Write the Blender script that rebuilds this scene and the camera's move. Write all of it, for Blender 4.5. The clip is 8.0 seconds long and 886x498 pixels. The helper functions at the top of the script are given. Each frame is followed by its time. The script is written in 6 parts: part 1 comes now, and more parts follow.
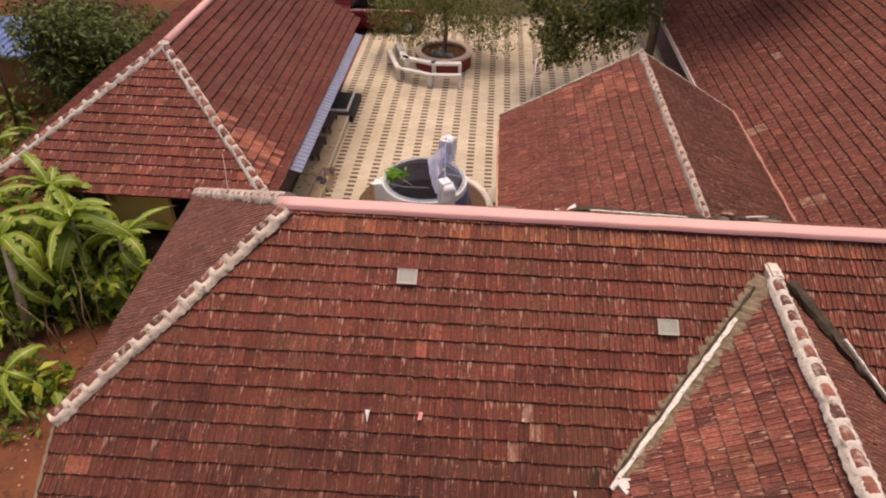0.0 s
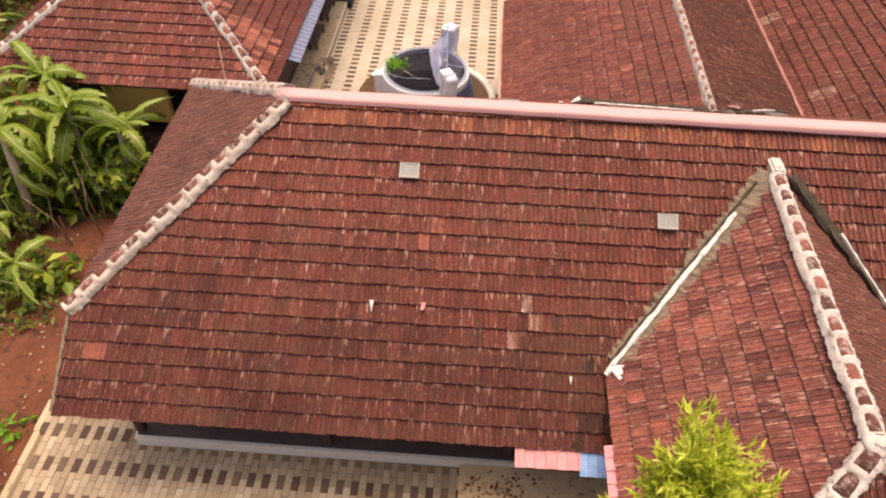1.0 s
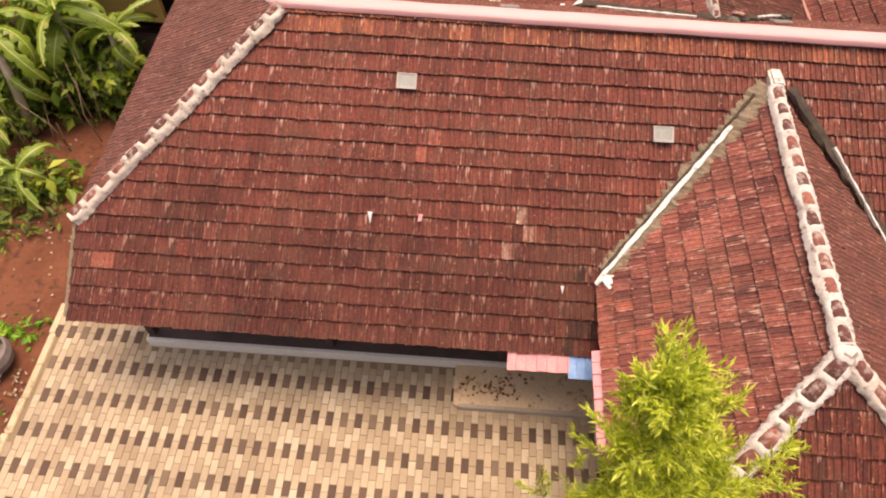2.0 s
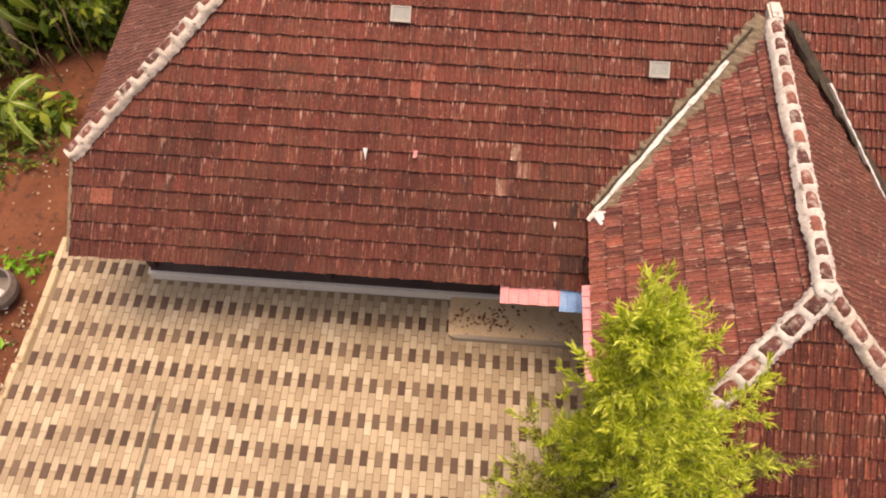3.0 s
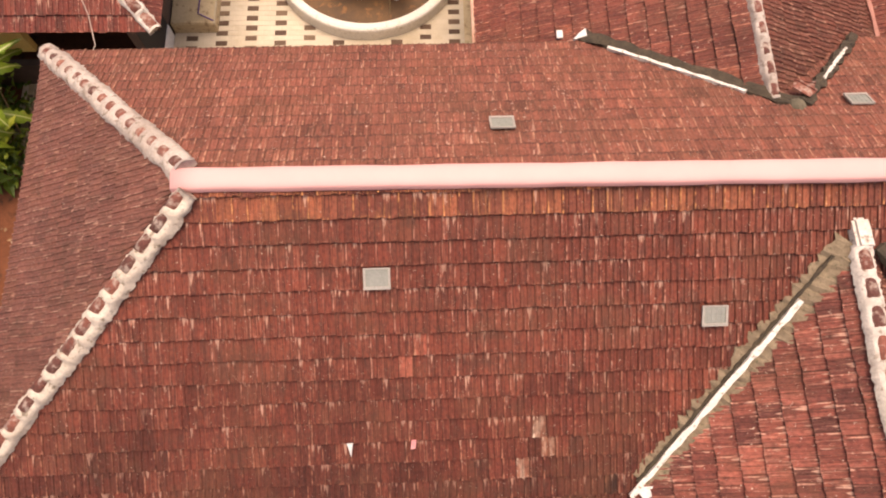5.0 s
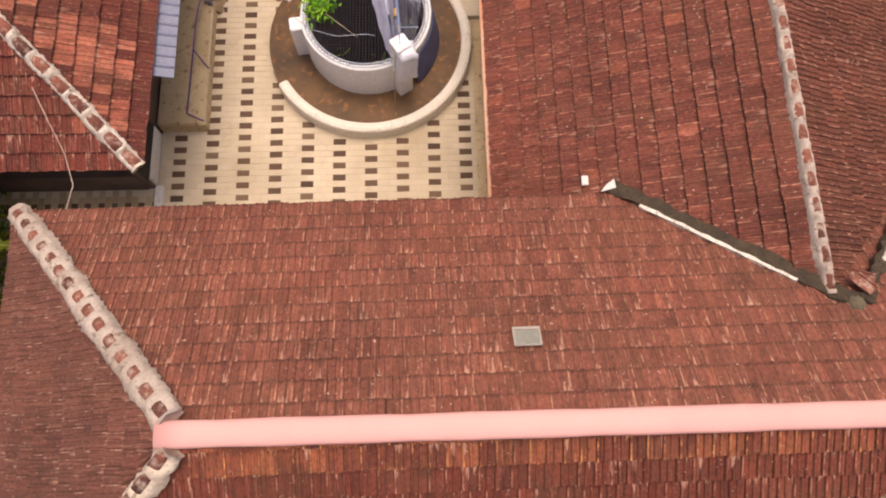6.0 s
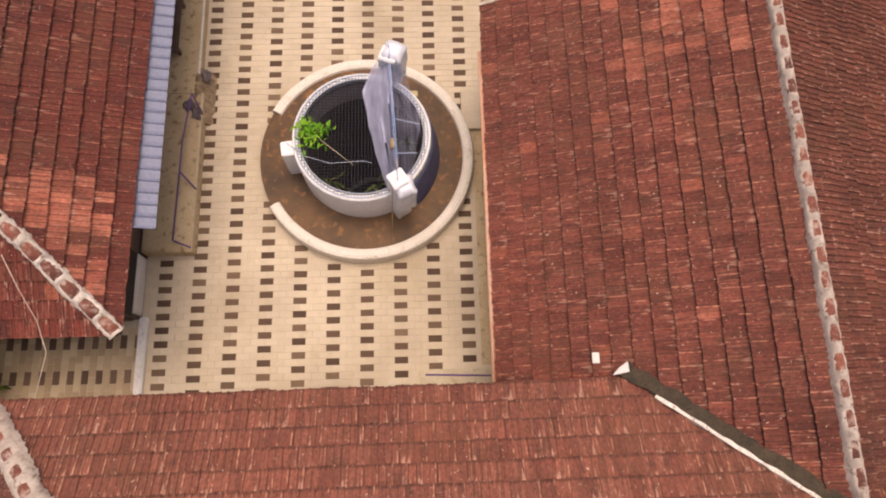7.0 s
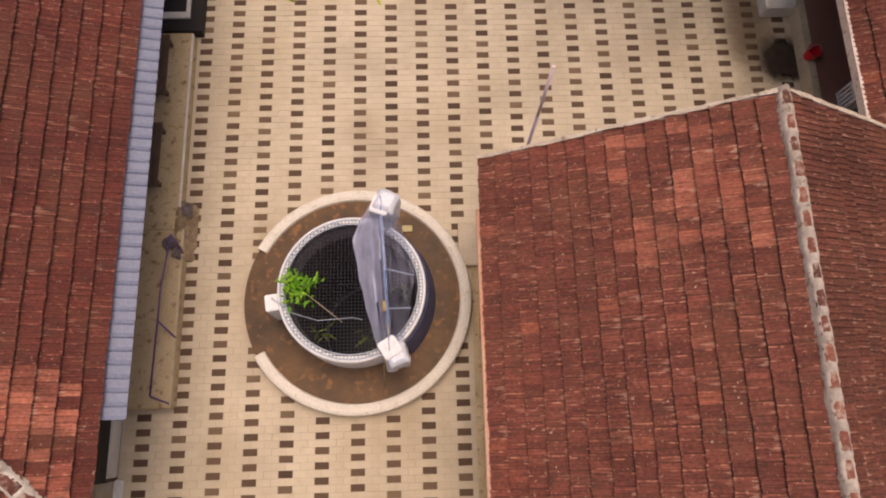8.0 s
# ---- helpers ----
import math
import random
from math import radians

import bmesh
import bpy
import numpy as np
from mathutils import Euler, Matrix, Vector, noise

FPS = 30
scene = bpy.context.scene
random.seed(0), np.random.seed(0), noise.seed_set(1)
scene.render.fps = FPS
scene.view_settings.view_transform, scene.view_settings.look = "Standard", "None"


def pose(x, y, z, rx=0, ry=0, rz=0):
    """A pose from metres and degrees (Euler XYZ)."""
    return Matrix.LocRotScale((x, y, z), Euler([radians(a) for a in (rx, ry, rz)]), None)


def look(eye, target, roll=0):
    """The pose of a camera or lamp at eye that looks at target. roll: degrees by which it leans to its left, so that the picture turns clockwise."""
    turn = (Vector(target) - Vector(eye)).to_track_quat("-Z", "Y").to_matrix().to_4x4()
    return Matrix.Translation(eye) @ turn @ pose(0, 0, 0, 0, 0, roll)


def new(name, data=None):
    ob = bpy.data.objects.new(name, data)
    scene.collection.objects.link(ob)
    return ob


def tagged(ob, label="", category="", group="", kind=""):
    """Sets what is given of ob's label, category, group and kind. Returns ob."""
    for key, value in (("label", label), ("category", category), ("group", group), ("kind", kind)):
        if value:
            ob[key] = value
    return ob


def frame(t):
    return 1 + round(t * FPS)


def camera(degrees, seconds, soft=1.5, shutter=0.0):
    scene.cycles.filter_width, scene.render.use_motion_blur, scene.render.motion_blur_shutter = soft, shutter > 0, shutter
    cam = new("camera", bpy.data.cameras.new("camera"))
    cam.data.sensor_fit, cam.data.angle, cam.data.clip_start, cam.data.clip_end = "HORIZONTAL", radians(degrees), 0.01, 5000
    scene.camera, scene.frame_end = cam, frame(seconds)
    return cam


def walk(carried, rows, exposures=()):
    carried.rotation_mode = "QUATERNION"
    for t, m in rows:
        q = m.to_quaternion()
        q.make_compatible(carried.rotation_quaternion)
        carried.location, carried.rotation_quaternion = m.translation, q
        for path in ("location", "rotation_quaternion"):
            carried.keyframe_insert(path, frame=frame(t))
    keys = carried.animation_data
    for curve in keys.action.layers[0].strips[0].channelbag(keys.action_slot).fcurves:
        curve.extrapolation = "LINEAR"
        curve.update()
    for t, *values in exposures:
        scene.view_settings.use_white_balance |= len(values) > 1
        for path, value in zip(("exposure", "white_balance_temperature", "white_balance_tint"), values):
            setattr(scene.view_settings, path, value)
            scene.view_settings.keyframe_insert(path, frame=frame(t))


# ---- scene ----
cam = camera(65.4, 8.0, 2.0)
PATH = [   # seconds, eye, target, roll
    (0, (0.000, 0.000, 9.930), (-0.470, 7.867, 3.774), 1.27),
    (0.5, (-0.006, -0.023, 9.981), (-0.437, 7.349, 3.238), 1.42),
    (1, (-0.019, -0.043, 9.961), (-0.399, 6.796, 2.675), 1.62),
    (1.5, (-0.021, -0.049, 10.097), (-0.352, 6.229, 2.320), 1.83),
    (2, (0.011, -0.003, 10.238), (-0.258, 5.671, 2.008), 2.15),
    (3.3, (0.075, 0.060, 10.610), (-0.057, 4.465, 1.634), 3.00),
    (3.5, (0.107, 0.140, 10.720), (-0.030, 4.248, 1.604), 2.84),
    (3.8, (0.076, 0.600, 10.650), (-0.043, 4.378, 1.392), 3.07),
    (4, (-0.019, 1.205, 10.603), (-0.142, 4.941, 1.328), 3.21),
    (4.2, (-0.145, 2.074, 10.528), (-0.262, 5.749, 1.229), 3.30),
    (4.5, (-0.305, 3.371, 10.543), (-0.365, 6.758, 1.134), 3.89),
    (4.7, (-0.410, 4.104, 10.517), (-0.241, 7.408, 1.079), 4.98),
    (5, (-0.432, 5.043, 10.530), (-0.122, 8.138, 1.026), 4.44),
    (5.2, (-0.452, 5.617, 10.546), (-0.139, 8.591, 1.004), 4.56),
    (6.3, (-0.537, 8.242, 10.469), (-0.231, 10.847, 0.819), 5.31),
    (6.5, (-0.517, 8.624, 10.491), (-0.205, 11.243, 0.845), 5.44),
    (7, (-0.470, 9.777, 10.457), (-0.164, 12.393, 0.810), 5.36),
    (7.5, (-0.423, 10.956, 10.428), (-0.122, 13.564, 0.779), 5.29),
    (8, (-0.341, 12.117, 10.390), (-0.043, 14.715, 0.738), 5.26),
]
EXPOSURES = [(0.0, 0.0, 7400, 21), (1.0, 0.42, 7450, 21), (2.0, 0.57, 7500, 21), (3.5, 0.17, 7750, 20), (4.0, -0.05, 7550, 20.5), (4.5, 0.24, 7700, 20), (5.0, 0.52, 7600, 19.5), (6.5, 0.0, 7450, 20.5), (7.0, 0.0, 7400, 21), (7.5, -0.22, 7400, 20.5), (8.0, -0.28, 7400, 20.5)]
walk(cam, [(t, look(eye, target, roll)) for t, eye, target, roll in PATH], EXPOSURES)


# ---- light ----
SUN_EL, SUN_AZ = 82.0, 15.0      # degrees; azimuth clockwise from north (+y)
world = bpy.data.worlds.new("sky")
scene.world = world
world.use_nodes = True
wn = world.node_tree.nodes
sky = wn.new("ShaderNodeTexSky")
sky.sky_type = "NISHITA"
sky.sun_disc = False
sky.sun_elevation, sky.sun_rotation = radians(SUN_EL), radians(SUN_AZ)
sky.air_density, sky.dust_density = 1.0, 7.0
wn["Background"].inputs["Strength"].default_value = 0.15
world.node_tree.links.new(sky.outputs["Color"], wn["Background"].inputs["Color"])
sun = new("sun", bpy.data.lights.new("sun", "SUN"))
sun.data.energy, sun.data.angle, sun.data.color = 1.3, radians(38), (1.0, 0.90, 0.77)
sd = Vector((math.sin(radians(SUN_AZ)) * math.cos(radians(SUN_EL)), math.cos(radians(SUN_AZ)) * math.cos(radians(SUN_EL)), math.sin(radians(SUN_EL))))
sun.matrix_world = look(sd * 40, (0, 0, 0))


# ---- materials ----
class Nodes:
    """A small builder for node materials."""

    def __init__(self, name, rough=0.8, metal=0.0, spec=0.5):
        self.mat = bpy.data.materials.new(name)
        self.mat.use_nodes = True
        self.t = self.mat.node_tree
        self.b = self.t.nodes["Principled BSDF"]
        self.b.inputs["Roughness"].default_value = rough
        self.b.inputs["Metallic"].default_value = metal
        self.b.inputs["Specular IOR Level"].default_value = spec

    def n(self, kind, **ins):
        node = self.t.nodes.new(kind)
        for k, v in ins.items():
            self.put(node, k.replace("_", " "), v)
        return node

    def put(self, node, key, v):
        sock = node.inputs[int(key[1:])] if key[0] == "#" else node.inputs[key]
        if isinstance(v, bpy.types.NodeSocket):
            self.t.links.new(v, sock)
        else:
            sock.default_value = v

    def pos(self):
        return self.n("ShaderNodeNewGeometry").outputs["Position"]

    def noise(self, scale, vec=None, detail=4.0, rough=0.6):
        nd = self.n("ShaderNodeTexNoise", Scale=scale, Detail=detail, Roughness=rough)
        self.t.links.new(self.pos() if vec is None else vec, nd.inputs["Vector"])
        return nd.outputs["Fac"]

    def ramp(self, fac, stops):
        nd = self.t.nodes.new("ShaderNodeValToRGB")
        self.t.links.new(fac, nd.inputs["Fac"])
        e = nd.color_ramp.elements
        while len(e) < len(stops):
            e.new(0.5)
        for el, (p, c) in zip(e, stops):
            el.position = p
            el.color = (*c, 1.0) if len(c) == 3 else c
        return nd.outputs["Color"]

    def mix(self, fac, a, b, blend="MIX"):
        nd = self.t.nodes.new("ShaderNodeMix")
        nd.data_type = "RGBA"
        nd.blend_type = blend
        for i, v in ((0, fac), (6, a), (7, b)):
            if isinstance(v, bpy.types.NodeSocket):
                self.t.links.new(v, nd.inputs[i])
            else:
                nd.inputs[i].default_value = (*v, 1.0) if isinstance(v, tuple) and len(v) == 3 else v
        return nd.outputs[2]

    def math(self, op, a, b=0.0):
        nd = self.t.nodes.new("ShaderNodeMath")
        nd.operation = op
        for i, v in enumerate((a, b)):
            if isinstance(v, bpy.types.NodeSocket):
                self.t.links.new(v, nd.inputs[i])
            else:
                nd.inputs[i].default_value = v
        return nd.outputs[0]

    def rnd(self):
        """A random number for each piece, whether an object or an island of a joined mesh."""
        a = self.n("ShaderNodeObjectInfo").outputs["Random"]
        b = self.n("ShaderNodeNewGeometry").outputs["Random Per Island"]
        return self.math("FRACT", self.math("ADD", self.math("MULTIPLY", a, 7.31), b))

    def done(self, color, bump=None, dist=0.01, strength=0.6, rough=None):
        self.put(self.b, "Base Color", color if isinstance(color, bpy.types.NodeSocket) else (*color, 1.0))
        if bump is not None:
            bn = self.n("ShaderNodeBump", Height=bump, Distance=dist, Strength=strength)
            self.t.links.new(bn.outputs["Normal"], self.b.inputs["Normal"])
        if rough is not None:
            self.put(self.b, "Roughness", rough)
        return self.mat


def blotchy(name, a, b, scale=3.0, fine=40.0, rough=0.85, metal=0.0, spot=None, bump=0.006):
    """Two tones in large blotches, with fine grain over them and, if given, spots of a third tone."""
    m = Nodes(name, rough, metal)
    c = m.ramp(m.noise(scale), [(0.3, a), (0.7, b)])
    g = m.noise(fine, detail=3.0)
    c = m.mix(0.35, c, m.ramp(g, [(0.3, (0.55, 0.55, 0.55)), (0.7, (1.25, 1.25, 1.25))]), "MULTIPLY")
    if spot:
        c = m.mix(m.ramp(m.noise(scale * 4.3, detail=5.0), [(0.56, (0, 0, 0)), (0.68, (1, 1, 1))]), c, spot)
    return m.done(c, g, bump)


def tile_material(name, tones, streak, fresh=0.0, lichen_glints=0.5, pale=(0.42, 0.20, 0.13), seams=0.45, drips=0.5, vary=1.0, shade_grime=0.62, edge=0.0):
    """Fired clay roof tile: a tone for each tile, a painted highlight on the rib at one flank, streaks down the slope,
    lime drips under the lap, white lichens and glints, painted shadow lines at the laps.
    The tile's own coordinates run from 0 to 1 across it and up to the lap."""
    m = Nodes(name, 0.75, spec=0.3)
    r = m.rnd()

    def dice(k, shift=0.0):
        nd = m.n("ShaderNodeTexWhiteNoise")
        nd.noise_dimensions = "1D"
        m.t.links.new(m.math("ADD", m.math("MULTIPLY", r, k), shift), nd.inputs["W"])
        return nd.outputs["Value"]

    r2, r3, r4 = dice(173.0), dice(311.0, 7.0), dice(531.0, 3.0)
    base = m.ramp(r, [(i / (len(tones) - 1), c) for i, c in enumerate(tones)])
    if fresh:
        base = m.mix(m.math("GREATER_THAN", r, 1 - fresh), base, (0.28, 0.09, 0.058))
    sep = m.n("ShaderNodeSeparateXYZ")
    m.t.links.new(m.n("ShaderNodeUVMap").outputs["UV"], sep.inputs[0])
    x, y = sep.outputs[0], sep.outputs[1]
    nd = m.n("ShaderNodeTexWhiteNoise")        # each of the tile's two channels weathers by itself
    nd.noise_dimensions = "1D"
    m.t.links.new(m.math("ADD", m.math("MULTIPLY", r, 97.0), m.math("MULTIPLY", m.math("GREATER_THAN", x, 0.49), 5.3)), nd.inputs["W"])
    r2 = m.math("ADD", m.math("MULTIPLY", r2, 0.4), m.math("MULTIPLY", nd.outputs["Value"], 0.6))
    base = m.mix(vary, base, m.ramp(r2, [(0.0, (0.66, 0.62, 0.60)), (0.45, (0.98, 0.98, 0.98)), (0.8, (1.14, 1.10, 1.08)), (1.0, (1.42, 1.34, 1.28))]), "MULTIPLY")

    def along(sx, sy, detail, rough=0.6):
        cb = m.n("ShaderNodeCombineXYZ")
        m.t.links.new(m.math("ADD", m.math("MULTIPLY", x, sx), m.math("MULTIPLY", r, 91.0)), cb.inputs[0])
        m.t.links.new(m.math("ADD", m.math("MULTIPLY", y, sy), m.math("MULTIPLY", r, 37.0)), cb.inputs[1])
        return m.noise(1.0, cb.outputs[0], detail, rough)

    def smooth(v, lo, hi, top=1.0):
        nd = m.n("ShaderNodeMapRange")
        nd.interpolation_type = "SMOOTHSTEP"
        for k, w in (("From Min", lo), ("From Max", hi), ("To Min", 0.0), ("To Max", top)):
            nd.inputs[k].default_value = w
        m.t.links.new(v, nd.inputs["Value"])
        return nd.outputs["Result"]

    both = lambda p, q: m.math("MULTIPLY", p, q)
    broad, fine = along(2.6, 0.7, 2.0), along(9.0, 0.55, 3.0)
    c = m.mix(smooth(broad, 0.46, 0.66, 0.5), base, streak)
    c = m.mix(both(smooth(fine, 0.54, 0.68, 0.50), smooth(r4, 0.20, 0.80)), c, pale)
    c = m.mix(smooth(m.math("SUBTRACT", 1.0, fine), 0.55, 0.68, 0.5), c, (0.062, 0.027, 0.022))
    # the flank rib: highlight painted on its crest, a dark seam on either side
    crest = both(both(smooth(x, 0.03, 0.08), m.math("SUBTRACT", 1.0, smooth(x, 0.13, 0.19))), both(smooth(along(2.0, 2.2, 3.0), 0.44, 0.60), smooth(r3, 0.10, 0.55)))
    c = m.mix(both(crest, min(1.0, 0.6 + seams)), c, pale)
    wob = m.math("ADD", x, m.math("MULTIPLY", m.math("SUBTRACT", along(1.0, 3.0, 2.0), 0.5), 0.05))
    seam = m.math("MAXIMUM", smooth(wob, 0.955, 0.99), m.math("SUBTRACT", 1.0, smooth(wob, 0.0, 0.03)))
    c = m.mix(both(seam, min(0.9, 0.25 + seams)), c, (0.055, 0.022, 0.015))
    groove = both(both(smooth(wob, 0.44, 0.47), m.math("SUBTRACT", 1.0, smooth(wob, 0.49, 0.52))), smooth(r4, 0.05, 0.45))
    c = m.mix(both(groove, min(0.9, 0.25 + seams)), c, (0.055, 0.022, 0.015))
    # lime drips that run down from the lap and thin out
    lobe = m.math("ADD", along(3.4, 0.25, 1.0), m.math("MULTIPLY", along(11.0, 1.5, 2.0), 0.35))
    reach = m.math("ADD", m.math("MULTIPLY", m.math("SUBTRACT", lobe, 0.66), 2.3), m.math("SUBTRACT", y, 0.93))
    c = m.mix(both(both(smooth(reach, 0.0, 0.22), smooth(r4, 0.40, 0.60)), drips), c, (0.54, 0.33, 0.26))
    # shadow line and soot of the lap, painted together, ragged
    lap = smooth(m.math("ADD", y, m.math("MULTIPLY", m.math("SUBTRACT", along(6.0, 1.0, 3.0), 0.5), 0.10)), 0.925 - 0.08 * shade_grime, 0.985 - 0.05 * shade_grime, shade_grime)
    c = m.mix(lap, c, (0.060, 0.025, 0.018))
    # butt face painted dark: shade under the lip, and soot
    c = m.mix(m.math("SUBTRACT", shade_grime * 0.85, smooth(y, -0.24, -0.10, shade_grime * 0.85)), c, (0.040, 0.017, 0.013))
    # chipped paler clay along the lower edge
    c = m.mix(both(m.math("SUBTRACT", 1.0, smooth(y, 0.0, 0.06)), smooth(along(8.0, 1.0, 3.0), 0.55, 0.65, 0.45)), c, pale)
    if edge:   # lower edge painted dark for the course's shadow line and grime
        c = m.mix(m.math("SUBTRACT", edge, smooth(m.math("ADD", y, m.math("MULTIPLY", m.math("SUBTRACT", along(5.0, 1.0, 3.0), 0.5), 0.12)), 0.015, 0.10, edge)), c, (0.050, 0.021, 0.016))
    mot = along(5.5, 5.0, 4.0)
    c = m.mix(0.8, c, m.ramp(mot, [(0.30, (0.55, 0.50, 0.50)), (0.50, (1, 1, 1)), (0.70, (1.36, 1.28, 1.20))]), "MULTIPLY")
    big = m.noise(0.8, detail=5.0)
    c = m.mix(0.8, c, m.ramp(big, [(0.30, (0.72, 0.70, 0.68)), (0.50, (1, 1, 1)), (0.72, (1.2, 1.1, 1.05))]), "MULTIPLY")
    c = m.mix(smooth(m.noise(1.6, detail=6.0), 0.46, 0.66, 0.38), c, (0.120, 0.056, 0.034))
    soot = m.noise(4.0, detail=6.0)
    c = m.mix(smooth(soot, 0.52, 0.72, 0.5), c, (0.066, 0.034, 0.024))
    # white lichens; these flecks also paint the roof's glints
    li = m.noise(24.0, detail=5.0, rough=0.7)
    c = m.mix(m.math("MULTIPLY", smooth(li, 0.645, 0.68), lichen_glints), c, (0.58, 0.46, 0.38))
    dots = m.noise(62.0, detail=2.0, rough=0.5)
    c = m.mix(m.math("MULTIPLY", smooth(dots, 0.735, 0.76), 0.85), c, (0.66, 0.58, 0.50))
    c = m.mix(1.0, c, (1.03, 1.0, 0.95), "MULTIPLY")
    return m.done(c, m.math("ADD", m.noise(45.0, detail=4.0), m.math("MULTIPLY", fine, 0.8)), 0.008, 0.8)


def piece_material(name, tones, rough=0.85, spot=None, scale=1.1, algae=False):
    m = Nodes(name, rough)
    r = m.rnd()
    c = m.ramp(r, [(i / (len(tones) - 1), t) for i, t in enumerate(tones)])
    c = m.mix(0.6, c, m.ramp(m.noise(scale, detail=5.0), [(0.3, (0.68, 0.64, 0.58)), (0.6, (1.08, 1.06, 1.0))]), "MULTIPLY")
    g = m.noise(70.0, detail=3.0)
    c = m.mix(0.3, c, m.ramp(g, [(0.3, (0.6, 0.6, 0.6)), (0.7, (1.2, 1.2, 1.2))]), "MULTIPLY")
    if spot:
        c = m.mix(m.math("MULTIPLY", m.ramp(m.noise(3.4, detail=6.0), [(0.58, (0, 0, 0)), (0.72, (1, 1, 1))]), 0.55), c, spot)
    if algae:   # patches of green-brown growth
        c = m.mix(m.math("MULTIPLY", m.ramp(m.noise(0.55, detail=7.0, rough=0.7), [(0.48, (0, 0, 0)), (0.80, (1, 1, 1))]), 0.6), c, (0.36, 0.28, 0.155))
    return m.done(c, g, 0.003)


def leaf_material(name, a, b, c):
    m = Nodes(name, 0.5)
    r = m.n("ShaderNodeNewGeometry").outputs["Random Per Island"]
    col = m.ramp(r, [(0.0, a), (0.55, b), (1.0, c)])
    m.put(m.b, "Base Color", col)
    tr = m.n("ShaderNodeBsdfTranslucent")
    m.t.links.new(col, tr.inputs["Color"])
    mx = m.n("ShaderNodeMixShader", Fac=0.35)
    m.t.links.new(m.b.outputs[0], mx.inputs[1])
    m.t.links.new(tr.outputs[0], mx.inputs[2])
    m.t.links.new(mx.outputs[0], m.t.nodes["Material Output"].inputs["Surface"])
    return m.mat


D = (0.091, 0.038, 0.030)
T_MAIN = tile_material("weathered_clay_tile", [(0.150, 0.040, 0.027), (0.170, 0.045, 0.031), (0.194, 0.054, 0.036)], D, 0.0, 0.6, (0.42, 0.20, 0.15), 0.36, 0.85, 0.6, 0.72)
# two darker copies of the front slope's tile, laid towards the eave
T_MID = tile_material("darker_clay_tile", [(0.126, 0.033, 0.023), (0.140, 0.037, 0.026), (0.158, 0.043, 0.030)], (0.076, 0.025, 0.019), 0.0, 0.5, (0.36, 0.16, 0.11), 0.36, 0.65, 0.6, 0.74)
T_LOW = tile_material("darkest_clay_tile", [(0.092, 0.025, 0.018), (0.104, 0.028, 0.020), (0.120, 0.034, 0.024)], (0.056, 0.019, 0.015), 0.0, 0.4, (0.30, 0.13, 0.09), 0.36, 0.5, 0.6, 0.76)
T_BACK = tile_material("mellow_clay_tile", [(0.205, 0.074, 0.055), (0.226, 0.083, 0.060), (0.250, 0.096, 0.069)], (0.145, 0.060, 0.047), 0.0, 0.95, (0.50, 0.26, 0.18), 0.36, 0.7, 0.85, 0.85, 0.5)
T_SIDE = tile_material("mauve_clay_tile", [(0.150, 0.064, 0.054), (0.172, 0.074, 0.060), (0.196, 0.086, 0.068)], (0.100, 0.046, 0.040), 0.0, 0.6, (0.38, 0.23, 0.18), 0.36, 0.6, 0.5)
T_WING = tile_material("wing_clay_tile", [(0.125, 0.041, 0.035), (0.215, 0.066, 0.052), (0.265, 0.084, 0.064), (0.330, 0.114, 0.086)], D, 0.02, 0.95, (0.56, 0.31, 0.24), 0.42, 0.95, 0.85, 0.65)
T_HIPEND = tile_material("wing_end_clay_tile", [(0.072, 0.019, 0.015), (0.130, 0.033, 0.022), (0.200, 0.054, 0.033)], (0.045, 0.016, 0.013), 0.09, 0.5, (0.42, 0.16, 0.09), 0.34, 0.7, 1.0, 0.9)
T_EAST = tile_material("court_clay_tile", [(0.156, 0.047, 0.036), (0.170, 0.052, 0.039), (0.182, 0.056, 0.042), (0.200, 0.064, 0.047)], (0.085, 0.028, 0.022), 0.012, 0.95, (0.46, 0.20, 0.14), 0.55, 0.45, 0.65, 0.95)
# darker copy of the court tile: the east slopes' shade is in its tones
T_EASTD = tile_material("shade_toned_clay_tile", [(0.130, 0.048, 0.036), (0.147, 0.053, 0.040), (0.164, 0.058, 0.043)], (0.087, 0.037, 0.030), 0.0, 0.9, (0.42, 0.23, 0.17), 0.34, 0.7, 0.9)
T_BLACK = tile_material("blackish_tile", [(0.030, 0.012, 0.010), (0.055, 0.022, 0.017), (0.12, 0.040, 0.028)], (0.020, 0.010, 0.009), 0.0, 0.3, (0.30, 0.13, 0.08), 0.5)
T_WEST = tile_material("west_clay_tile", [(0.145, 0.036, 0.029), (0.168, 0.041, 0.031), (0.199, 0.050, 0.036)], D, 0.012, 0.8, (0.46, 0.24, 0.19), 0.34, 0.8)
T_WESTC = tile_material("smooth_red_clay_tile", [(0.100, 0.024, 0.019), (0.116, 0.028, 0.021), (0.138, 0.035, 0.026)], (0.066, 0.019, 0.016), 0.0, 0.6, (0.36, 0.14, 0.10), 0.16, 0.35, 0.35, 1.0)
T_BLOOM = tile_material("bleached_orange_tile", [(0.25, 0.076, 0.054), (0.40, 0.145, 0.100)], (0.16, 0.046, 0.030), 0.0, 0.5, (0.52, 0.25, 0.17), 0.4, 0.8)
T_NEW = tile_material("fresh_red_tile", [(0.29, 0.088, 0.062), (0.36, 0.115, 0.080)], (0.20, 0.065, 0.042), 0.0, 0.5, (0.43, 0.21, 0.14))
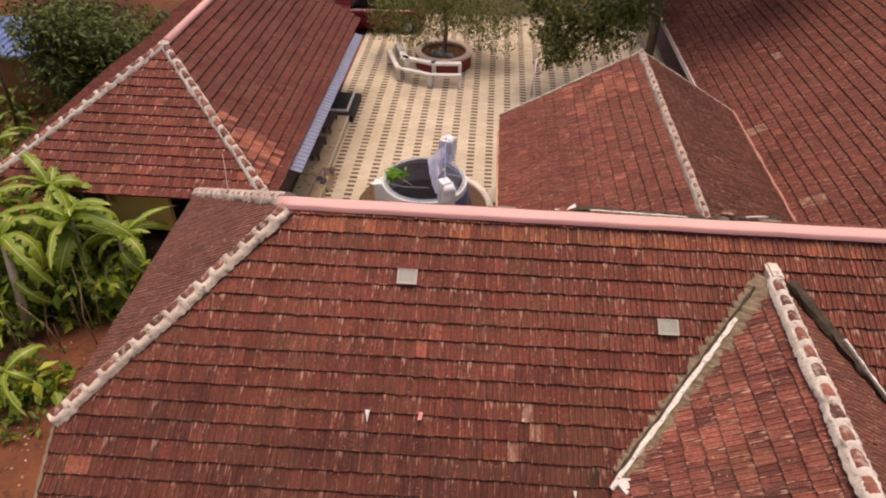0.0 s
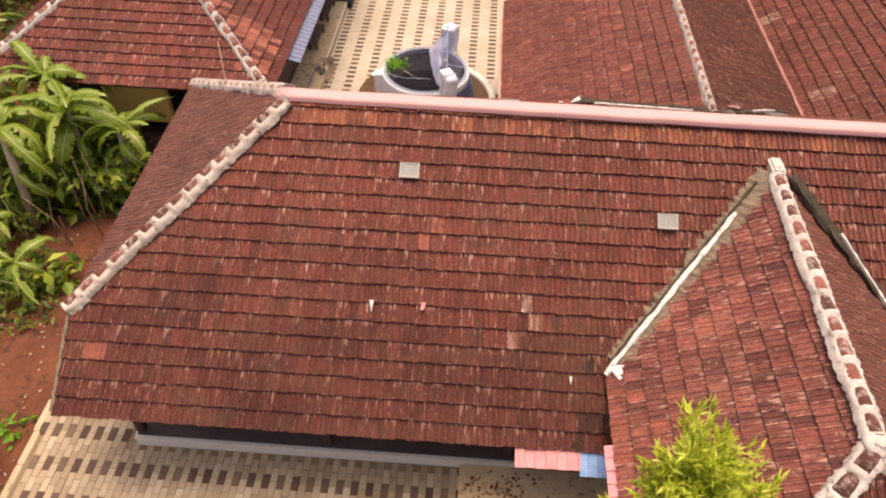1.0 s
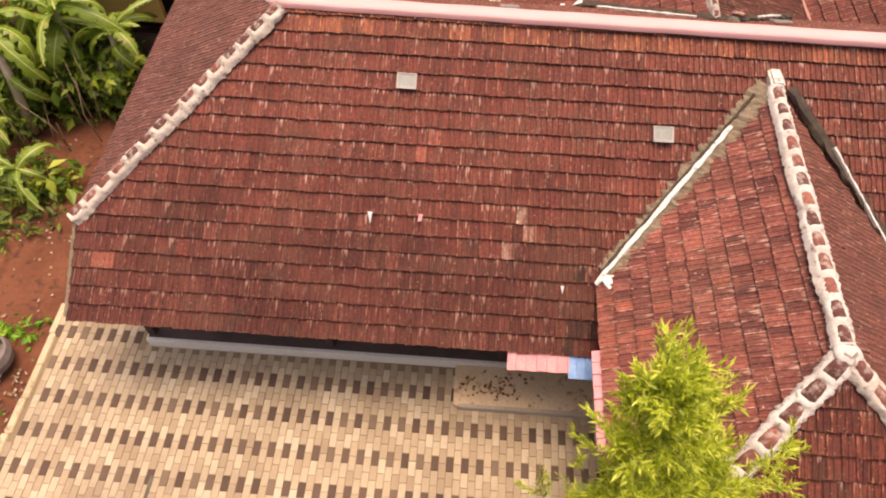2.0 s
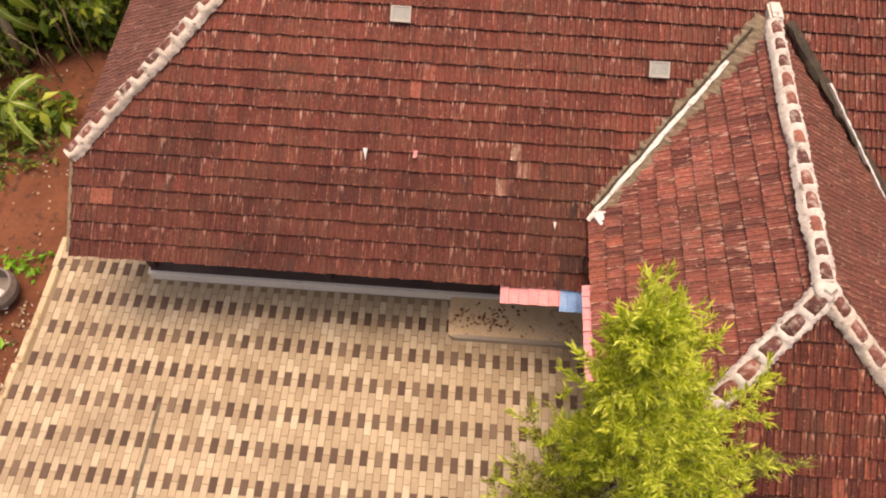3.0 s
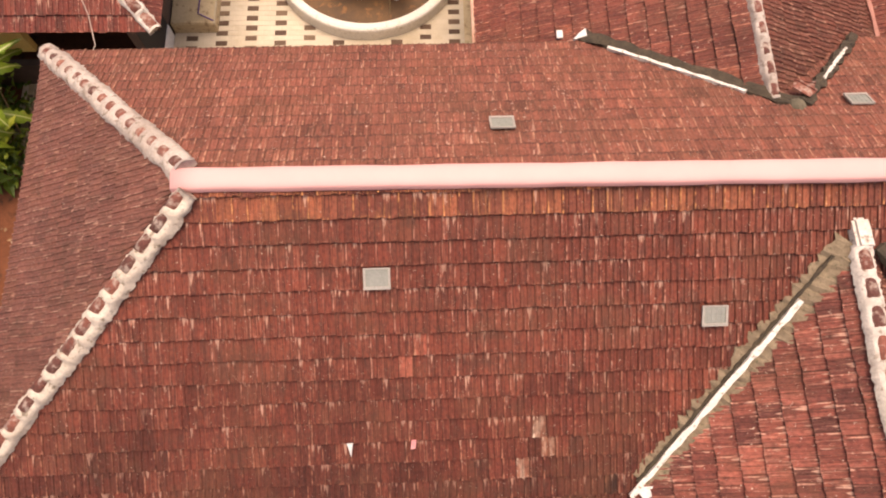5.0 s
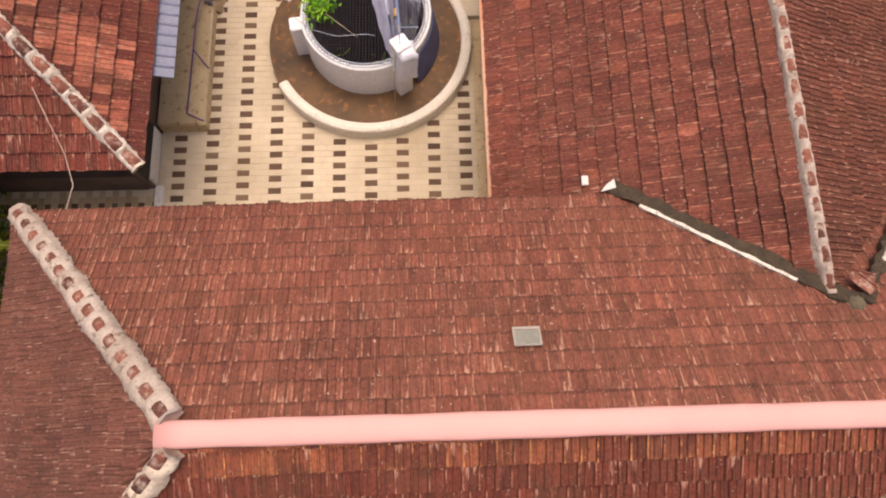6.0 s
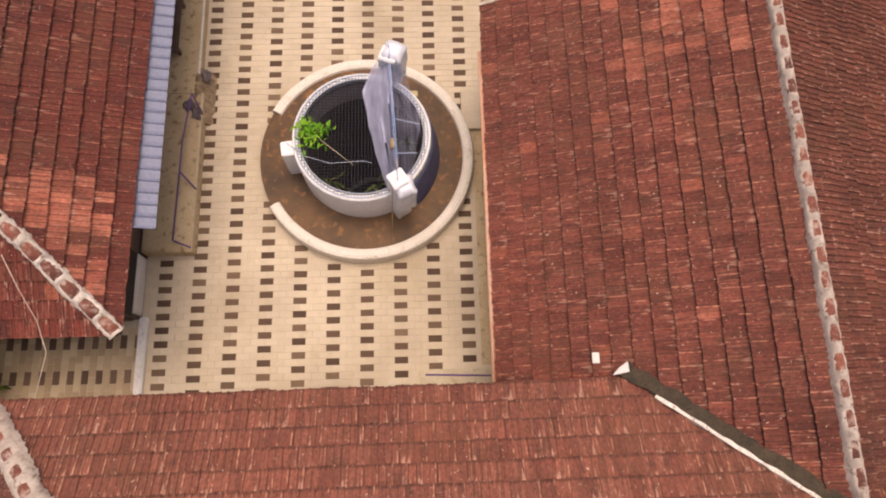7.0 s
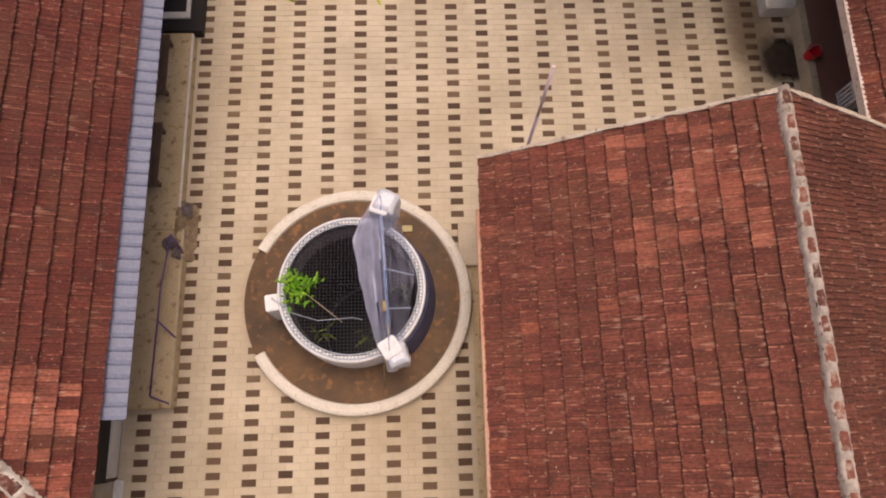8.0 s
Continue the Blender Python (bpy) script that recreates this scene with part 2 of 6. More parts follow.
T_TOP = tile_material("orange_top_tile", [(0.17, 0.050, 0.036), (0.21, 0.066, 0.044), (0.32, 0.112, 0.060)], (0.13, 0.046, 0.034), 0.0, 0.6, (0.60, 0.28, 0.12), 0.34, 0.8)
T_GLASS = blotchy("frosted_glass_tile", (0.24, 0.25, 0.215), (0.30, 0.30, 0.265), 9, 60, 0.45)
T_RIM = blotchy("pale_tile_rim", (0.44, 0.40, 0.35), (0.34, 0.31, 0.27), 9, 60, 0.6)
T_PALE = tile_material("lime_streaked_tile", [(0.20, 0.085, 0.060), (0.25, 0.115, 0.082)], (0.60, 0.47, 0.38), 0.0, 0.8, (0.66, 0.54, 0.45), 0.4, 1.0)
LIP = blotchy("worn_white_paint", (0.80, 0.76, 0.69), (0.70, 0.65, 0.57), 5, 45, 0.85, 0.0, (0.20, 0.14, 0.09))
DECK = blotchy("dark_roof_batten_wood", (0.045, 0.026, 0.02), (0.075, 0.04, 0.03), 5, 50)
MORTAR = blotchy("old_lime_mortar", (0.68, 0.60, 0.50), (0.46, 0.38, 0.30), 3.4, 30, 0.95, 0.0, (0.22, 0.17, 0.12), 0.012)
MORTAR_G = blotchy("grey_weathered_mortar", (0.56, 0.49, 0.43), (0.38, 0.31, 0.26), 2.6, 30, 0.95, 0.0, (0.20, 0.15, 0.11), 0.012)
MORTAR_W = blotchy("white_lime_mortar", (0.72, 0.66, 0.59), (0.52, 0.46, 0.39), 2.6, 30, 0.95, 0.0, (0.27, 0.20, 0.15), 0.014)
hp_ = Nodes("hip_tile_clay", 0.85)
hc_ = hp_.ramp(hp_.rnd(), [(0.0, (0.10, 0.038, 0.030)), (0.5, (0.19, 0.066, 0.048)), (1.0, (0.31, 0.115, 0.078))])
hc_ = hp_.mix(0.7, hc_, hp_.ramp(hp_.noise(38.0, detail=5.0), [(0.3, (0.5, 0.48, 0.46)), (0.7, (1.4, 1.3, 1.22))]), "MULTIPLY")
hc_ = hp_.mix(hp_.math("MULTIPLY", hp_.ramp(hp_.noise(13.0, detail=6.0), [(0.50, (0, 0, 0)), (0.66, (1, 1, 1))]), 0.7), hc_, (0.50, 0.41, 0.34))
HIPTILE = hp_.done(hc_, hp_.noise(50.0), 0.008)
pk = Nodes("pink_painted_ridge", 0.6)
PINK = pk.done(pk.ramp(pk.noise(2.5, detail=6.0), [(0.3, (0.695, 0.375, 0.35)), (0.7, (0.73, 0.40, 0.375))]), pk.noise(30.0), 0.002)
PINK_T = blotchy("pink_painted_tile", (0.72, 0.27, 0.27), (0.78, 0.36, 0.35), 6, 40, 0.6)
BLUE_T = blotchy("blue_painted_tile", (0.16, 0.33, 0.62), (0.30, 0.48, 0.74), 9, 40, 0.55)
RED_T = blotchy("dark_red_painted_tile", (0.34, 0.035, 0.055), (0.44, 0.06, 0.085), 6, 40, 0.6)
MOSSY = blotchy("mossy_concrete", (0.085, 0.075, 0.05), (0.19, 0.155, 0.105), 6, 50, 0.95, 0.0, (0.05, 0.05, 0.025), 0.015)
DAMP = blotchy("damp_black_moss", (0.036, 0.027, 0.017), (0.080, 0.058, 0.036), 7, 50, 0.9, 0.0, (0.024, 0.020, 0.013), 0.015)
MOSSY_L = blotchy("weathered_valley_mortar", (0.28, 0.215, 0.14), (0.17, 0.125, 0.08), 7, 50, 0.95, 0.0, (0.10, 0.09, 0.05), 0.015)
WELLW = blotchy("bluish_limewash", (0.86, 0.87, 0.89), (0.81, 0.82, 0.84), 3, 40, 0.8, 0.0, (0.70, 0.70, 0.71))
WHITE = blotchy("white_limewash", (0.78, 0.76, 0.73), (0.68, 0.66, 0.63), 3, 40, 0.8, 0.0, (0.58, 0.55, 0.50))
CREAM = blotchy("cream_cement", (0.62, 0.54, 0.40), (0.50, 0.42, 0.29), 2.5, 40, 0.85, 0.0, (0.42, 0.34, 0.22))
PLINTH = blotchy("stained_cement_floor", (0.62, 0.49, 0.31), (0.48, 0.36, 0.21), 2.0, 40, 0.8, 0.0, (0.26, 0.17, 0.09))
GREYPAINT = blotchy("grey_paint", (0.80, 0.72, 0.60), (0.84, 0.76, 0.65), 2.0, 40, 0.7)
SLAB = blotchy("wet_stained_cement", (0.82, 0.62, 0.39), (0.68, 0.49, 0.28), 2.2, 45, 0.7, 0.0, (0.36, 0.20, 0.10))
WETFLOOR = blotchy("wet_mossy_floor", (0.050, 0.023, 0.006), (0.135, 0.062, 0.015), 1.7, 9, 0.6, 0.0, (0.23, 0.098, 0.024))
# near black: real on the washing stand, painted shade on walls and porch
DARK = blotchy("near_black", (0.012, 0.011, 0.011), (0.022, 0.02, 0.02), 3, 40, 0.7)
# verandah walls and floor: their shade is put into this dark colour
SHADE = blotchy("shade_dark_brown", (0.090, 0.060, 0.048), (0.144, 0.093, 0.071), 3, 40, 0.8)
YELLOW = blotchy("yellow_washed_wall", (0.72, 0.51, 0.17), (0.64, 0.44, 0.14), 2, 40, 0.85)
WALLMAT = blotchy("aged_plaster_wall", (0.50, 0.42, 0.32), (0.40, 0.33, 0.25), 2, 40, 0.9)
SHEET = blotchy("blue_grey_sheet_metal", (0.172, 0.197, 0.290), (0.213, 0.239, 0.334), 3, 30, 0.55, 0.0)
P_LIGHT = piece_material("sand_paver", [(0.350, 0.258, 0.165), (0.405, 0.308, 0.200), (0.440, 0.340, 0.223), (0.470, 0.370, 0.248), (0.540, 0.445, 0.312)], 0.85, (0.308, 0.216, 0.124))
P_COURT = piece_material("cream_paver", [(0.580, 0.502, 0.392), (0.600, 0.522, 0.410), (0.620, 0.543, 0.430)], 0.8, (0.430, 0.345, 0.235), 0.7, True)
JOINT_C = blotchy("pale_sand_joint", (0.520, 0.445, 0.340), (0.560, 0.485, 0.375), 3, 60, 0.95)
P_DARK = piece_material("brown_paver", [(0.085, 0.049, 0.032), (0.110, 0.065, 0.042), (0.135, 0.084, 0.055), (0.195, 0.132, 0.086)])
JOINT = blotchy("sand_joint", (0.216, 0.154, 0.084), (0.274, 0.196, 0.112), 3, 60, 0.95)
SOIL = blotchy("red_laterite_soil", (0.130, 0.040, 0.016), (0.196, 0.067, 0.029), 1.1, 12, 0.95, 0.0, (0.066, 0.028, 0.013), 0.03)
L_TREE = leaf_material("young_tree_leaf", (0.22, 0.30, 0.016), (0.50, 0.58, 0.034), (0.78, 0.82, 0.14))
# olive lower leaves; their shade is put into this duller colour
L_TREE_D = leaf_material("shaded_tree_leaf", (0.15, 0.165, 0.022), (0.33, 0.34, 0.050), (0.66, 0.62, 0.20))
L_BUSH = leaf_material("bush_leaf", (0.040, 0.075, 0.010), (0.105, 0.165, 0.016), (0.26, 0.32, 0.030))
L_DARK = leaf_material("dark_tree_leaf", (0.036, 0.060, 0.014), (0.090, 0.125, 0.024), (0.18, 0.22, 0.040))
L_OLIVE = leaf_material("olive_tree_leaf", (0.072, 0.098, 0.020), (0.160, 0.182, 0.040), (0.29, 0.285, 0.075))
bl_ = Nodes("banana_leaf", 0.42)
tc_ = bl_.n("ShaderNodeTexCoord").outputs["Object"]
mp_ = bl_.n("ShaderNodeMapping", Scale=(55.0, 2.5, 2.5))
bl_.t.links.new(tc_, mp_.inputs["Vector"])
sx_ = bl_.n("ShaderNodeSeparateXYZ")
bl_.t.links.new(tc_, sx_.inputs[0])
lc_ = bl_.ramp(bl_.n("ShaderNodeNewGeometry").outputs["Random Per Island"], [(0.0, (0.055, 0.11, 0.010)), (0.45, (0.15, 0.25, 0.020)), (0.8, (0.33, 0.42, 0.045)), (1.0, (0.56, 0.55, 0.10))])
vein_ = bl_.noise(1.0, mp_.outputs[0], 3.0)
lc_ = bl_.mix(0.8, lc_, bl_.ramp(vein_, [(0.3, (0.72, 0.76, 0.66)), (0.7, (1.25, 1.2, 1.12))]), "MULTIPLY")
lc_ = bl_.mix(bl_.math("MULTIPLY", bl_.ramp(bl_.noise(3.0, tc_, 5.0), [(0.60, (0, 0, 0)), (0.70, (1, 1, 1))]), 0.6), lc_, (0.40, 0.30, 0.08))
lc_ = bl_.mix(bl_.math("LESS_THAN", bl_.math("ABSOLUTE", sx_.outputs[1]), 0.010), lc_, (0.55, 0.58, 0.22))
bl_.done(lc_, vein_, 0.006)
tr_ = bl_.n("ShaderNodeBsdfTranslucent")
bl_.t.links.new(lc_, tr_.inputs["Color"])
mx_ = bl_.n("ShaderNodeMixShader", Fac=0.3)
bl_.t.links.new(bl_.b.outputs[0], mx_.inputs[1])
bl_.t.links.new(tr_.outputs[0], mx_.inputs[2])
bl_.t.links.new(mx_.outputs[0], bl_.t.nodes["Material Output"].inputs["Surface"])
L_BANANA = bl_.mat
L_WELL = leaf_material("fresh_green_leaf", (0.10, 0.34, 0.01), (0.18, 0.46, 0.02), (0.30, 0.55, 0.03))
L_SHRUB = leaf_material("broad_shrub_leaf", (0.060, 0.115, 0.010), (0.175, 0.270, 0.022), (0.52, 0.56, 0.060))
BARK = blotchy("grey_bark", (0.20, 0.14, 0.09), (0.30, 0.22, 0.15), 6, 50, 0.95)
STEM = blotchy("banana_stem", (0.60, 0.49, 0.35), (0.46, 0.36, 0.25), 5, 30, 0.8)


# ---- mesh helpers ----
def part(name, bm, material, parent=None, label="", kind=""):
    """Links a bmesh as one mesh object under a thing or a part."""
    me = bpy.data.meshes.new(name)
    bm.to_mesh(me)
    bm.free()
    me.materials.append(material)
    ob = new(name, me)
    ob.parent = parent
    return tagged(ob, label, "", "", kind)


def raw(name, verts, faces, material, parent=None, label="", kind="", uvs=None, smooth=False):
    me = bpy.data.meshes.new(name)
    me.from_pydata(verts, [], faces)
    me.materials.append(material)
    if uvs is not None:
        layer = me.uv_layers.new(name="UVMap")
        flat = np.array(uvs, dtype=np.float32)[[v for f in faces for v in f]]
        layer.data.foreach_set("uv", flat.ravel())
    if smooth:
        me.polygons.foreach_set("use_smooth", [True] * len(faces))
    ob = new(name, me)
    ob.parent = parent
    return tagged(ob, label, "", "", kind)


def box(bm, x0, x1, y0, y1, z0, z1, bevel=0.0, m=None):
    r = bmesh.ops.create_cube(bm, size=1.0)
    vs = r["verts"]
    for v in vs:
        v.co = Vector(((x0 + x1) / 2 + v.co.x * (x1 - x0), (y0 + y1) / 2 + v.co.y * (y1 - y0), (z0 + z1) / 2 + v.co.z * (z1 - z0)))
    if bevel:
        es = list({e for v in vs for e in v.link_edges})
        out = bmesh.ops.bevel(bm, geom=es, offset=bevel, segments=2, affect="EDGES")
        vs = [v for v in bm.verts if v.is_valid and v in set(out["verts"]) | {w for w in vs if w.is_valid}]
    if m is not None:
        for v in vs:
            v.co = m @ v.co
    return vs


def boxed(name, dims, material, parent=None, label="", bevel=0.0, m=None, kind=""):
    bm = bmesh.new()
    box(bm, *dims, bevel=bevel, m=m)
    return part(name, bm, material, parent, label, kind)


def tube(bm, pts, radii, seg=8, cap=True):
    """A tube along points, with a radius at each."""
    rings = []
    pts = [Vector(p) for p in pts]
    for i, p in enumerate(pts):
        d = (pts[min(i + 1, len(pts) - 1)] - pts[max(i - 1, 0)]).normalized()
        side = d.cross(Vector((0, 0, 1)) if abs(d.z) < 0.95 else Vector((1, 0, 0))).normalized()
        up = side.cross(d)
        r = radii[i] if isinstance(radii, (list, tuple)) else radii
        rings.append([bm.verts.new(p + side * r * math.cos(2 * math.pi * k / seg) + up * r * math.sin(2 * math.pi * k / seg)) for k in range(seg)])
    for a, b in zip(rings, rings[1:]):
        for k in range(seg):
            f = bm.faces.new((a[k], a[(k + 1) % seg], b[(k + 1) % seg], b[k]))
            f.smooth = True
    if cap:
        bm.faces.new(rings[0][::-1])
        bm.faces.new(rings[-1])


def tubed(name, pts, radii, material, parent=None, label="", seg=8):
    bm = bmesh.new()
    tube(bm, pts, radii, seg)
    return part(name, bm, material, parent, label)


def revolve(bm, profile, cx, cy, a0=0.0, a1=360.0, seg=64):
    """Turns a closed profile of (r, z) about a vertical axis; an open arc gets end faces."""
    full = a1 - a0 >= 359.9
    n = seg if full else seg + 1
    rings = []
    for i in range(n):
        a = radians(a0 + (a1 - a0) * i / seg)
        rings.append([bm.verts.new((cx + r * math.cos(a), cy + r * math.sin(a), z)) for r, z in profile])
    k = len(profile)
    for i in range(seg):
        a, b = rings[i], rings[(i + 1) % n]
        for j in range(k):
            f = bm.faces.new((a[j], b[j], b[(j + 1) % k], a[(j + 1) % k]))
            f.smooth = False
    if not full:
        bm.faces.new(rings[0])
        bm.faces.new(rings[-1][::-1])


def empty(name, x, y, z, rz=0.0):
    ob = new(name)
    ob.matrix_world = pose(x, y, z, 0, 0, rz)
    return ob


# ---- roofs ----
TW = 0.143
PROFILE = [(0.0, 0.002), (0.05, 0.015), (0.14, 0.017), (0.20, 0.003), (0.46, -0.002), (0.52, 0.010), (0.60, 0.011), (0.66, 0.001), (0.95, -0.002), (1.06, -0.005)]


def tile_geometry(u0, v0, tw, th, lift, span=None, ribs=1.0, vtop=1e9, thick=1.0):
    """One clay tile in slope coordinates (u, v, height): the ribbed face and its lower edge."""
    top, low, base = [], [], []
    for f, h in PROFILE:
        h *= ribs
        u = u0 + f * tw
        nib = 0.004 * math.sin(u * 61.0 + v0 * 17.0) + 0.0025 * math.sin(u * 143.0)
        for row, v, z in ((low, v0 - 0.014 + nib, h + lift), (top, v0 + th + 0.02, h - 0.002), (base, v0 - 0.002 + nib, h * 0.4 + lift - 0.042 * thick)):
            uu, v = u, min(v, vtop)
            if span is not None:
                lo, hi = span(min(max(v, 0.0), 1e9))
                uu = min(max(u, lo), hi)
            row.append((uu, v, z))
    n = len(PROFILE)
    verts = low + top + base
    faces = [(i, i + 1, n + i + 1, n + i) for i in range(n - 1)] + [(2 * n + i, 2 * n + i + 1, i + 1, i) for i in range(n - 1)]
    return verts, faces


TILE_MESH = {}


def shared_tile(mat, tw, th, k, ribs=1.0, thick=1.0):
    key = (mat.name, round(tw, 4), round(th, 4), k, ribs, thick)
    if key not in TILE_MESH:
        rr = random.Random(k * 13 + 5)
        verts, faces = tile_geometry(0, 0, tw, th, 0.033 * thick + 0.007 * rr.random(), None, ribs, 1e9, thick)
        tilt = rr.uniform(-0.03, 0.03)
        verts = [(u, v + (u - tw / 2) * tilt, z) for u, v, z in verts]
        me = bpy.data.meshes.new("tile")
        me.from_pydata(verts, [], faces)
        layer = me.uv_layers.new(name="UVMap")
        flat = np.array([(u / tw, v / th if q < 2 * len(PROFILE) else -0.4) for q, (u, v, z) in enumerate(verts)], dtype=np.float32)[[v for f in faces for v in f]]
        layer.data.foreach_set("uv", flat.ravel())
        me.materials.append(mat)
        TILE_MESH[key] = me
    return TILE_MESH[key]


def glass_tile(deck, m, w=0.262, h=0.212):
    """A double-width frosted glass tile: a pale thick rim round a ribbed, sunken pane."""
    n = 9
    verts, faces, mats = [], [], []

    def bar(x0, x1, y0, y1, z0, z1, k):
        b = len(verts)
        verts.extend([(x0, y0, z0), (x1, y0, z0), (x1, y1, z0), (x0, y1, z0), (x0, y0, z1), (x1, y0, z1), (x1, y1, z1), (x0, y1, z1)])
        for f in ((4, 5, 6, 7), (0, 1, 5, 4), (1, 2, 6, 5), (2, 3, 7, 6), (3, 0, 4, 7)):
            faces.append(tuple(b + i for i in f))
            mats.append(k)

    e = 0.020
    bar(-w / 2, w / 2, 0, e * 1.5, 0.0, 0.022, 1)
    bar(-w / 2, -w / 2 + e, e * 1.5, h, 0.0, 0.020, 1)
    bar(w / 2 - e, w / 2, e * 1.5, h, 0.0, 0.020, 1)
    bar(-w / 2 + e, w / 2 - e, h - e * 0.6, h, 0.0, 0.018, 1)
    step = (w - 2 * e) / n
    for i in range(n):
        bar(-w / 2 + e + i * step, -w / 2 + e + (i + 1) * step, e * 1.5, h - e * 0.6, 0.0, 0.012 if i % 2 else 0.008, 0)
    me = bpy.data.meshes.new("glass_tile")
    me.from_pydata(verts, [], faces)
    me.materials.append(T_GLASS)
    me.materials.append(T_RIM)
    me.polygons.foreach_set("material_index", mats)
    ob = new("glass_tile", me)
    ob.parent = deck
    ob.matrix_local = m
    return tagged(ob, "frosted grey-green glass tile with a pale rim")


LATER = []


def slope(parent, O, U, run, poly, mat, label, singles=300, near=(0, 0), special=None, skip=None, tw=TW, gauge=0.2355, start=0.0, toprow=None, ribs=1.0, low=None, glass=(), thick=1.0):
    """A tiled roof slope. O: an eave corner; U: the way along the eave; run: the way up the slope, horizontally and in height.
    poly: its outline in (along, up) metres. special: the material of a tile at a place that differs, or None."""
    O, U = Vector(O), Vector(U).normalized()
    V = Vector(run).normalized()
    N = U.cross(V).normalized()
    vmax = max(v for u, v in poly)
    th = gauge
    rows = math.ceil((vmax - start - 0.03) / th)

    def span(v):
        v = min(max(v, 1e-4), vmax - 1e-4)
        xs = []
        for (ua, va), (ub, vb) in zip(poly, poly[1:] + poly[:1]):
            if (va <= v < vb) or (vb <= v < va):
                xs.append(ua + (ub - ua) * (v - va) / (vb - va))
        return (min(xs), max(xs)) if xs else (0, 0)

    def dusky(r, u):
        """How dark a tile is: 0 base tone, 1 darker, 2 darkest, in ragged bands towards the eave."""
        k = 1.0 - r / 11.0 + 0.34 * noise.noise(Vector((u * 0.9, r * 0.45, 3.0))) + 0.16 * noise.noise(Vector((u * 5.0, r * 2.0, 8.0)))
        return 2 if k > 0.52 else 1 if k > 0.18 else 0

    # the boarding under the tiles
    top = [O + U * u + V * v - N * 0.015 for u, v in poly]
    bot = [p - N * 0.045 for p in top]
    k = len(poly)
    faces = [tuple(range(k)), tuple(range(2 * k - 1, k - 1, -1))] + [(i + k, (i + 1) % k + k, (i + 1) % k, i) for i in range(k)]
    deck = raw("roof_slope", [tuple(p) for p in top + bot], faces, DECK, parent, label)
    umax = max(u for u, v in poly)
    cells, whole = [], []
    stag = random.Random(rows * 7 + len(poly))
    for r in range(rows):
        off = stag.uniform(-0.5, 0.5) * tw
        lo, hi = span(start + r * th + th * 0.5)
        j0, j1 = int(math.floor((lo - 0.5) / tw)), int(math.ceil((hi + 0.5) / tw))
        for j in range(j0, j1 + 1):
            u0, v0 = j * tw + off, start + r * th
            a, b = span(v0), span(v0 + th)
            if u0 + tw <= min(a[0], b[0]) + 0.02 or u0 >= max(a[1], b[1]) - 0.02:
                continue
            c = O + U * (u0 + tw / 2) + V * (v0 + th / 2)
            if skip and skip(c):
                continue
            full = v0 + th < vmax and u0 >= max(a[0], b[0]) - 0.01 and u0 + tw <= min(a[1], b[1]) + 0.01
            (whole if full else cells).append((r, j, u0, v0))
    rr = random.Random(len(whole) + int(umax * 100))
    sp = {}
    if special:
        for q in whole:
            mm = special(O + U * (q[2] + tw / 2) + V * (q[3] + th / 2), rr)
            if mm:
                sp[q[0], q[1]] = mm
    whole.sort(key=lambda q: (0 if (q[0], q[1]) in sp else 1, (q[2] - near[0]) ** 2 + (q[3] - near[1]) ** 2))
    one, rest = whole[:singles], whole[singles:] + cells
    frame_m = Matrix(((U.x, V.x, N.x, 0), (U.y, V.y, N.y, 0), (U.z, V.z, N.z, 0), (0, 0, 0, 1)))
    jobs = []
    for r, j, u0, v0 in one:
        mm = sp.get((r, j), toprow if (toprow and r >= rows - 2) else mat)
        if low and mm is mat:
            mm = low[dusky(r, u0)] or mat
        jit = Matrix.Translation(O + U * (u0 + rr.uniform(-0.006, 0.006)) + V * (v0 + rr.uniform(-0.007, 0.007)) + N * rr.uniform(0, 0.004))
        jobs.append((shared_tile(mm, tw, th, rr.randrange(4), ribs, thick), jit @ frame_m @ pose(0, 0, 0, 0, 0, rr.uniform(-0.5, 0.5))))

    for p in glass:
        p = Vector(p) - O
        glass_tile(deck, Matrix.Translation(O + U * p.dot(U) + V * (p.dot(V) - 0.10) + N * 0.066) @ frame_m @ pose(0, 0, 0, -4))

    def lay():
        for me, m in jobs:
            t = new("tile", me)
            t.parent = deck
            t.matrix_local = m
    LATER.append(lay)
    verts, faces, uvs, mats = [], [], [], []
    for r, j, u0, v0 in rest:
        tv, tf = tile_geometry(u0, v0 + rr.uniform(-0.008, 0.008), tw, th, 0.033 * thick + rr.uniform(0, 0.008), span, ribs, vmax, thick)
        b = len(verts)
        verts += [tuple(O + U * u + V * v + N * z) for u, v, z in tv]
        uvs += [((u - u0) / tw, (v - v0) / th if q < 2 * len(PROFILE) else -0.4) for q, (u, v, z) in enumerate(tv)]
        faces += [tuple(i + b for i in f) for f in tf]
        mats += [1 if (toprow and r >= rows - 2) else 1 + dusky(r, u0) if low and dusky(r, u0) else 0] * len(tf)
    if faces:
        ob = raw("tiles", verts, faces, mat, deck, "", "stuff", uvs)
        if toprow:
            ob.data.materials.append(toprow)
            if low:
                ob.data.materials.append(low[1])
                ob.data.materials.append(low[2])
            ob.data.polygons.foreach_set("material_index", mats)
    return deck


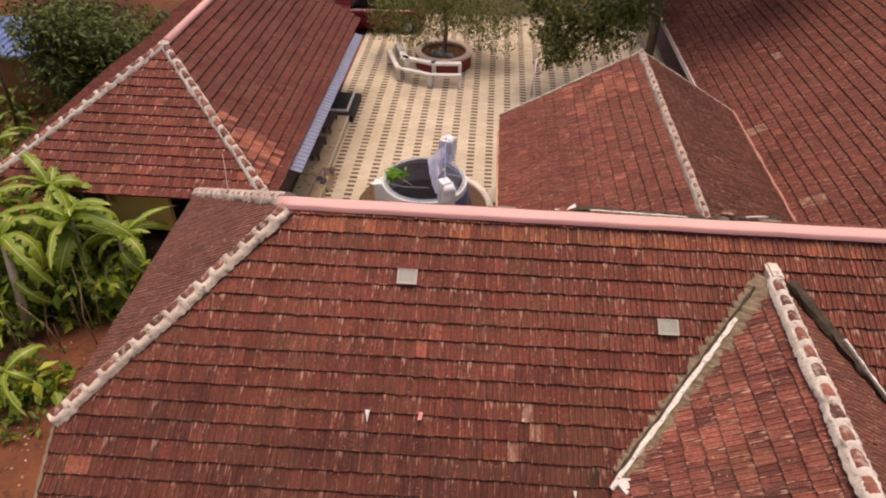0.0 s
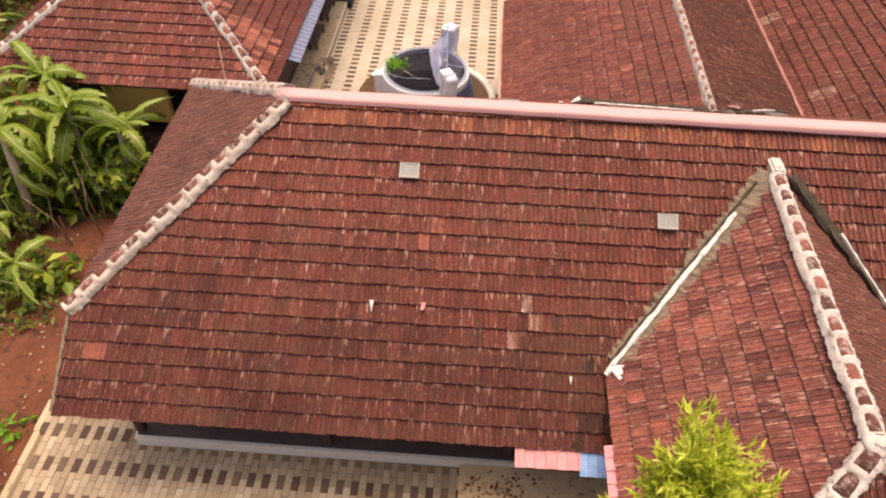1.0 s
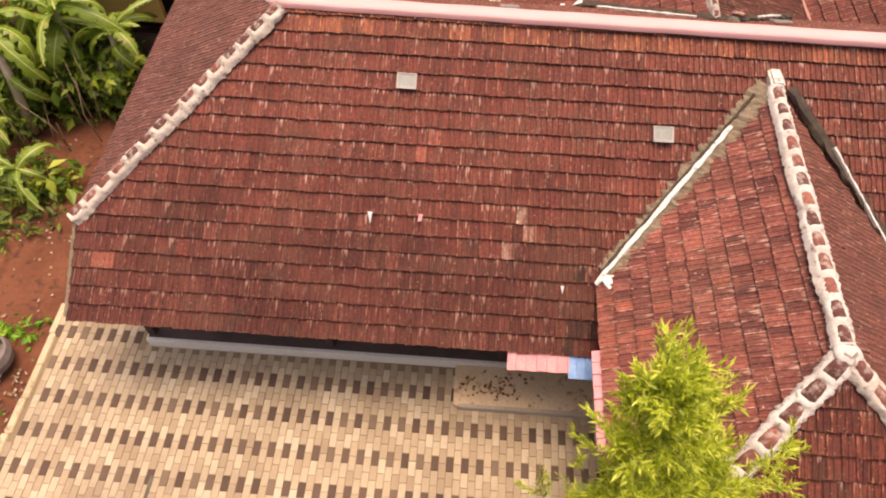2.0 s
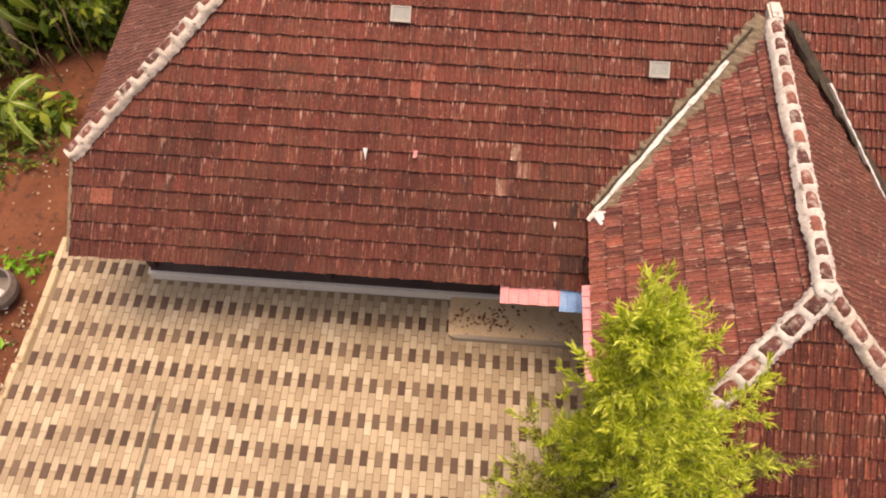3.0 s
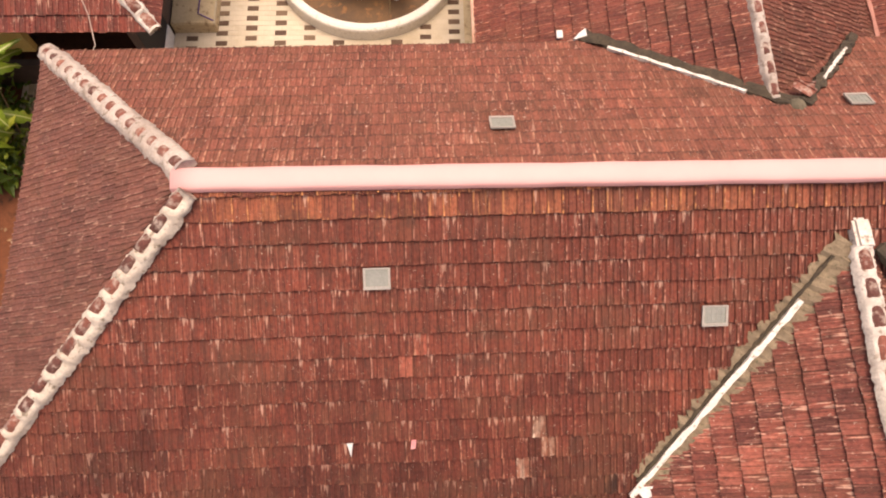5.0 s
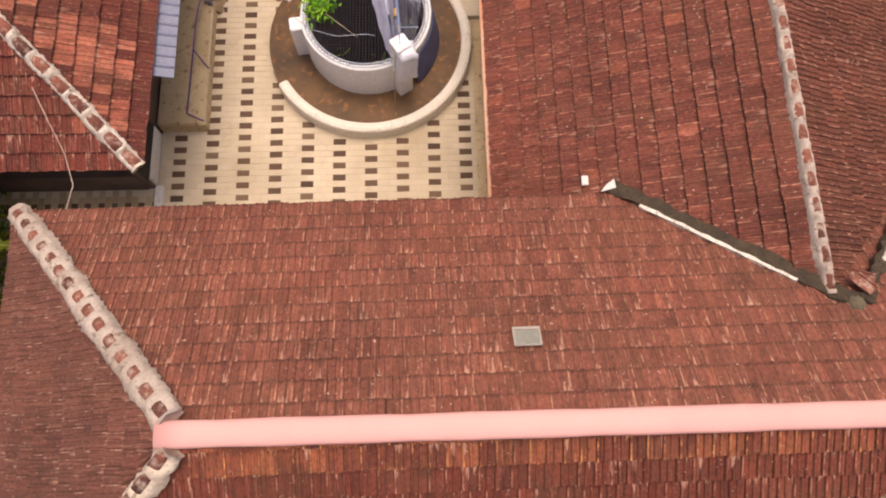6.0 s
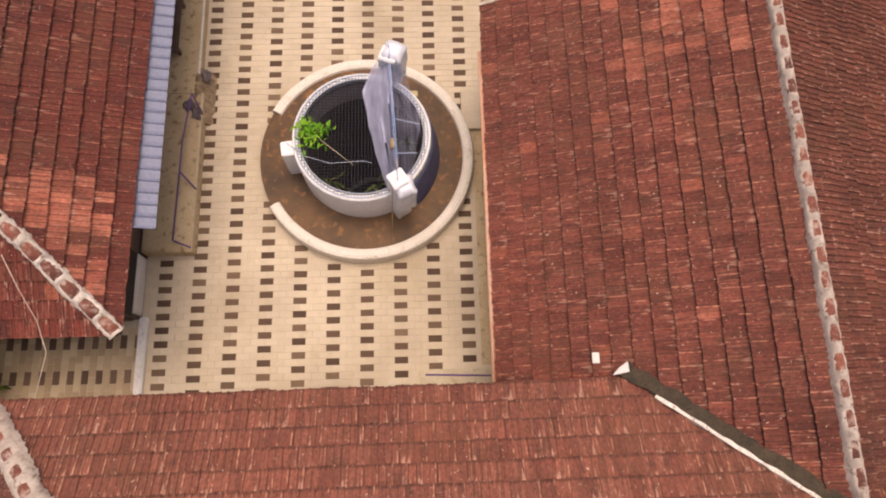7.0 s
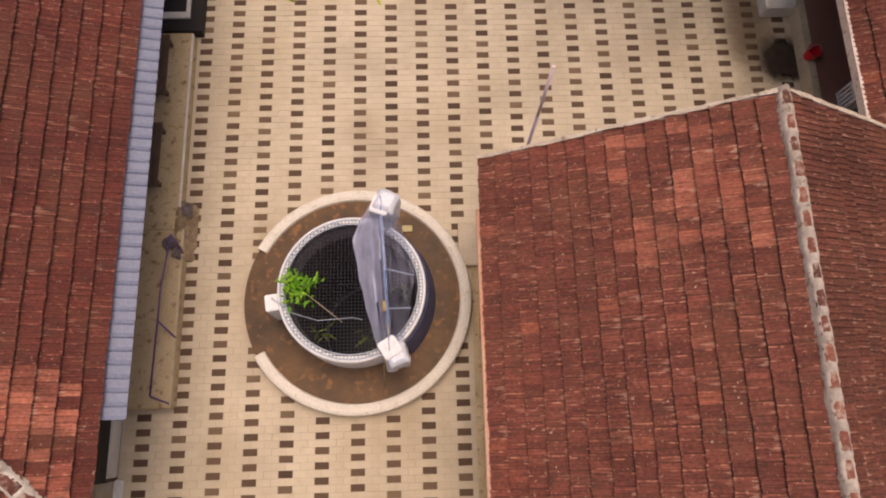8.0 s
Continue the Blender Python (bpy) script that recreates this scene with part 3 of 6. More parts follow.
def hip(parent, A, B, mat_mortar, name="hip", label="", step=0.30, width=0.24, r=0.075, seed=1, gap=0.085, skew=0.0):
    """A hip or ridge: half-round clay tiles bedded in thick mortar."""
    A, B = Vector(A), Vector(B)
    d = (B - A)
    L = d.length
    d.normalize()
    s = Vector((d.y, -d.x, 0)).normalized()
    up = s.cross(d)
    if up.z < 0:
        up = -up
    rr = random.Random(seed)
    n = max(2, int(L / 0.028))
    sect = [(-0.5, -0.035), (-0.44, 0.028), (-0.30, 0.055), (-0.12, 0.075), (0.12, 0.075), (0.30, 0.055), (0.44, 0.028), (0.5, -0.035)]
    count = max(1, round(L / step))
    st = L / count
    verts, faces = [], []
    for i in range(n + 1):
        t = L * i / n
        ph = (t / st) % 1.0
        joint = 1.0 if (ph < gap / st * 0.5 or ph > 1 - gap / st * 0.5) else 0.0
        for k, (a, h) in enumerate(sect):
            edge = abs(a) > 0.25
            jw = 1 + ((0.26 * noise.noise(Vector((t * 3.3, k * 3.1, seed * 2.7))) + 0.12 * noise.noise(Vector((t * 17.0, k * 2.1, seed))) + rr.uniform(-0.10, 0.10)) if edge else 0)
            hh = h + rr.uniform(-0.005, 0.006) + (joint * 0.020 if abs(a) < 0.2 else joint * 0.010 if abs(a) < 0.4 else 0)
            if not joint and abs(a) < 0.2:
                hh -= 0.03
            verts.append(tuple(A + d * (t + rr.uniform(-0.008, 0.008)) + s * (a * width * jw + skew * (1.0 + 0.8 * noise.noise(Vector((t * 4.0, 0, seed))))) + up * (hh - abs(skew) * max(0.0, a if skew > 0 else -a) * 0.5)))
    m = len(sect)
    for i in range(n):
        for k in range(m - 1):
            faces.append((i * m + k, i * m + k + 1, (i + 1) * m + k + 1, (i + 1) * m + k))
    faces += [tuple(range(m)), tuple(range(n * m + m - 1, n * m - 1, -1))]
    body = raw(name, verts, faces, mat_mortar, parent, label, "", None, True)
    bm = bmesh.new()
    seg = 7
    rings = []
    long = st - gap * 0.6
    for t, rad, hgt in ((0.0, r * 1.02, 1.0), (long * 0.55, r * 0.98, 1.0), (long * 0.82, r * 0.84, 0.92), (long, r * 0.42, 0.62)):
        rings.append([bm.verts.new((math.cos(math.pi * q / seg) * rad, t, math.sin(math.pi * q / seg) * r * 0.62 * hgt)) for q in range(seg + 1)])
    for lo_, hi_ in zip(rings, rings[1:]):
        for q in range(seg):
            bm.faces.new((lo_[q + 1], lo_[q], hi_[q], hi_[q + 1])).smooth = True
    bm.faces.new(rings[0])
    bm.faces.new(rings[-1][::-1])
    me = bpy.data.meshes.new("hip_tile")
    bm.to_mesh(me)
    bm.free()
    me.materials.append(HIPTILE)
    basis = Matrix(((s.x, d.x, up.x, 0), (s.y, d.y, up.y, 0), (s.z, d.z, up.z, 0), (0, 0, 0, 1)))
    for i in range(count):
        o = new("hip_tile", me)
        o.parent = body
        o.matrix_local = Matrix.Translation(A + d * (i * st + gap * 0.3) + up * (0.034 + rr.uniform(-0.004, 0.006)) + s * rr.uniform(-0.006, 0.006)) @ basis
    return body


def strip(parent, name, A, B, width, height, mat, label="", lift=0.0, wob=0.01, seed=1, side=0.0, n=24):
    """A rough-edged strip of mortar or board laid along a line."""
    A, B = Vector(A), Vector(B)
    d = (B - A).normalized()
    s = Vector((d.y, -d.x, 0)).normalized()
    up = s.cross(d)
    up = -up if up.z < 0 else up
    rr = random.Random(seed)
    verts, faces = [], []
    sect = [(-0.5, -0.02), (-0.46, height), (0.0, height * 1.05), (0.46, height), (0.5, -0.02)]
    for i in range(n + 1):
        p = A.lerp(B, i / n)
        for a, h in sect:
            w = a * width + (rr.uniform(-wob, wob) if abs(a) > 0.2 else 0)
            verts.append(tuple(p + s * (w + side) + up * (h + lift + rr.uniform(-wob, wob) * 0.3)))
    m = len(sect)
    for i in range(n):
        for k in range(m - 1):
            faces.append((i * m + k, i * m + k + 1, (i + 1) * m + k + 1, (i + 1) * m + k))
    faces += [tuple(range(m)), tuple(range(n * m + m - 1, n * m - 1, -1))]
    return raw(name, verts, faces, mat, parent, label, "", None, False)


# ---- ground ----
def ground():
    xs = sorted(set([-400, -150, -60, -30] + list(np.arange(-20, 20.1, 0.8)) + [30, 60, 150, 400] + [-2.4, -0.2]))
    ys = sorted(set([-400, -150, -60, -30, -12] + list(np.arange(-6, 32.1, 0.8)) + [45, 80, 200, 500] + [12.95, 15.15]))
    verts, faces = [], []
    for y in ys:
        for x in xs:
            k = min(max((y - 5.0) / 5.5, 0.0), 1.0)
            z = 0.55 * (1 - k * k * (3 - 2 * k)) - 0.07
            if x < -6.3 or y < -6:
                z += 0.05 * noise.noise(Vector((x * 0.7, y * 0.7, 0.3)))
            verts.append((x, y, z))
    w = len(xs)
    for j in range(len(ys) - 1):
        for i in range(w - 1):
            if xs[i] >= -2.41 and xs[i + 1] <= -0.19 and ys[j] >= 12.94 and ys[j + 1] <= 15.16:
                continue
            faces.append((j * w + i, j * w + i + 1, (j + 1) * w + i + 1, (j + 1) * w + i))
    ob = raw("ground", verts, faces, SOIL, None, "bare red laterite soil round the houses", "structure", None, True)
    return tagged(ob, "", "ground")


ground()


# ---- paving ----
PL, PW = 0.206, 0.1043
PAVER = {}


def paver_mesh(mat, along_y):
    key = (mat.name, along_y)
    if key not in PAVER:
        g = 0.003 if mat is P_COURT else 0.005
        a, b = (PW - g, PL - g) if along_y else (PL - g, PW - g)
        v = [(-a / 2, -b / 2, -0.02), (a / 2, -b / 2, -0.02), (a / 2, b / 2, -0.02), (-a / 2, b / 2, -0.02)]
        c = g
        v += [(-a / 2, -b / 2, -0.004), (a / 2, -b / 2, -0.004), (a / 2, b / 2, -0.004), (-a / 2, b / 2, -0.004)]
        v += [(-a / 2 + c, -b / 2 + c, 0), (a / 2 - c, -b / 2 + c, 0), (a / 2 - c, b / 2 - c, 0), (-a / 2 + c, b / 2 - c, 0)]
        f = [(8, 9, 10, 11)]
        for k in range(4):
            n = (k + 1) % 4
            f += [(k, n, 4 + n, 4 + k), (4 + k, 4 + n, 8 + n, 8 + k)]
        me = bpy.data.meshes.new("paver")
        me.from_pydata(v, [], f)
        me.materials.append(mat)
        PAVER[key] = (me, v, f)
    return PAVER[key]


def paving(parent, z, x_dark, y_dark, x0, x1, y0, y1, along_y, light, inside, near):
    """Running bond of concrete pavers; every fifth in a line is dark. The first dark one lies at x_dark, y_dark."""
    a, b = (PW, PL) if along_y else (PL, PW)
    cells = []
    if along_y:
        for i in range(int((x0 - x_dark) / a) - 1, int((x1 - x_dark) / a) + 2):
            for j in range(int((y0 - y_dark) / b) - 2, int((y1 - y_dark) / b) + 3):
                off = 0 if i % 2 == 0 else 0.5
                if i % 2 == 0:
                    dark = i % 4 == 0 and j % 5 == 0 or i % 4 == 2 and j % 5 == 0
                else:
                    dark = j % 5 == 2
                cells.append((x_dark + i * a, y_dark + (j + off) * b, dark))
    else:
        for j in range(int((y0 - y_dark) / b) - 1, int((y1 - y_dark) / b) + 2):
            for i in range(int((x0 - x_dark) / a) - 2, int((x1 - x_dark) / a) + 3):
                off = 0 if j % 2 == 0 else 0.5
                dark = i % 5 == (0 if j % 2 == 0 else 2)
                cells.append((x_dark + (i + off) * a, y_dark + j * b, dark))
    cells = [c for c in cells if x0 <= c[0] <= x1 and y0 <= c[1] <= y1 and inside(c[0], c[1])]
    cells.sort(key=lambda c: (c[0] - near[0]) ** 2 + (c[1] - near[1]) ** 2)
    one, rest = cells[:300], cells[300:]
    rr = random.Random(len(cells))

    def lay():
        for x, y, dark in one:
            o = new("paver", paver_mesh(P_DARK if dark else light, along_y)[0])
            o.parent = parent
            o.matrix_world = pose(x, y, z + rr.uniform(-0.003, 0.003), rr.uniform(-0.4, 0.4), rr.uniform(-0.4, 0.4), rr.uniform(-0.8, 0.8))
    LATER.append(lay)
    for mat, flag in ((light, False), (P_DARK, True)):
        me, v, f = paver_mesh(mat, along_y)
        verts, faces = [], []
        for x, y, dark in rest:
            if dark != flag:
                continue
            k, dz = len(verts), rr.uniform(-0.003, 0.003)
            verts += [(x + p[0], y + p[1], z + p[2] + dz + p[0] * rr.uniform(-0.01, 0.01)) for p in v]
            faces += [tuple(q + k for q in g) for g in f]
        if faces:
            raw("pavers", verts, faces, mat, parent, "", "stuff")


WX, WY = -1.33, 14.11            # the well's axis
fp = boxed("front_pavement", (-6.18, 9.0, -3.0, 4.98, 0.30, 0.637), JOINT, None, "", 0.0, None, "structure")
tagged(fp, "sand and brown concrete brick paving, dirty, before the house", "pavement")
FRONT_IN = lambda x, y: x > -6.1 - 0.05 * math.sin(y * 1.3) and y < (4.95 if x < -4.75 else 4.36)
paving(fp, 0.65, -3.783, 3.505, -6.15, 8.9, -2.9, 4.9, True, P_LIGHT, FRONT_IN, (-2.0, 2.6))

cp = raw("courtyard_pavement", [], [], JOINT_C, None, "cream concrete brick paving with brown bricks in the courtyard", "structure")
bm = bmesh.new()
for x0, x1, y0, y1 in ((-4.72, -2.4, 9.6, 28.62), (-0.2, 6.4, 9.6, 28.62), (-2.4, -0.2, 9.6, 12.95), (-2.4, -0.2, 15.15, 28.62), (-7.2, -4.72, 9.9, 11.6)):
    box(bm, x0, x1, y0, y1, -0.12, -0.006)
bm.to_mesh(cp.data)
bm.free()
tagged(cp, "", "pavement")
COURT_IN = lambda x, y: (x - WX) ** 2 + (y - WY) ** 2 > 1.66 ** 2 and not (x < -3.93 and 12.55 < y < 18.7) and x > -4.62
paving(cp, 0.0, -3.898, 12.356, -4.62, 6.3, 9.9, 28.55, False, P_COURT, COURT_IN, (-1.4, 12.8))
paving(cp, 0.0, -5.9, 10.75, -7.1, -4.75, 10.0, 11.5, True, P_LIGHT, lambda x, y: True, (-5.6, 10.8))


# ---- main house ----
house = tagged(empty("main_house", -2.62, 7.72, 0, 0.6), "long hipped house, weathered red clay roof tiles, pink ridge", "house")
RZ, FE, FZ, BE, BZ, LE, LZ = 4.53, -3.72, 2.265, 2.56, 2.85, -2.46, 2.92
XR = 15.5
WXL, WXR, WRX, WRZ, WEZ, WAY, WFY = 4.42, 8.56, 6.49, 4.18, 2.77, -4.50, -6.53     # the front wing
fs = (RZ - FZ) / -FE                                                           # rise of the front slope
fl = math.hypot(FE, RZ - FZ)
bl = math.hypot(BE, RZ - BZ)
ll = math.hypot(LE, RZ - LZ)
wl = math.hypot(WRX - WXL, WRZ - WEZ)


def under_wing(c):
    """Hidden well below the wing's roof."""
    if c.y < WFY:
        return False
    w = min(WRZ - (WRZ - WEZ) / (WRX - WXL) * abs(c.x - WRX), 99)
    return abs(c.x - WRX) < (WXR - WRX) - 0.35 and c.z < w - 0.28


ONES = lambda spots: (lambda c, rr: next((m for x, y, rx, ry, m in spots if -rx <= c.x - x < rx and -ry <= c.y - y < ry), None))
HT, RT = 0.0716, 0.1035          # half a tile across, half a course in plan
front_special = ONES([(2.19, -1.40, HT, RT, T_NEW), (1.97, -1.62, HT, RT, T_NEW), (-1.98, -3.02, 2 * HT, RT, T_NEW),
                      (3.31, -2.25, HT, RT, T_PALE), (3.52, -2.44, HT, RT, T_PALE), (3.17, -2.62, HT, RT, T_PALE)])
# blackish tiles grow more frequent towards the wing
front_tiles = lambda c, rr: front_special(c, rr) or (T_BLACK if 4.02 < c.x < 4.45 and c.y < -2.75 and rr.random() < 0.55 + (c.x - 4.2) else None)
slope(house, (-2.43, FE, FZ), (1, 0, 0), (0, -FE, RZ - FZ),
              [(0, 0), (XR + 2.43, 0), (XR + 2.43, fl), (2.43, fl), (0, (RZ - fs * 2.6 - FZ) / (RZ - FZ) * fl)],
              T_MAIN, "broad front slope of dark weathered clay tiles", 300, (4.6, 2.6), front_tiles, under_wing, gauge=0.2353, start=-0.03, toprow=T_TOP, low=(None, T_MID, T_LOW),
              glass=((1.74, -0.86, 4.02), (5.10, -1.27, 3.76)))
slope(house, (XR, BE, BZ), (-1, 0, 0), (0, -BE, RZ - BZ),
             [(0, 0), (XR + 2.44, 0), (XR, bl), (0, bl)], T_BACK, "rear slope of mellow red clay tiles", 300, (XR - 1.6, 1.2),
             None, None, gauge=0.2335, start=0.02, ribs=0.6, glass=((3.06, 0.73, 4.05), (7.06, 1.04, 3.85)))
slope(house, (LE, BE - 0.02, LZ), (0, -1, 0), (-LE, 0, RZ - LZ), [(0, 0), (5.14, 0), (2.54, ll)], T_SIDE, "hipped end slope of brown clay tiles", 200, (3, 1))

# the wing that stands out to the front
slope(house, (WXL, -0.3, WEZ), (0, -1, 0), (WRX - WXL, 0, WRZ - WEZ), [(2.4, 0), (-WFY - 0.3, 0), (-WAY - 0.3, wl), (0.1, wl)], T_WING,
      "wing slope of brown and orange clay tiles", 300, (3.6, 1.2),
      lambda c, rr: T_NEW if (c.z < 3.3 and -5.1 < c.y < -3.1 and rr.random() < 0.2) else None, None, gauge=0.2325, start=-0.06)
slope(house, (WXR, WFY, WEZ), (0, 1, 0), (WRX - WXR, 0, WRZ - WEZ), [(0, 0), (3.9, 0), (6.2, wl), (2.12, wl)], T_EASTD, "wing slope of brown clay tiles, toned darker for shade", 120, (3, 2), gauge=0.2325, start=-0.06, ribs=0.5)
slope(house, (WXL, WFY, WEZ), (1, 0, 0), (0, WAY - WFY, WRZ - WEZ), [((WRX - WXL) * 0.10 / wl, 0.10), (WXR - WXL - (WXR - WRX) * 0.10 / wl, 0.10), (WRX - WXL, wl)], T_HIPEND, "hipped wing end of dark and orange tiles", 120, (2, 1.5), start=0.08, ribs=0.8)

# ridge and hips
bm = bmesh.new()
seg, n = 10, 60
rings = []
for i in range(n + 1):
    x = -0.13 + (XR + 0.13) * i / n
    w = 0.116 + 0.003 * math.sin(i * 2.1) + 0.002 * math.sin(i * 5.3)
    rings.append([bm.verts.new((x, -0.005 - 0.0095 * max(x, 0) + math.cos(math.pi * q / seg) * w, RZ + 0.03 + math.sin(math.pi * q / seg) * 0.045 + 0.003 * math.sin(i * 1.3) - (0.05 if q in (0, seg) else 0))) for q in range(seg + 1)])
for a, b in zip(rings, rings[1:]):
    for q in range(seg):
        bm.faces.new((a[q], a[q + 1], b[q + 1], b[q])).smooth = True
bm.faces.new(rings[0][::-1])
bm.faces.new(rings[-1])
part("ridge_cap", bm, PINK, house, "smooth pink-painted ridge capping")
hip(house, (-2.50, -2.63, 2.95), (0.0, -0.10, RZ + 0.0), MORTAR, "hip", "hip of half-round tiles in pale mortar", 0.26, 0.23, 0.062, 3, 0.07, 0.028)
hip(house, (-2.48, 2.56, 2.88), (-0.02, 0.10, RZ + 0.0), MORTAR_G, "hip", "hip of half-round tiles in crumbling mortar", 0.26, 0.28, 0.060, 4, 0.10)
hip(house, (WRX - 0.08, WAY + 0.05, WRZ + 0.02), (WRX - 0.01, -0.74, WRZ + 0.02), MORTAR_W, "ridge", "wing ridge of half-round tiles in white mortar", 0.29, 0.235, 0.072, 5)
hip(house, (WXL + 0.02, WFY + 0.02, WEZ + 0.02), (WRX - 0.08, WAY - 0.02, WRZ + 0.02), MORTAR_W, "hip", "hip of half-round tiles in white mortar", 0.31, 0.26, 0.080, 6, 0.085)
hip(house, (WXR - 0.02, WFY + 0.02, WEZ + 0.02), (WRX - 0.08, WAY - 0.02, WRZ + 0.02), MORTAR, "hip", "hip of half-round tiles in pale mortar", 0.31, 0.25, 0.076, 7, 0.085)
strip(house, "verge", (-2.45, FE, FZ + 0.0), (-2.45, -2.6, FZ + fs * 1.12), 0.045, 0.035, MOSSY_L, "stained mortar verge at the roof's cut edge", 0.0, 0.007, 8)


def knob(parent, p, r, mat, name="cap", label=""):
    bm = bmesh.new()
    bmesh.ops.create_icosphere(bm, subdivisions=3, radius=1.0)
    for v in bm.verts:
        k = 1 + 0.12 * noise.noise(v.co * 2.1 + Vector(p))
        v.co = Vector((v.co.x * r * k, v.co.y * r * k, v.co.z * r * 0.55 * k)) + Vector(p)
    for f in bm.faces:
        f.smooth = True
    return part(name, bm, mat, parent, label)


knob(house, (WRX - 0.08, WAY, WRZ + 0.03), 0.14, MORTAR_W, "cap", "lump of white mortar where hips and ridge meet")

# valleys
VB, VT = Vector((WXL - 0.02, -2.90, WEZ + 0.0)), Vector((WRX - 0.10, -0.66, WRZ - 0.02))
strip(house, "valley", VB.lerp(VT, 0.03), VT, 0.33, 0.035, MOSSY_L, "stained mortar along the valley", 0.03, 0.06, 9, 0.045, 60)
strip(house, "valley_gutter", VB.lerp(VT, 0.02), VT.lerp(VB, 0.06), 0.036, 0.012, DAMP, "dark mossy gutter in the valley", 0.075, 0.010, 10, -0.030, 50)
strip(house, "gutter_lip", VB.lerp(VT, -0.03), VT.lerp(VB, 0.22), 0.06, 0.03, LIP, "worn white-painted lip of the valley gutter", 0.075, 0.012, 11, 0.02)
bm = bmesh.new()
for a in ((0.0, -0.01, 0.0), (0.10, 0.01, 0.02), (0.19, 0.01, 0.03), (0.20, -0.10, 0.0), (0.19, -0.24, -0.045), (0.15, -0.21, -0.04), (0.07, -0.10, -0.02)):
    bm.verts.new(VB + Vector((-0.03, -0.02, 0.10)) + Vector(a))
bm.verts.ensure_lookup_table()
bm.faces.new(bm.verts)
ext = bmesh.ops.extrude_face_region(bm, geom=list(bm.faces))
for v in [g for g in ext["geom"] if isinstance(g, bmesh.types.BMVert)]:
    v.co.z -= 0.03
bmesh.ops.recalc_face_normals(bm, faces=bm.faces)
part("gutter_spout", bm, WHITE, house, "white spout at the valley's foot")
strip(house, "valley_gutter", (WXR - 0.1, -2.95, WEZ + 0.05), (WRX + 0.16, -0.72, WRZ + 0.0), 0.13, 0.03, DAMP, "dark mossy gutter in the valley", 0.05, 0.03, 12)
strip(house, "gutter_lip", (WXR - 0.35, -2.70, WEZ + 0.19), (WRX + 0.75, -1.35, WRZ - 0.36), 0.025, 0.03, LIP, "worn white-painted lip of the valley gutter", 0.06, 0.008, 13, -0.05)
bm = bmesh.new()
box(bm, WRX - 0.09, WRX + 0.09, -0.78, -0.46, WRZ - 0.02, WRZ + 0.13, 0.03, Matrix.Translation((0, 0, 0)))
part("ridge_stop", bm, MORTAR_W, house, "white mortar block where the wing meets the slope")

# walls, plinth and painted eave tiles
for nm, d, m, lb in (("wall", (-1.9, 15.2, -2.85, -2.70, 0.5, 2.62), SHADE, "verandah back wall, shade put in its dark colour"),
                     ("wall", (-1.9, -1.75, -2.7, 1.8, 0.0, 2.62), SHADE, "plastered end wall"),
                     ("wall", (-1.9, 15.2, 1.80, 1.95, -0.1, 3.1), WALLMAT, "plastered rear wall"),
                     ("wall", (4.9, 5.05, -6.1, -2.95, 0.5, 2.95), WALLMAT, "plastered wing wall"),
                     ("wall", (8.1, 8.25, -6.1, -2.95, 0.5, 2.95), WALLMAT, "plastered wing wall"),
                     ("wall", (5.05, 8.1, -6.0, -5.85, 0.5, 2.95), DARK, "wing front wall, shade put in its black colour"),
                     ("wall", (15.2, 15.35, -2.85, 1.95, -0.1, 2.6), WALLMAT, "plastered end wall")):
    boxed(nm, d, m, house, lb)
bm = bmesh.new()
box(bm, -2.03, 3.45, -3.29, -2.87, 0.5, 0.84, 0.012)
part("plinth", bm, GREYPAINT, house, "pale painted plinth edge of the verandah")
boxed("verandah_floor", (-2.0, 3.45, -3.235, -2.87, 0.80, 0.846), SHADE, house, "red-brown oxide verandah floor, shade put in its colour")
for x in (-1.95, 0.75, 3.3):
    bm = bmesh.new()
    box(bm, x - 0.06, x + 0.06, -3.2, -3.08, 0.84, 2.52, 0.01)
    part("post", bm, DECK, house, "dark wooden verandah post")
boxed("beam", (-2.3, 4.6, -3.22, -3.08, 2.45, 2.58), DECK, house, "dark wooden eave beam")
bm = bmesh.new()
box(bm, 2.64, 4.95, -3.92, -3.29, 0.5, 0.77, 0.02)
part("step", bm, SLAB, house, "wet stained cement step")
bm = bmesh.new()
box(bm, 2.70, 4.95, -3.955, -3.90, 0.5, 0.782, 0.015)
part("step_edge", bm, WALLMAT, house, "worn pale edge of the step")
# added slab, black to stand for the shade before the wing
bm = bmesh.new()
box(bm, 5.1, 9.4, -8.3, -5.95, 0.5, 0.80, 0.02)
part("shade_slab", bm, DARK, house, "black slab standing for the shade before the wing")


def eave_piece(parent, x, y, z, w, l, mat, rz=0.0, tilt=-31.3, name="eave_tile"):
    """A painted tile laid at the eave, with a folded rib."""
    verts = [(0, 0, 0), (w * 0.84, 0, 0), (w * 0.88, 0, 0.020), (w, 0, 0.020), (0, l, 0), (w * 0.84, l, 0), (w * 0.88, l, 0.020), (w, l, 0.020)]
    verts += [(a, b, c - 0.012) for a, b, c in verts]
    faces = [(4, 5, 1, 0), (5, 6, 2, 1), (6, 7, 3, 2), (8, 9, 13, 12), (9, 10, 14, 13), (10, 11, 15, 14)]
    faces += [(0, 1, 9, 8), (1, 2, 10, 9), (2, 3, 11, 10), (5, 4, 12, 13), (6, 5, 13, 14), (7, 6, 14, 15), (4, 0, 8, 12), (3, 7, 15, 11)]
    ob = raw(name, verts, faces, mat, parent)
    ob.matrix_local = pose(x, y, z, tilt, 0, rz)
    return ob


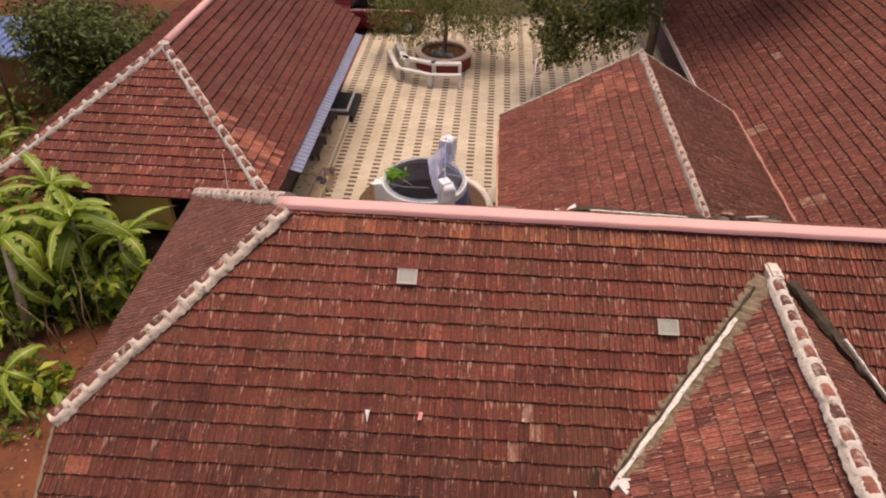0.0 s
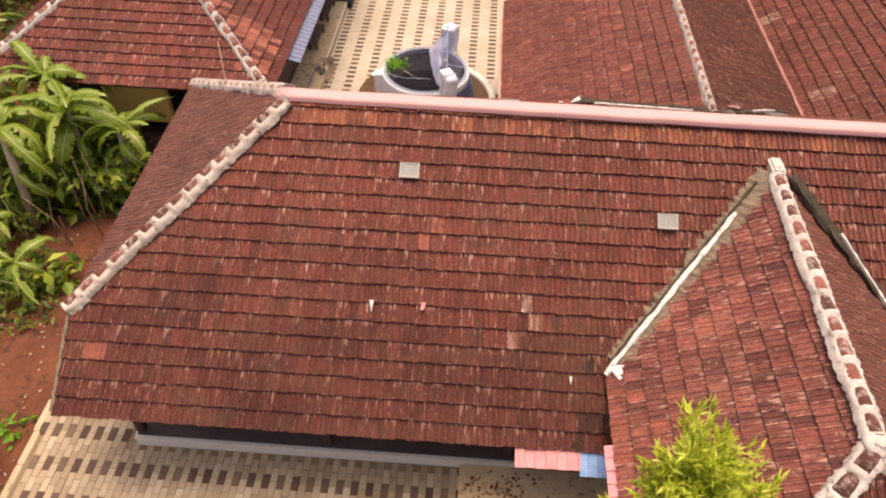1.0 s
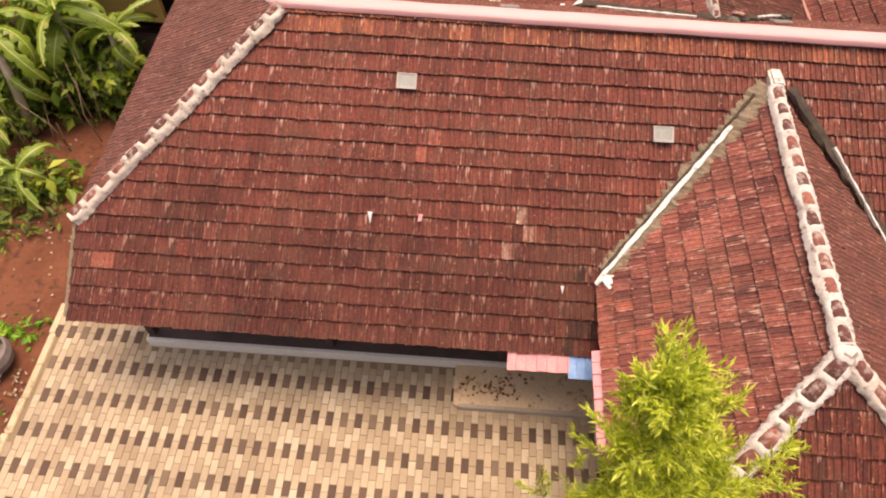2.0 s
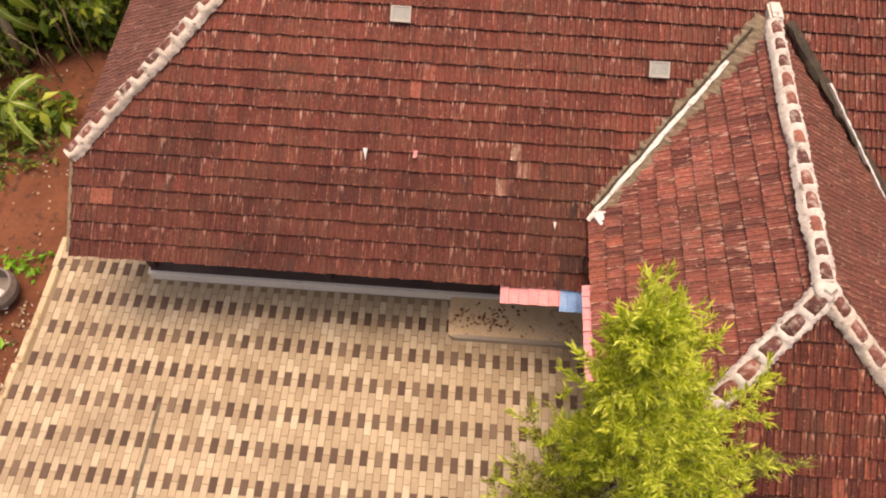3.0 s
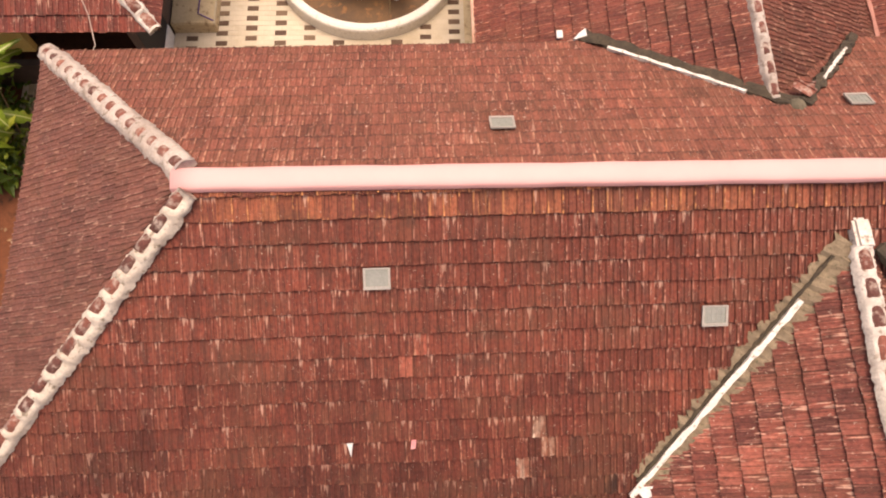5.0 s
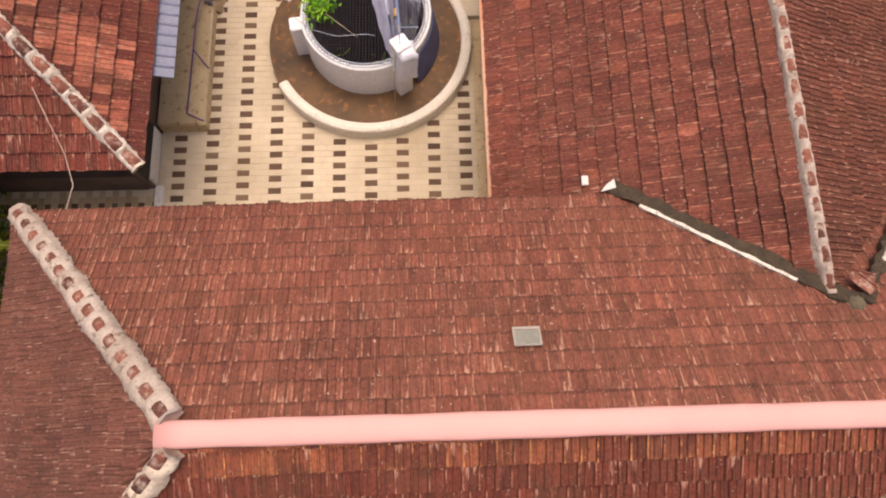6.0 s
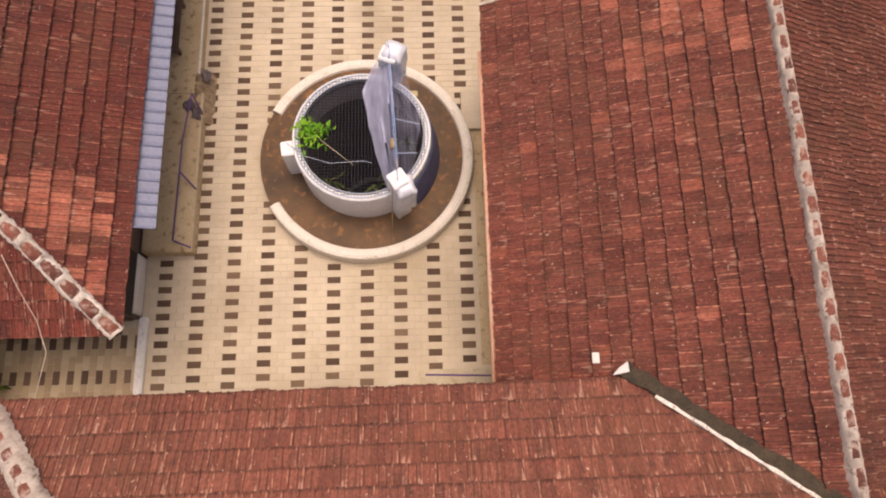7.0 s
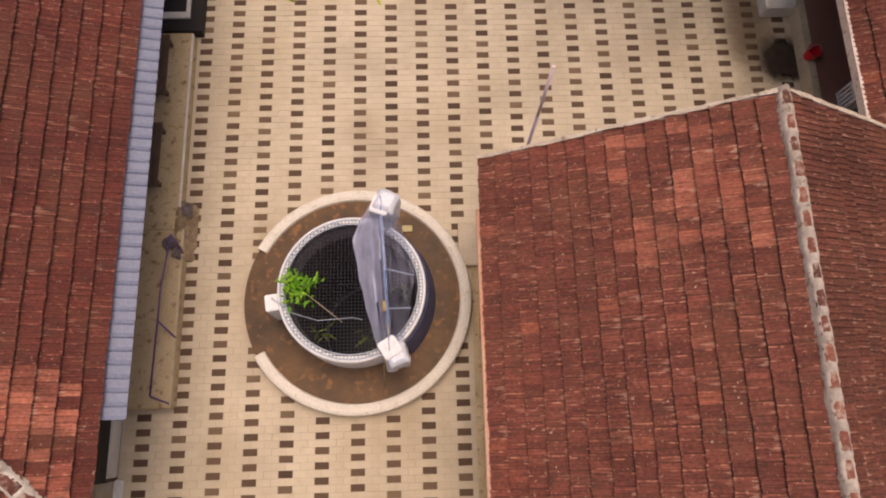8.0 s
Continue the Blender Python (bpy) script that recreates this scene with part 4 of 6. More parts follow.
for i in range(6):
    eave_piece(house, 3.28 + i * 0.13, FE - 0.25 + (0.005 if i % 2 else 0), FZ - 0.11 + 0.003 * i, 0.13, 0.34, PINK_T, 0, 22)
for i in range(4):
    eave_piece(house, 4.06 + i * 0.115, FE - 0.30, FZ - 0.13, 0.115, 0.38, BLUE_T, 0, 22)
for i in range(8):
    eave_piece(house, WXL - 0.17, -3.90 - i * 0.155, WEZ - 0.075 + (0.004 if i % 2 else 0), 0.155, 0.30, PINK_T, -90, 20)
for i in range(14):
    eave_piece(house, WXL + 0.64 + i * 0.14, WFY - 0.04 + (0.004 if i % 2 else 0), WEZ - 0.01, 0.14, 0.3, RED_T, 0, 25)

# ---- courtyard house (to the east of the court) ----
court = tagged(empty("courtyard_house", 3.54, 12.0, 0), "gabled courtyard house under brown-red clay roof tiles", "house")
CRZ, CEX, CEZ = 3.80, -3.12, 2.02
cl = math.hypot(CEX, CRZ - CEZ)
slope(court, (CEX, 3.56, CEZ), (0, -1, 0), (-CEX, 0, CRZ - CEZ), [(0, 0), (5.42, 0), (5.42, 1.6), (6.9, cl), (0, cl)], T_EAST,
      "court-side slope of brown-red clay tiles", 300, (2.6, 1.6),
      lambda c, rr: T_BLOOM if ((-1.75 < c.x < -0.15 and 1.9 < c.y < 3.45 and rr.random() < 0.5 + 1.1 * noise.noise(Vector((c.x * 1.3, c.y * 1.3, 4.0)))) or rr.random() < 0.004) else None, None, gauge=0.2375, start=0.01, ribs=0.6, thick=1.2)
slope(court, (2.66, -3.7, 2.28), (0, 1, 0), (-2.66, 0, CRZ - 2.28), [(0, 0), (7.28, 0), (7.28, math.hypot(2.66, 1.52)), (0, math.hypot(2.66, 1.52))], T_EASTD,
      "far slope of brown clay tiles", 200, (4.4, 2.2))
hip(court, (0, -3.1, CRZ), (0, 3.6, CRZ), MORTAR_G, "ridge", "ridge of half-round tiles in grey mortar", 0.27, 0.15, 0.052, 21, 0.10)
strip(court, "verge", (CEX, 3.58, CEZ + 0.0), (0, 3.58, CRZ + 0.0), 0.05, 0.05, MORTAR, "pale mortar verge on the gable", 0.0, 0.012, 22)
strip(court, "verge", (2.66, 3.58, 2.28), (0, 3.58, CRZ), 0.05, 0.05, MORTAR, "pale mortar verge on the gable", 0.0, 0.012, 23)
boxed("wall", (-2.75, -2.6, -2.2, 3.2, -0.1, 2.2), WALLMAT, court, "plastered court wall")
bm = bmesh.new()
g = [bm.verts.new(p) for p in ((-2.75, 3.2, -0.1), (2.4, 3.2, -0.1), (2.4, 3.2, 2.3), (0, 3.2, 3.65), (-2.75, 3.2, 2.15))]
bm.faces.new(g[::-1])
e2 = bmesh.ops.extrude_face_region(bm, geom=list(bm.faces))
for v in [q for q in e2["geom"] if isinstance(q, bmesh.types.BMVert)]:
    v.co.y -= 0.15
bmesh.ops.recalc_face_normals(bm, faces=bm.faces)
part("gable_wall", bm, WALLMAT, court, "plastered gable wall")
ORANGE = blotchy("orange_pink_paint", (0.80, 0.36, 0.20), (0.84, 0.56, 0.42), 2, 40, 0.6)
tubed("eave_pipe", [(CEX - 0.035, -1.9, CEZ - 0.07), (CEX - 0.03, 0.5, CEZ - 0.06), (CEX - 0.03, 2.9, CEZ - 0.06)], 0.036, ORANGE, court, "orange-painted pipe along the eave")
boxed("fascia", (CEX + 0.0, CEX + 0.03, -1.9, 3.5, CEZ - 0.14, CEZ - 0.03), CREAM, court, "cream fascia board")
# valley between the rear slope and the courtyard house
A1, B1 = Vector((1.72 - 3.54, 10.42 - 12, 2.80)), Vector((3.74 - 3.54, 8.76 - 12, 3.87))
strip(court, "valley", A1, B1, 0.17, 0.04, DAMP, "dark damp gutter in the valley", 0.05, 0.03, 24, -0.02)
strip(court, "gutter_lip", A1.lerp(B1, 0.16), B1.lerp(A1, 0.2), 0.042, 0.03, LIP, "worn white-painted lip of the valley gutter", 0.08, 0.008, 25, 0.065)
strip(court, "valley", B1 + Vector((0.04, 0.03, 0)), Vector((5.25 - 3.54, 10.32 - 12, 2.90)), 0.13, 0.04, DAMP, "dark damp gutter in the valley", 0.05, 0.03, 26)
B2, C2 = B1 + Vector((0.04, 0.03, 0)), Vector((5.25 - 3.54, 10.32 - 12, 2.90))
strip(court, "gutter_lip", B2.lerp(C2, 0.3), B2.lerp(C2, 0.75), 0.035, 0.03, LIP, "worn white-painted lip of the valley gutter", 0.08, 0.012, 27, 0.0)
knob(court, tuple(B1 + Vector((-0.02, 0.02, 0.05))), 0.09, MOSSY, "cap", "lump of dark mortar where the valleys meet")
for k in range(2):
    eave_piece(court, B1.x + 0.10 + 0.09 * k, B1.y + 0.10 + 0.10 * k, B1.z + 0.10 - 0.06 * k, 0.12, 0.22, HIPTILE, 35 + 30 * k, -20, "loose_tile")
bm = bmesh.new()
for a in ((0.0, 0.0, 0.0), (-0.17, -0.03, -0.055), (-0.10, 0.05, -0.03), (-0.01, 0.11, 0.0)):
    bm.verts.new(A1 + Vector((0.04, -0.02, 0.13)) + Vector(a))
bm.verts.ensure_lookup_table()
bm.faces.new(bm.verts)
ext = bmesh.ops.extrude_face_region(bm, geom=list(bm.faces))
for v in [q for q in ext["geom"] if isinstance(q, bmesh.types.BMVert)]:
    v.co.z -= 0.03
bmesh.ops.recalc_face_normals(bm, faces=bm.faces)
part("gutter_spout", bm, WHITE, court, "white spout at the valley's foot")
boxed("patch", (1.42 - 3.54, 1.50 - 3.54, 10.52 - 12, 10.64 - 12, 2.67, 2.71), WHITE, court, "small white patch on the tiles", 0.005)

OXIDE = blotchy("red_oxide_floor", (0.33, 0.165, 0.125), (0.26, 0.125, 0.095), 2, 40, 0.6)
FADED = blotchy("faded_pink_edge", (0.46, 0.22, 0.17), (0.36, 0.16, 0.12), 4, 40, 0.8)
# ---- east house ----
east = tagged(empty("east_house", 12.0, 16.0, 0), "large house under brown-red clay roof tiles beyond the court", "house")
EEX, EEZ, ERZ = 5.60 - 12.0, 2.18, 6.1
el = math.hypot(EEX, ERZ - EEZ)
slope(east, (EEX, 14.0, EEZ), (0, -1, 0), (-EEX, 0, ERZ - EEZ), [(0, 0), (20.0, 0), (20.0, el), (0, el)], T_EAST, "court-side slope of brown-red clay tiles", 300, (14.0, 2.6), ONES([(6.2 - 12, -1.6, 0.12, 0.14, T_PALE), (6.4 - 12, -4.6, 0.12, 0.14, T_PALE), (7.3 - 12, 1.2, 0.12, 0.14, T_PALE)]))
slope(east, (-EEX, -6.0, EEZ), (0, 1, 0), (EEX, 0, ERZ - EEZ), [(0, 0), (20.0, 0), (20.0, el), (0, el)], T_EAST, "far slope of clay tiles", 0, (0, 0), tw=0.286)
hip(east, (0, -6.0, ERZ), (0, 14.0, ERZ), MORTAR, "ridge", "ridge of half-round tiles in grey mortar", 0.31, 0.25, 0.075, 31)
boxed("wall", (EEX + 1.9, EEX + 2.05, -5.0, 13.5, -0.1, 3.3), SHADE, east, "verandah wall, shade put in its dark colour")
boxed("fascia", (EEX - 0.06, EEX + 0.0, -0.3, 14.0, EEZ - 0.12, EEZ + 0.03), blotchy("faded_pinkish_board", (0.80, 0.70, 0.64), (0.68, 0.55, 0.49), 4, 40, 0.8, 0.0, (0.42, 0.30, 0.24)), east, "faded pinkish eave board, stained")
strip(east, "valley", (5.95 - 12, -6.0, 2.42), (5.95 - 12, -0.45, 2.42), 0.06, 0.03, FADED, "faded pink gutter edge in the valley", 0.05, 0.012, 32)
boxed("verandah_floor", (6.225 - 12, EEX + 1.9, -0.3, 13.5, -0.1, 0.30), OXIDE, east, "red oxide verandah floor")
boxed("verandah_edge", (6.09 - 12, 6.225 - 12, -0.3, 13.5, -0.1, 0.31), CREAM, east, "cream edge of the verandah floor", 0.01)

# ---- west house ----
west = tagged(empty("west_house", -7.1, 16.0, 0), "hipped house under red clay roof tiles beside the court", "house")
WE, WZ, WR, WS, WA, WN = 3.0, 2.18, 4.0, -4.95, -1.75, 5.45
wel = math.hypot(WE, WR - WZ)
wsl = math.hypot(WA - WS, WR - WZ)
slope(west, (WE, WS, WZ), (0, 1, 0), (-WE, 0, WR - WZ), [(0, 0), (WN - WS, 0), (WN - WS, wel), (WA - WS, wel)], T_WESTC, "court-side slope of red clay tiles", 300, (2.6, 1.4),
      lambda c, rr: T_BLOOM if (1.3 < c.x < 2.8 and -4.5 < c.y < -3.0 and rr.random() < 0.5 + noise.noise(c * 1.7)) else None, gauge=0.231, start=-0.02, ribs=0.45, thick=1.6)
slope(west, (-WE, WS, WZ), (1, 0, 0), (0, WA - WS, WR - WZ), [(0, 0), (2 * WE, 0), (WE, wsl)], T_WEST, "hipped end slope of red clay tiles", 200, (4.2, 1.0))
slope(west, (-WE, WN, WZ), (0, -1, 0), (WE, 0, WR - WZ), [(0, 0), (WN - WS, 0), (WN - WA, wel), (0, wel)], T_WEST, "far slope of red clay tiles", 0, (0, 0))
hip(west, (WE, WS, WZ + 0.02), (0, WA, WR + 0.02), MORTAR_W, "hip", "hip of half-round tiles in white mortar", 0.30, 0.21, 0.075, 41, 0.07)
hip(west, (-WE, WS, WZ + 0.02), (0, WA, WR + 0.02), MORTAR_W, "hip", "hip of half-round tiles in white mortar", 0.30, 0.21, 0.075, 42, 0.08)
knob(west, (0, WA, WR + 0.04), 0.12, MORTAR_W, "cap", "lump of white mortar where the hips meet")
bm = bmesh.new()
tube(bm, [(0, WA + 0.12, WR + 0.03), (0, WN, WR + 0.03)], 0.095, 12)
part("ridge_cap", bm, PINK, west, "pink-painted ridge capping")
boxed("wall", (2.20, 2.34, -4.4, 5.3, -0.1, 2.36), SHADE, west, "verandah wall, shade put in its dark colour")
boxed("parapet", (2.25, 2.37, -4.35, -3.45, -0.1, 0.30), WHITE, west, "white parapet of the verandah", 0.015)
# black panel: the open verandah's shade painted as a sheet
boxed("shade_panel", (2.341, 2.352, -4.4, -3.45, 0.30, 2.3), DARK, west, "black panel standing for the dark opening above the parapet")
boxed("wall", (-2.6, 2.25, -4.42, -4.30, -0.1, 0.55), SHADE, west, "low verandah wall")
boxed("wall", (-0.72, 0.62, -4.43, -4.31, 0.95, 2.3), YELLOW, west, "yellow-washed wall panel")
boxed("wall", (-2.6, 2.3, -3.3, -3.15, -0.1, 2.35), DARK, west, "inner verandah wall, shade put in its black colour")
PH = 0.25
boxed("plinth", (2.37, 3.135, -3.42, -0.78, -0.1, PH), PLINTH, west, "stained cement plinth along the court", 0.02)
boxed("plinth", (2.37, 3.05, -0.78, 2.62, -0.1, PH - 0.005), PLINTH, west, "stained cement plinth along the court", 0.02)
boxed("plinth_edge", (3.112, 3.142, -3.425, -0.76, PH - 0.05, PH + 0.008), CREAM, west, "worn cream nosing of the plinth", 0.01)
boxed("plinth_edge", (3.034, 3.060, -0.42, 2.60, PH - 0.05, PH + 0.008), WHITE, west, "pale nosing of the plinth", 0.008)
# ribbed sheet under the eave
verts, faces = [], []
for i in range(0, 400):
    y = -3.62 + i * 0.02
    h = 0.022 if i % 8 == 0 else 0.014 if i % 8 == 1 else 0.0
    for x, z in ((WE - 0.04, 0.0), (WE + 0.29, -0.09)):
        verts.append((x, y, WZ - 0.02 + z + h))
for i in range(399):
    faces.append((2 * i, 2 * i + 1, 2 * i + 3, 2 * i + 2))
sh = raw("eave_sheet", verts, faces, SHEET, west, "ribbed blue-grey sheet along the eave")
sol = sh.modifiers.new("thick", "SOLIDIFY")
sol.thickness = 0.012

# ---- well ----
well = tagged(empty("well", WX, WY, 0), "round white-limewashed well with a wire net, inside a low ring wall", "well")
bm = bmesh.new()
revolve(bm, [(0.90, -3.5), (1.0, -3.5), (1.03, 0.0), (1.03, 0.98), (1.015, 1.0), (0.945, 1.0), (0.935, 0.985), (0.935, 0.90), (0.95, 0.895)], 0, 0, seg=72)
part("shaft", bm, WELLW, well, "white-limewashed well wall")
bm = bmesh.new()
revolve(bm, [(0.905, -3.4), (0.92, -3.4), (0.92, 0.89), (0.91, 0.90)], 0, 0, seg=64)
part("lining", bm, blotchy("damp_well_lining", (0.085, 0.058, 0.052), (0.13, 0.095, 0.085), 3, 30, 0.8, 0.0, (0.045, 0.038, 0.028)), well, "damp brown lining of the shaft")
bm = bmesh.new()
revolve(bm, [(0.90, 0.42), (0.902, 0.42), (0.902, 0.88), (0.90, 0.885)], 0, 0, seg=64)
part("lining_band", bm, blotchy("mauve_stained_plaster", (0.46, 0.40, 0.40), (0.34, 0.28, 0.28), 4, 30, 0.85, 0.0, (0.22, 0.17, 0.15)), well, "stained mauve plaster below the rim")
bm = bmesh.new()
bmesh.ops.create_circle(bm, cap_ends=True, segments=48, radius=0.89, matrix=Matrix.Translation((0, 0, -3.2)))
part("water", bm, Nodes("well_water", 0.25, spec=0.08).done((0.01, 0.012, 0.012)), well, "dark water deep in the shaft")
bm = bmesh.new()
revolve(bm, [(1.02, -0.08), (1.66, -0.08), (1.68, 0.0), (1.67, 0.22), (1.02, 0.24)], 0, 0, seg=72)
part("washing_floor", bm, WETFLOOR, well, "wet brown floor round the well")
bm = bmesh.new()
revolve(bm, [(1.535, 0.0), (1.71, -0.05), (1.71, 0.225), (1.695, 0.26), (1.65, 0.278), (1.595, 0.278), (1.55, 0.26), (1.535, 0.225)], 0, 0, 209.5, 512.0, seg=90)
part("ring_wall", bm, blotchy("off_white_ring", (0.80, 0.75, 0.67), (0.72, 0.67, 0.59), 3, 40, 0.85, 0.0, (0.58, 0.52, 0.42)), well, "low off-white ring wall with a gap")
WRAP = blotchy("white_plastic_bag", (0.76, 0.79, 0.86), (0.66, 0.70, 0.80), 8, 30, 0.35)
NETM = Nodes("net_wire", 0.7, spec=0.2).done((0.052, 0.050, 0.062))
verts, faces = [], []


def wire(p, q, w=0.0045):
    p, q = Vector(p), Vector(q)
    d = (q - p).normalized()
    s = d.cross(Vector((0, 0, 1))).normalized() * w
    b = len(verts)
    for o in (s, Vector((0, 0, w)), -s, Vector((0, 0, -w))):
        verts.append(tuple(p + o))
        verts.append(tuple(q + o))
    for k in range(4):
        n2 = (k + 1) % 4
        faces.append((b + 2 * k, b + 2 * k + 1, b + 2 * n2 + 1, b + 2 * n2))


for k in range(-20, 21):
    i = k * 0.0488
    h = math.sqrt(0.985 ** 2 - i * i)
    wire((i, -h, 1.008), (i, h, 1.008), 0.0036)
    wire((-h, i, 1.012), (h, i, 1.012), 0.0036)
raw("net", verts, faces, NETM, well, "dark wire net over the shaft and its rim")
STEEL = blotchy("blue_grey_steel", (0.34, 0.40, 0.50), (0.42, 0.48, 0.56), 6, 40, 0.5)
bm = bmesh.new()
revolve(bm, [(0.975, 0.998), (0.995, 0.998), (0.995, 1.018), (0.975, 1.018)], 0, 0, seg=64)
revolve(bm, [(0.915, 0.985), (0.93, 0.985), (0.93, 1.016), (0.915, 1.016)], 0, 0, seg=64)
for x0, y0, x1, y1 in ((0.30, 0.30, 0.86, 0.16), (0.30, -0.30, 0.82, -0.30), (0.35, -0.55, 0.28, 0.75)):
    tube(bm, [(x0, y0, 1.02), (x1, y1, 1.02)], 0.012, 6)
part("cover_frame", bm, STEEL, well, "grey steel frame of the net")


def pillar(x, y, w, h, rz, label):
    bm = bmesh.new()
    box(bm, -w / 2, w / 2, -w / 2, w / 2, -0.02, h, 0.015)
    ob = part("pillar", bm, WELLW, well, label)
    ob.matrix_local = pose(x, y, 0, 0, 0, rz)
    return ob


pillar(0.55, -0.90, 0.25, 1.56, 32, "white square pillar of the windlass")
pillar(0.43, 1.02, 0.25, 1.56, -20, "white square pillar of the windlass")
pillar(-1.08, -0.17, 0.23, 0.97, 8, "short white pillar at the rim")
tubed("windlass_bar", [(0.55, -0.90, 1.50), (0.43, 1.02, 1.50)], 0.02, blotchy("blue_pipe", (0.20, 0.30, 0.52), (0.28, 0.38, 0.60), 5, 30, 0.5), well, "blue pipe between the pillars", 10)
tubed("pulley", [(0.49, -0.42, 1.46), (0.49, -0.28, 1.46)], 0.045, blotchy("straw_rope", (0.50, 0.36, 0.17), (0.40, 0.28, 0.13), 8, 60, 0.9), well, "wooden pulley wound with rope", 12)
tubed("rope", [(0.50, -0.42, 1.47), (0.54, -0.72, 1.54), (0.47, -1.0, 1.40), (0.44, -1.12, 0.9), (0.41, -1.35, 0.04)], 0.008, blotchy("rope_fibre", (0.52, 0.40, 0.22), (0.42, 0.32, 0.17), 8, 60, 0.95), well, "thin rope hanging to the floor", 6)

# plastic tied over the pillars
for k, (px, py, w0, h0, tl, ln) in enumerate(((0.55, -0.90, 0.16, 0.86, 4, 0.66), (0.43, 1.02, 0.165, 0.98, -3, 0.62))):
    bm = bmesh.new()
    n, rows_ = 28, 14
    rings = []
    for i in range(rows_ + 1):
        t = i / rows_
        ring = []
        for q in range(n):
            a = 2 * math.pi * q / n
            sq = 1.0 / max(abs(math.cos(a)), abs(math.sin(a))) ** 0.95
            fold = 0.010 * math.sin(a * 5 + t * 6 + k) + 0.007 * math.sin(a * 9 - t * 11) + 0.02 * noise.noise(Vector((math.cos(a) * 2, math.sin(a) * 2, t * 5 + k * 9)))
            rad = (w0 * sq * (1.06 - 0.16 * t) + fold) * (1 if i < rows_ else 0.55)
            ring.append(bm.verts.new((rad * math.cos(a), rad * math.sin(a), h0 + ln * t + 0.03 * math.sin(a * 3 + k) * (1 - t))))
        rings.append(ring)
    for r0, r1 in zip(rings, rings[1:]):
        for q in range(n):
            bm.faces.new((r0[q], r0[(q + 1) % n], r1[(q + 1) % n], r1[q])).smooth = True
    bm.faces.new(rings[-1])
    wrap = part("pillar_wrap", bm, WRAP, well, "crumpled white plastic tied over the pillar")
    wrap.matrix_local = pose(px, py, 0, tl, 2, 20 - 40 * k)

tagged(boxed("soap_packet", (WX + 0.68, WX + 0.84, WY + 1.02, WY + 1.12, 0.235, 0.262), blotchy("faded_yellow_paper", (0.52, 0.44, 0.20), (0.60, 0.52, 0.30), 12, 40, 0.7), None, "small faded yellow packet on the wet floor", 0.008), "", "packet")
# navy tarpaulin tied round the far side of the well
bm = bmesh.new()
revolve(bm, [(1.16, 0.25), (1.172, 0.25), (1.062, 0.86), (1.044, 0.87)], 0, 0, -46.0, 70.0, seg=30)
tp = part("tarpaulin", bm, blotchy("navy_tarpaulin", (0.045, 0.058, 0.14), (0.085, 0.105, 0.23), 5, 30, 0.45), None, "navy blue tarpaulin wrapped round the well wall")
tp.matrix_world = pose(WX, WY, 0)
tagged(tp, "", "tarpaulin")
# the clear plastic sheet over the bar
PLASTIC = bpy.data.materials.new("clear_plastic_film")
PLASTIC.use_nodes = True
pt = PLASTIC.node_tree
pb = pt.nodes["Principled BSDF"]
pb.inputs["Base Color"].default_value = (0.62, 0.64, 0.86, 1)
pb.inputs["Roughness"].default_value = 0.22
ptr = pt.nodes.new("ShaderNodeBsdfTransparent")
ptr.inputs["Color"].default_value = (0.90, 0.93, 1.0, 1)
pmx = pt.nodes.new("ShaderNodeMixShader")
pnz = pt.nodes.new("ShaderNodeTexNoise")
pnz.inputs["Scale"].default_value = 7.0
puv = pt.nodes.new("ShaderNodeUVMap")
psp = pt.nodes.new("ShaderNodeSeparateXYZ")
prm = pt.nodes.new("ShaderNodeMapRange")      # doubled film on one side, a single layer on the other
prm.inputs["From Min"].default_value, prm.inputs["From Max"].default_value = 0.40, 0.62
prm.inputs["To Min"].default_value, prm.inputs["To Max"].default_value = 0.50, 0.84
pad = pt.nodes.new("ShaderNodeMath")
pad.operation = "MULTIPLY_ADD"
pad.inputs[1].default_value, pad.inputs[2].default_value = 0.5, -0.25
psm = pt.nodes.new("ShaderNodeMath")
pt.links.new(puv.outputs["UV"], psp.inputs[0])
pt.links.new(pnz.outputs["Fac"], pad.inputs[0])
pt.links.new(psp.outputs[0], prm.inputs["Value"])
pt.links.new(prm.outputs["Result"], psm.inputs[0])
pt.links.new(pad.outputs[0], psm.inputs[1])
pt.links.new(psm.outputs[0], pmx.inputs["Fac"])
pt.links.new(pb.outputs[0], pmx.inputs[1])
pt.links.new(ptr.outputs[0], pmx.inputs[2])
pt.links.new(pmx.outputs[0], pt.nodes["Material Output"].inputs["Surface"])
verts, faces, uvs = [], [], []
NS, NC = 44, 30
for i in range(NS + 1):
    s = i / NS
    y = 1.14 - 2.08 * s
    bar = 0.43 + 0.12 * s
    x_near = np.interp(s, (0, 0.12, 0.22, 0.5, 0.75, 1), (0.24, 0.08, 0.0, 0.12, 0.26, 0.42))
    x_far = np.interp(s, (0, 0.2, 0.45, 0.7, 1), (0.62, 0.74, 0.88, 0.80, 0.68))
    for j in range(NC + 1):
        c = j / NC * 2 - 1
        a = abs(c)
        fold = (0.020 * math.sin(c * 17 + s * 3) + 0.012 * math.sin(c * 29 - s * 5)) * (1.0 if c < 0 else 0.35) + 0.008 * math.sin(s * 31 + c * 4)
        x = bar + ((x_near if c < 0 else x_far) - bar) * (0.35 * a + 0.65 * a * a) + fold * 0.7
        low = 1.10 if c < 0 else 1.04
        z = 1.53 + (0.07 if s < 0.10 or s > 0.90 else 0.0) - (1.53 - low) * a ** 1.25 + fold
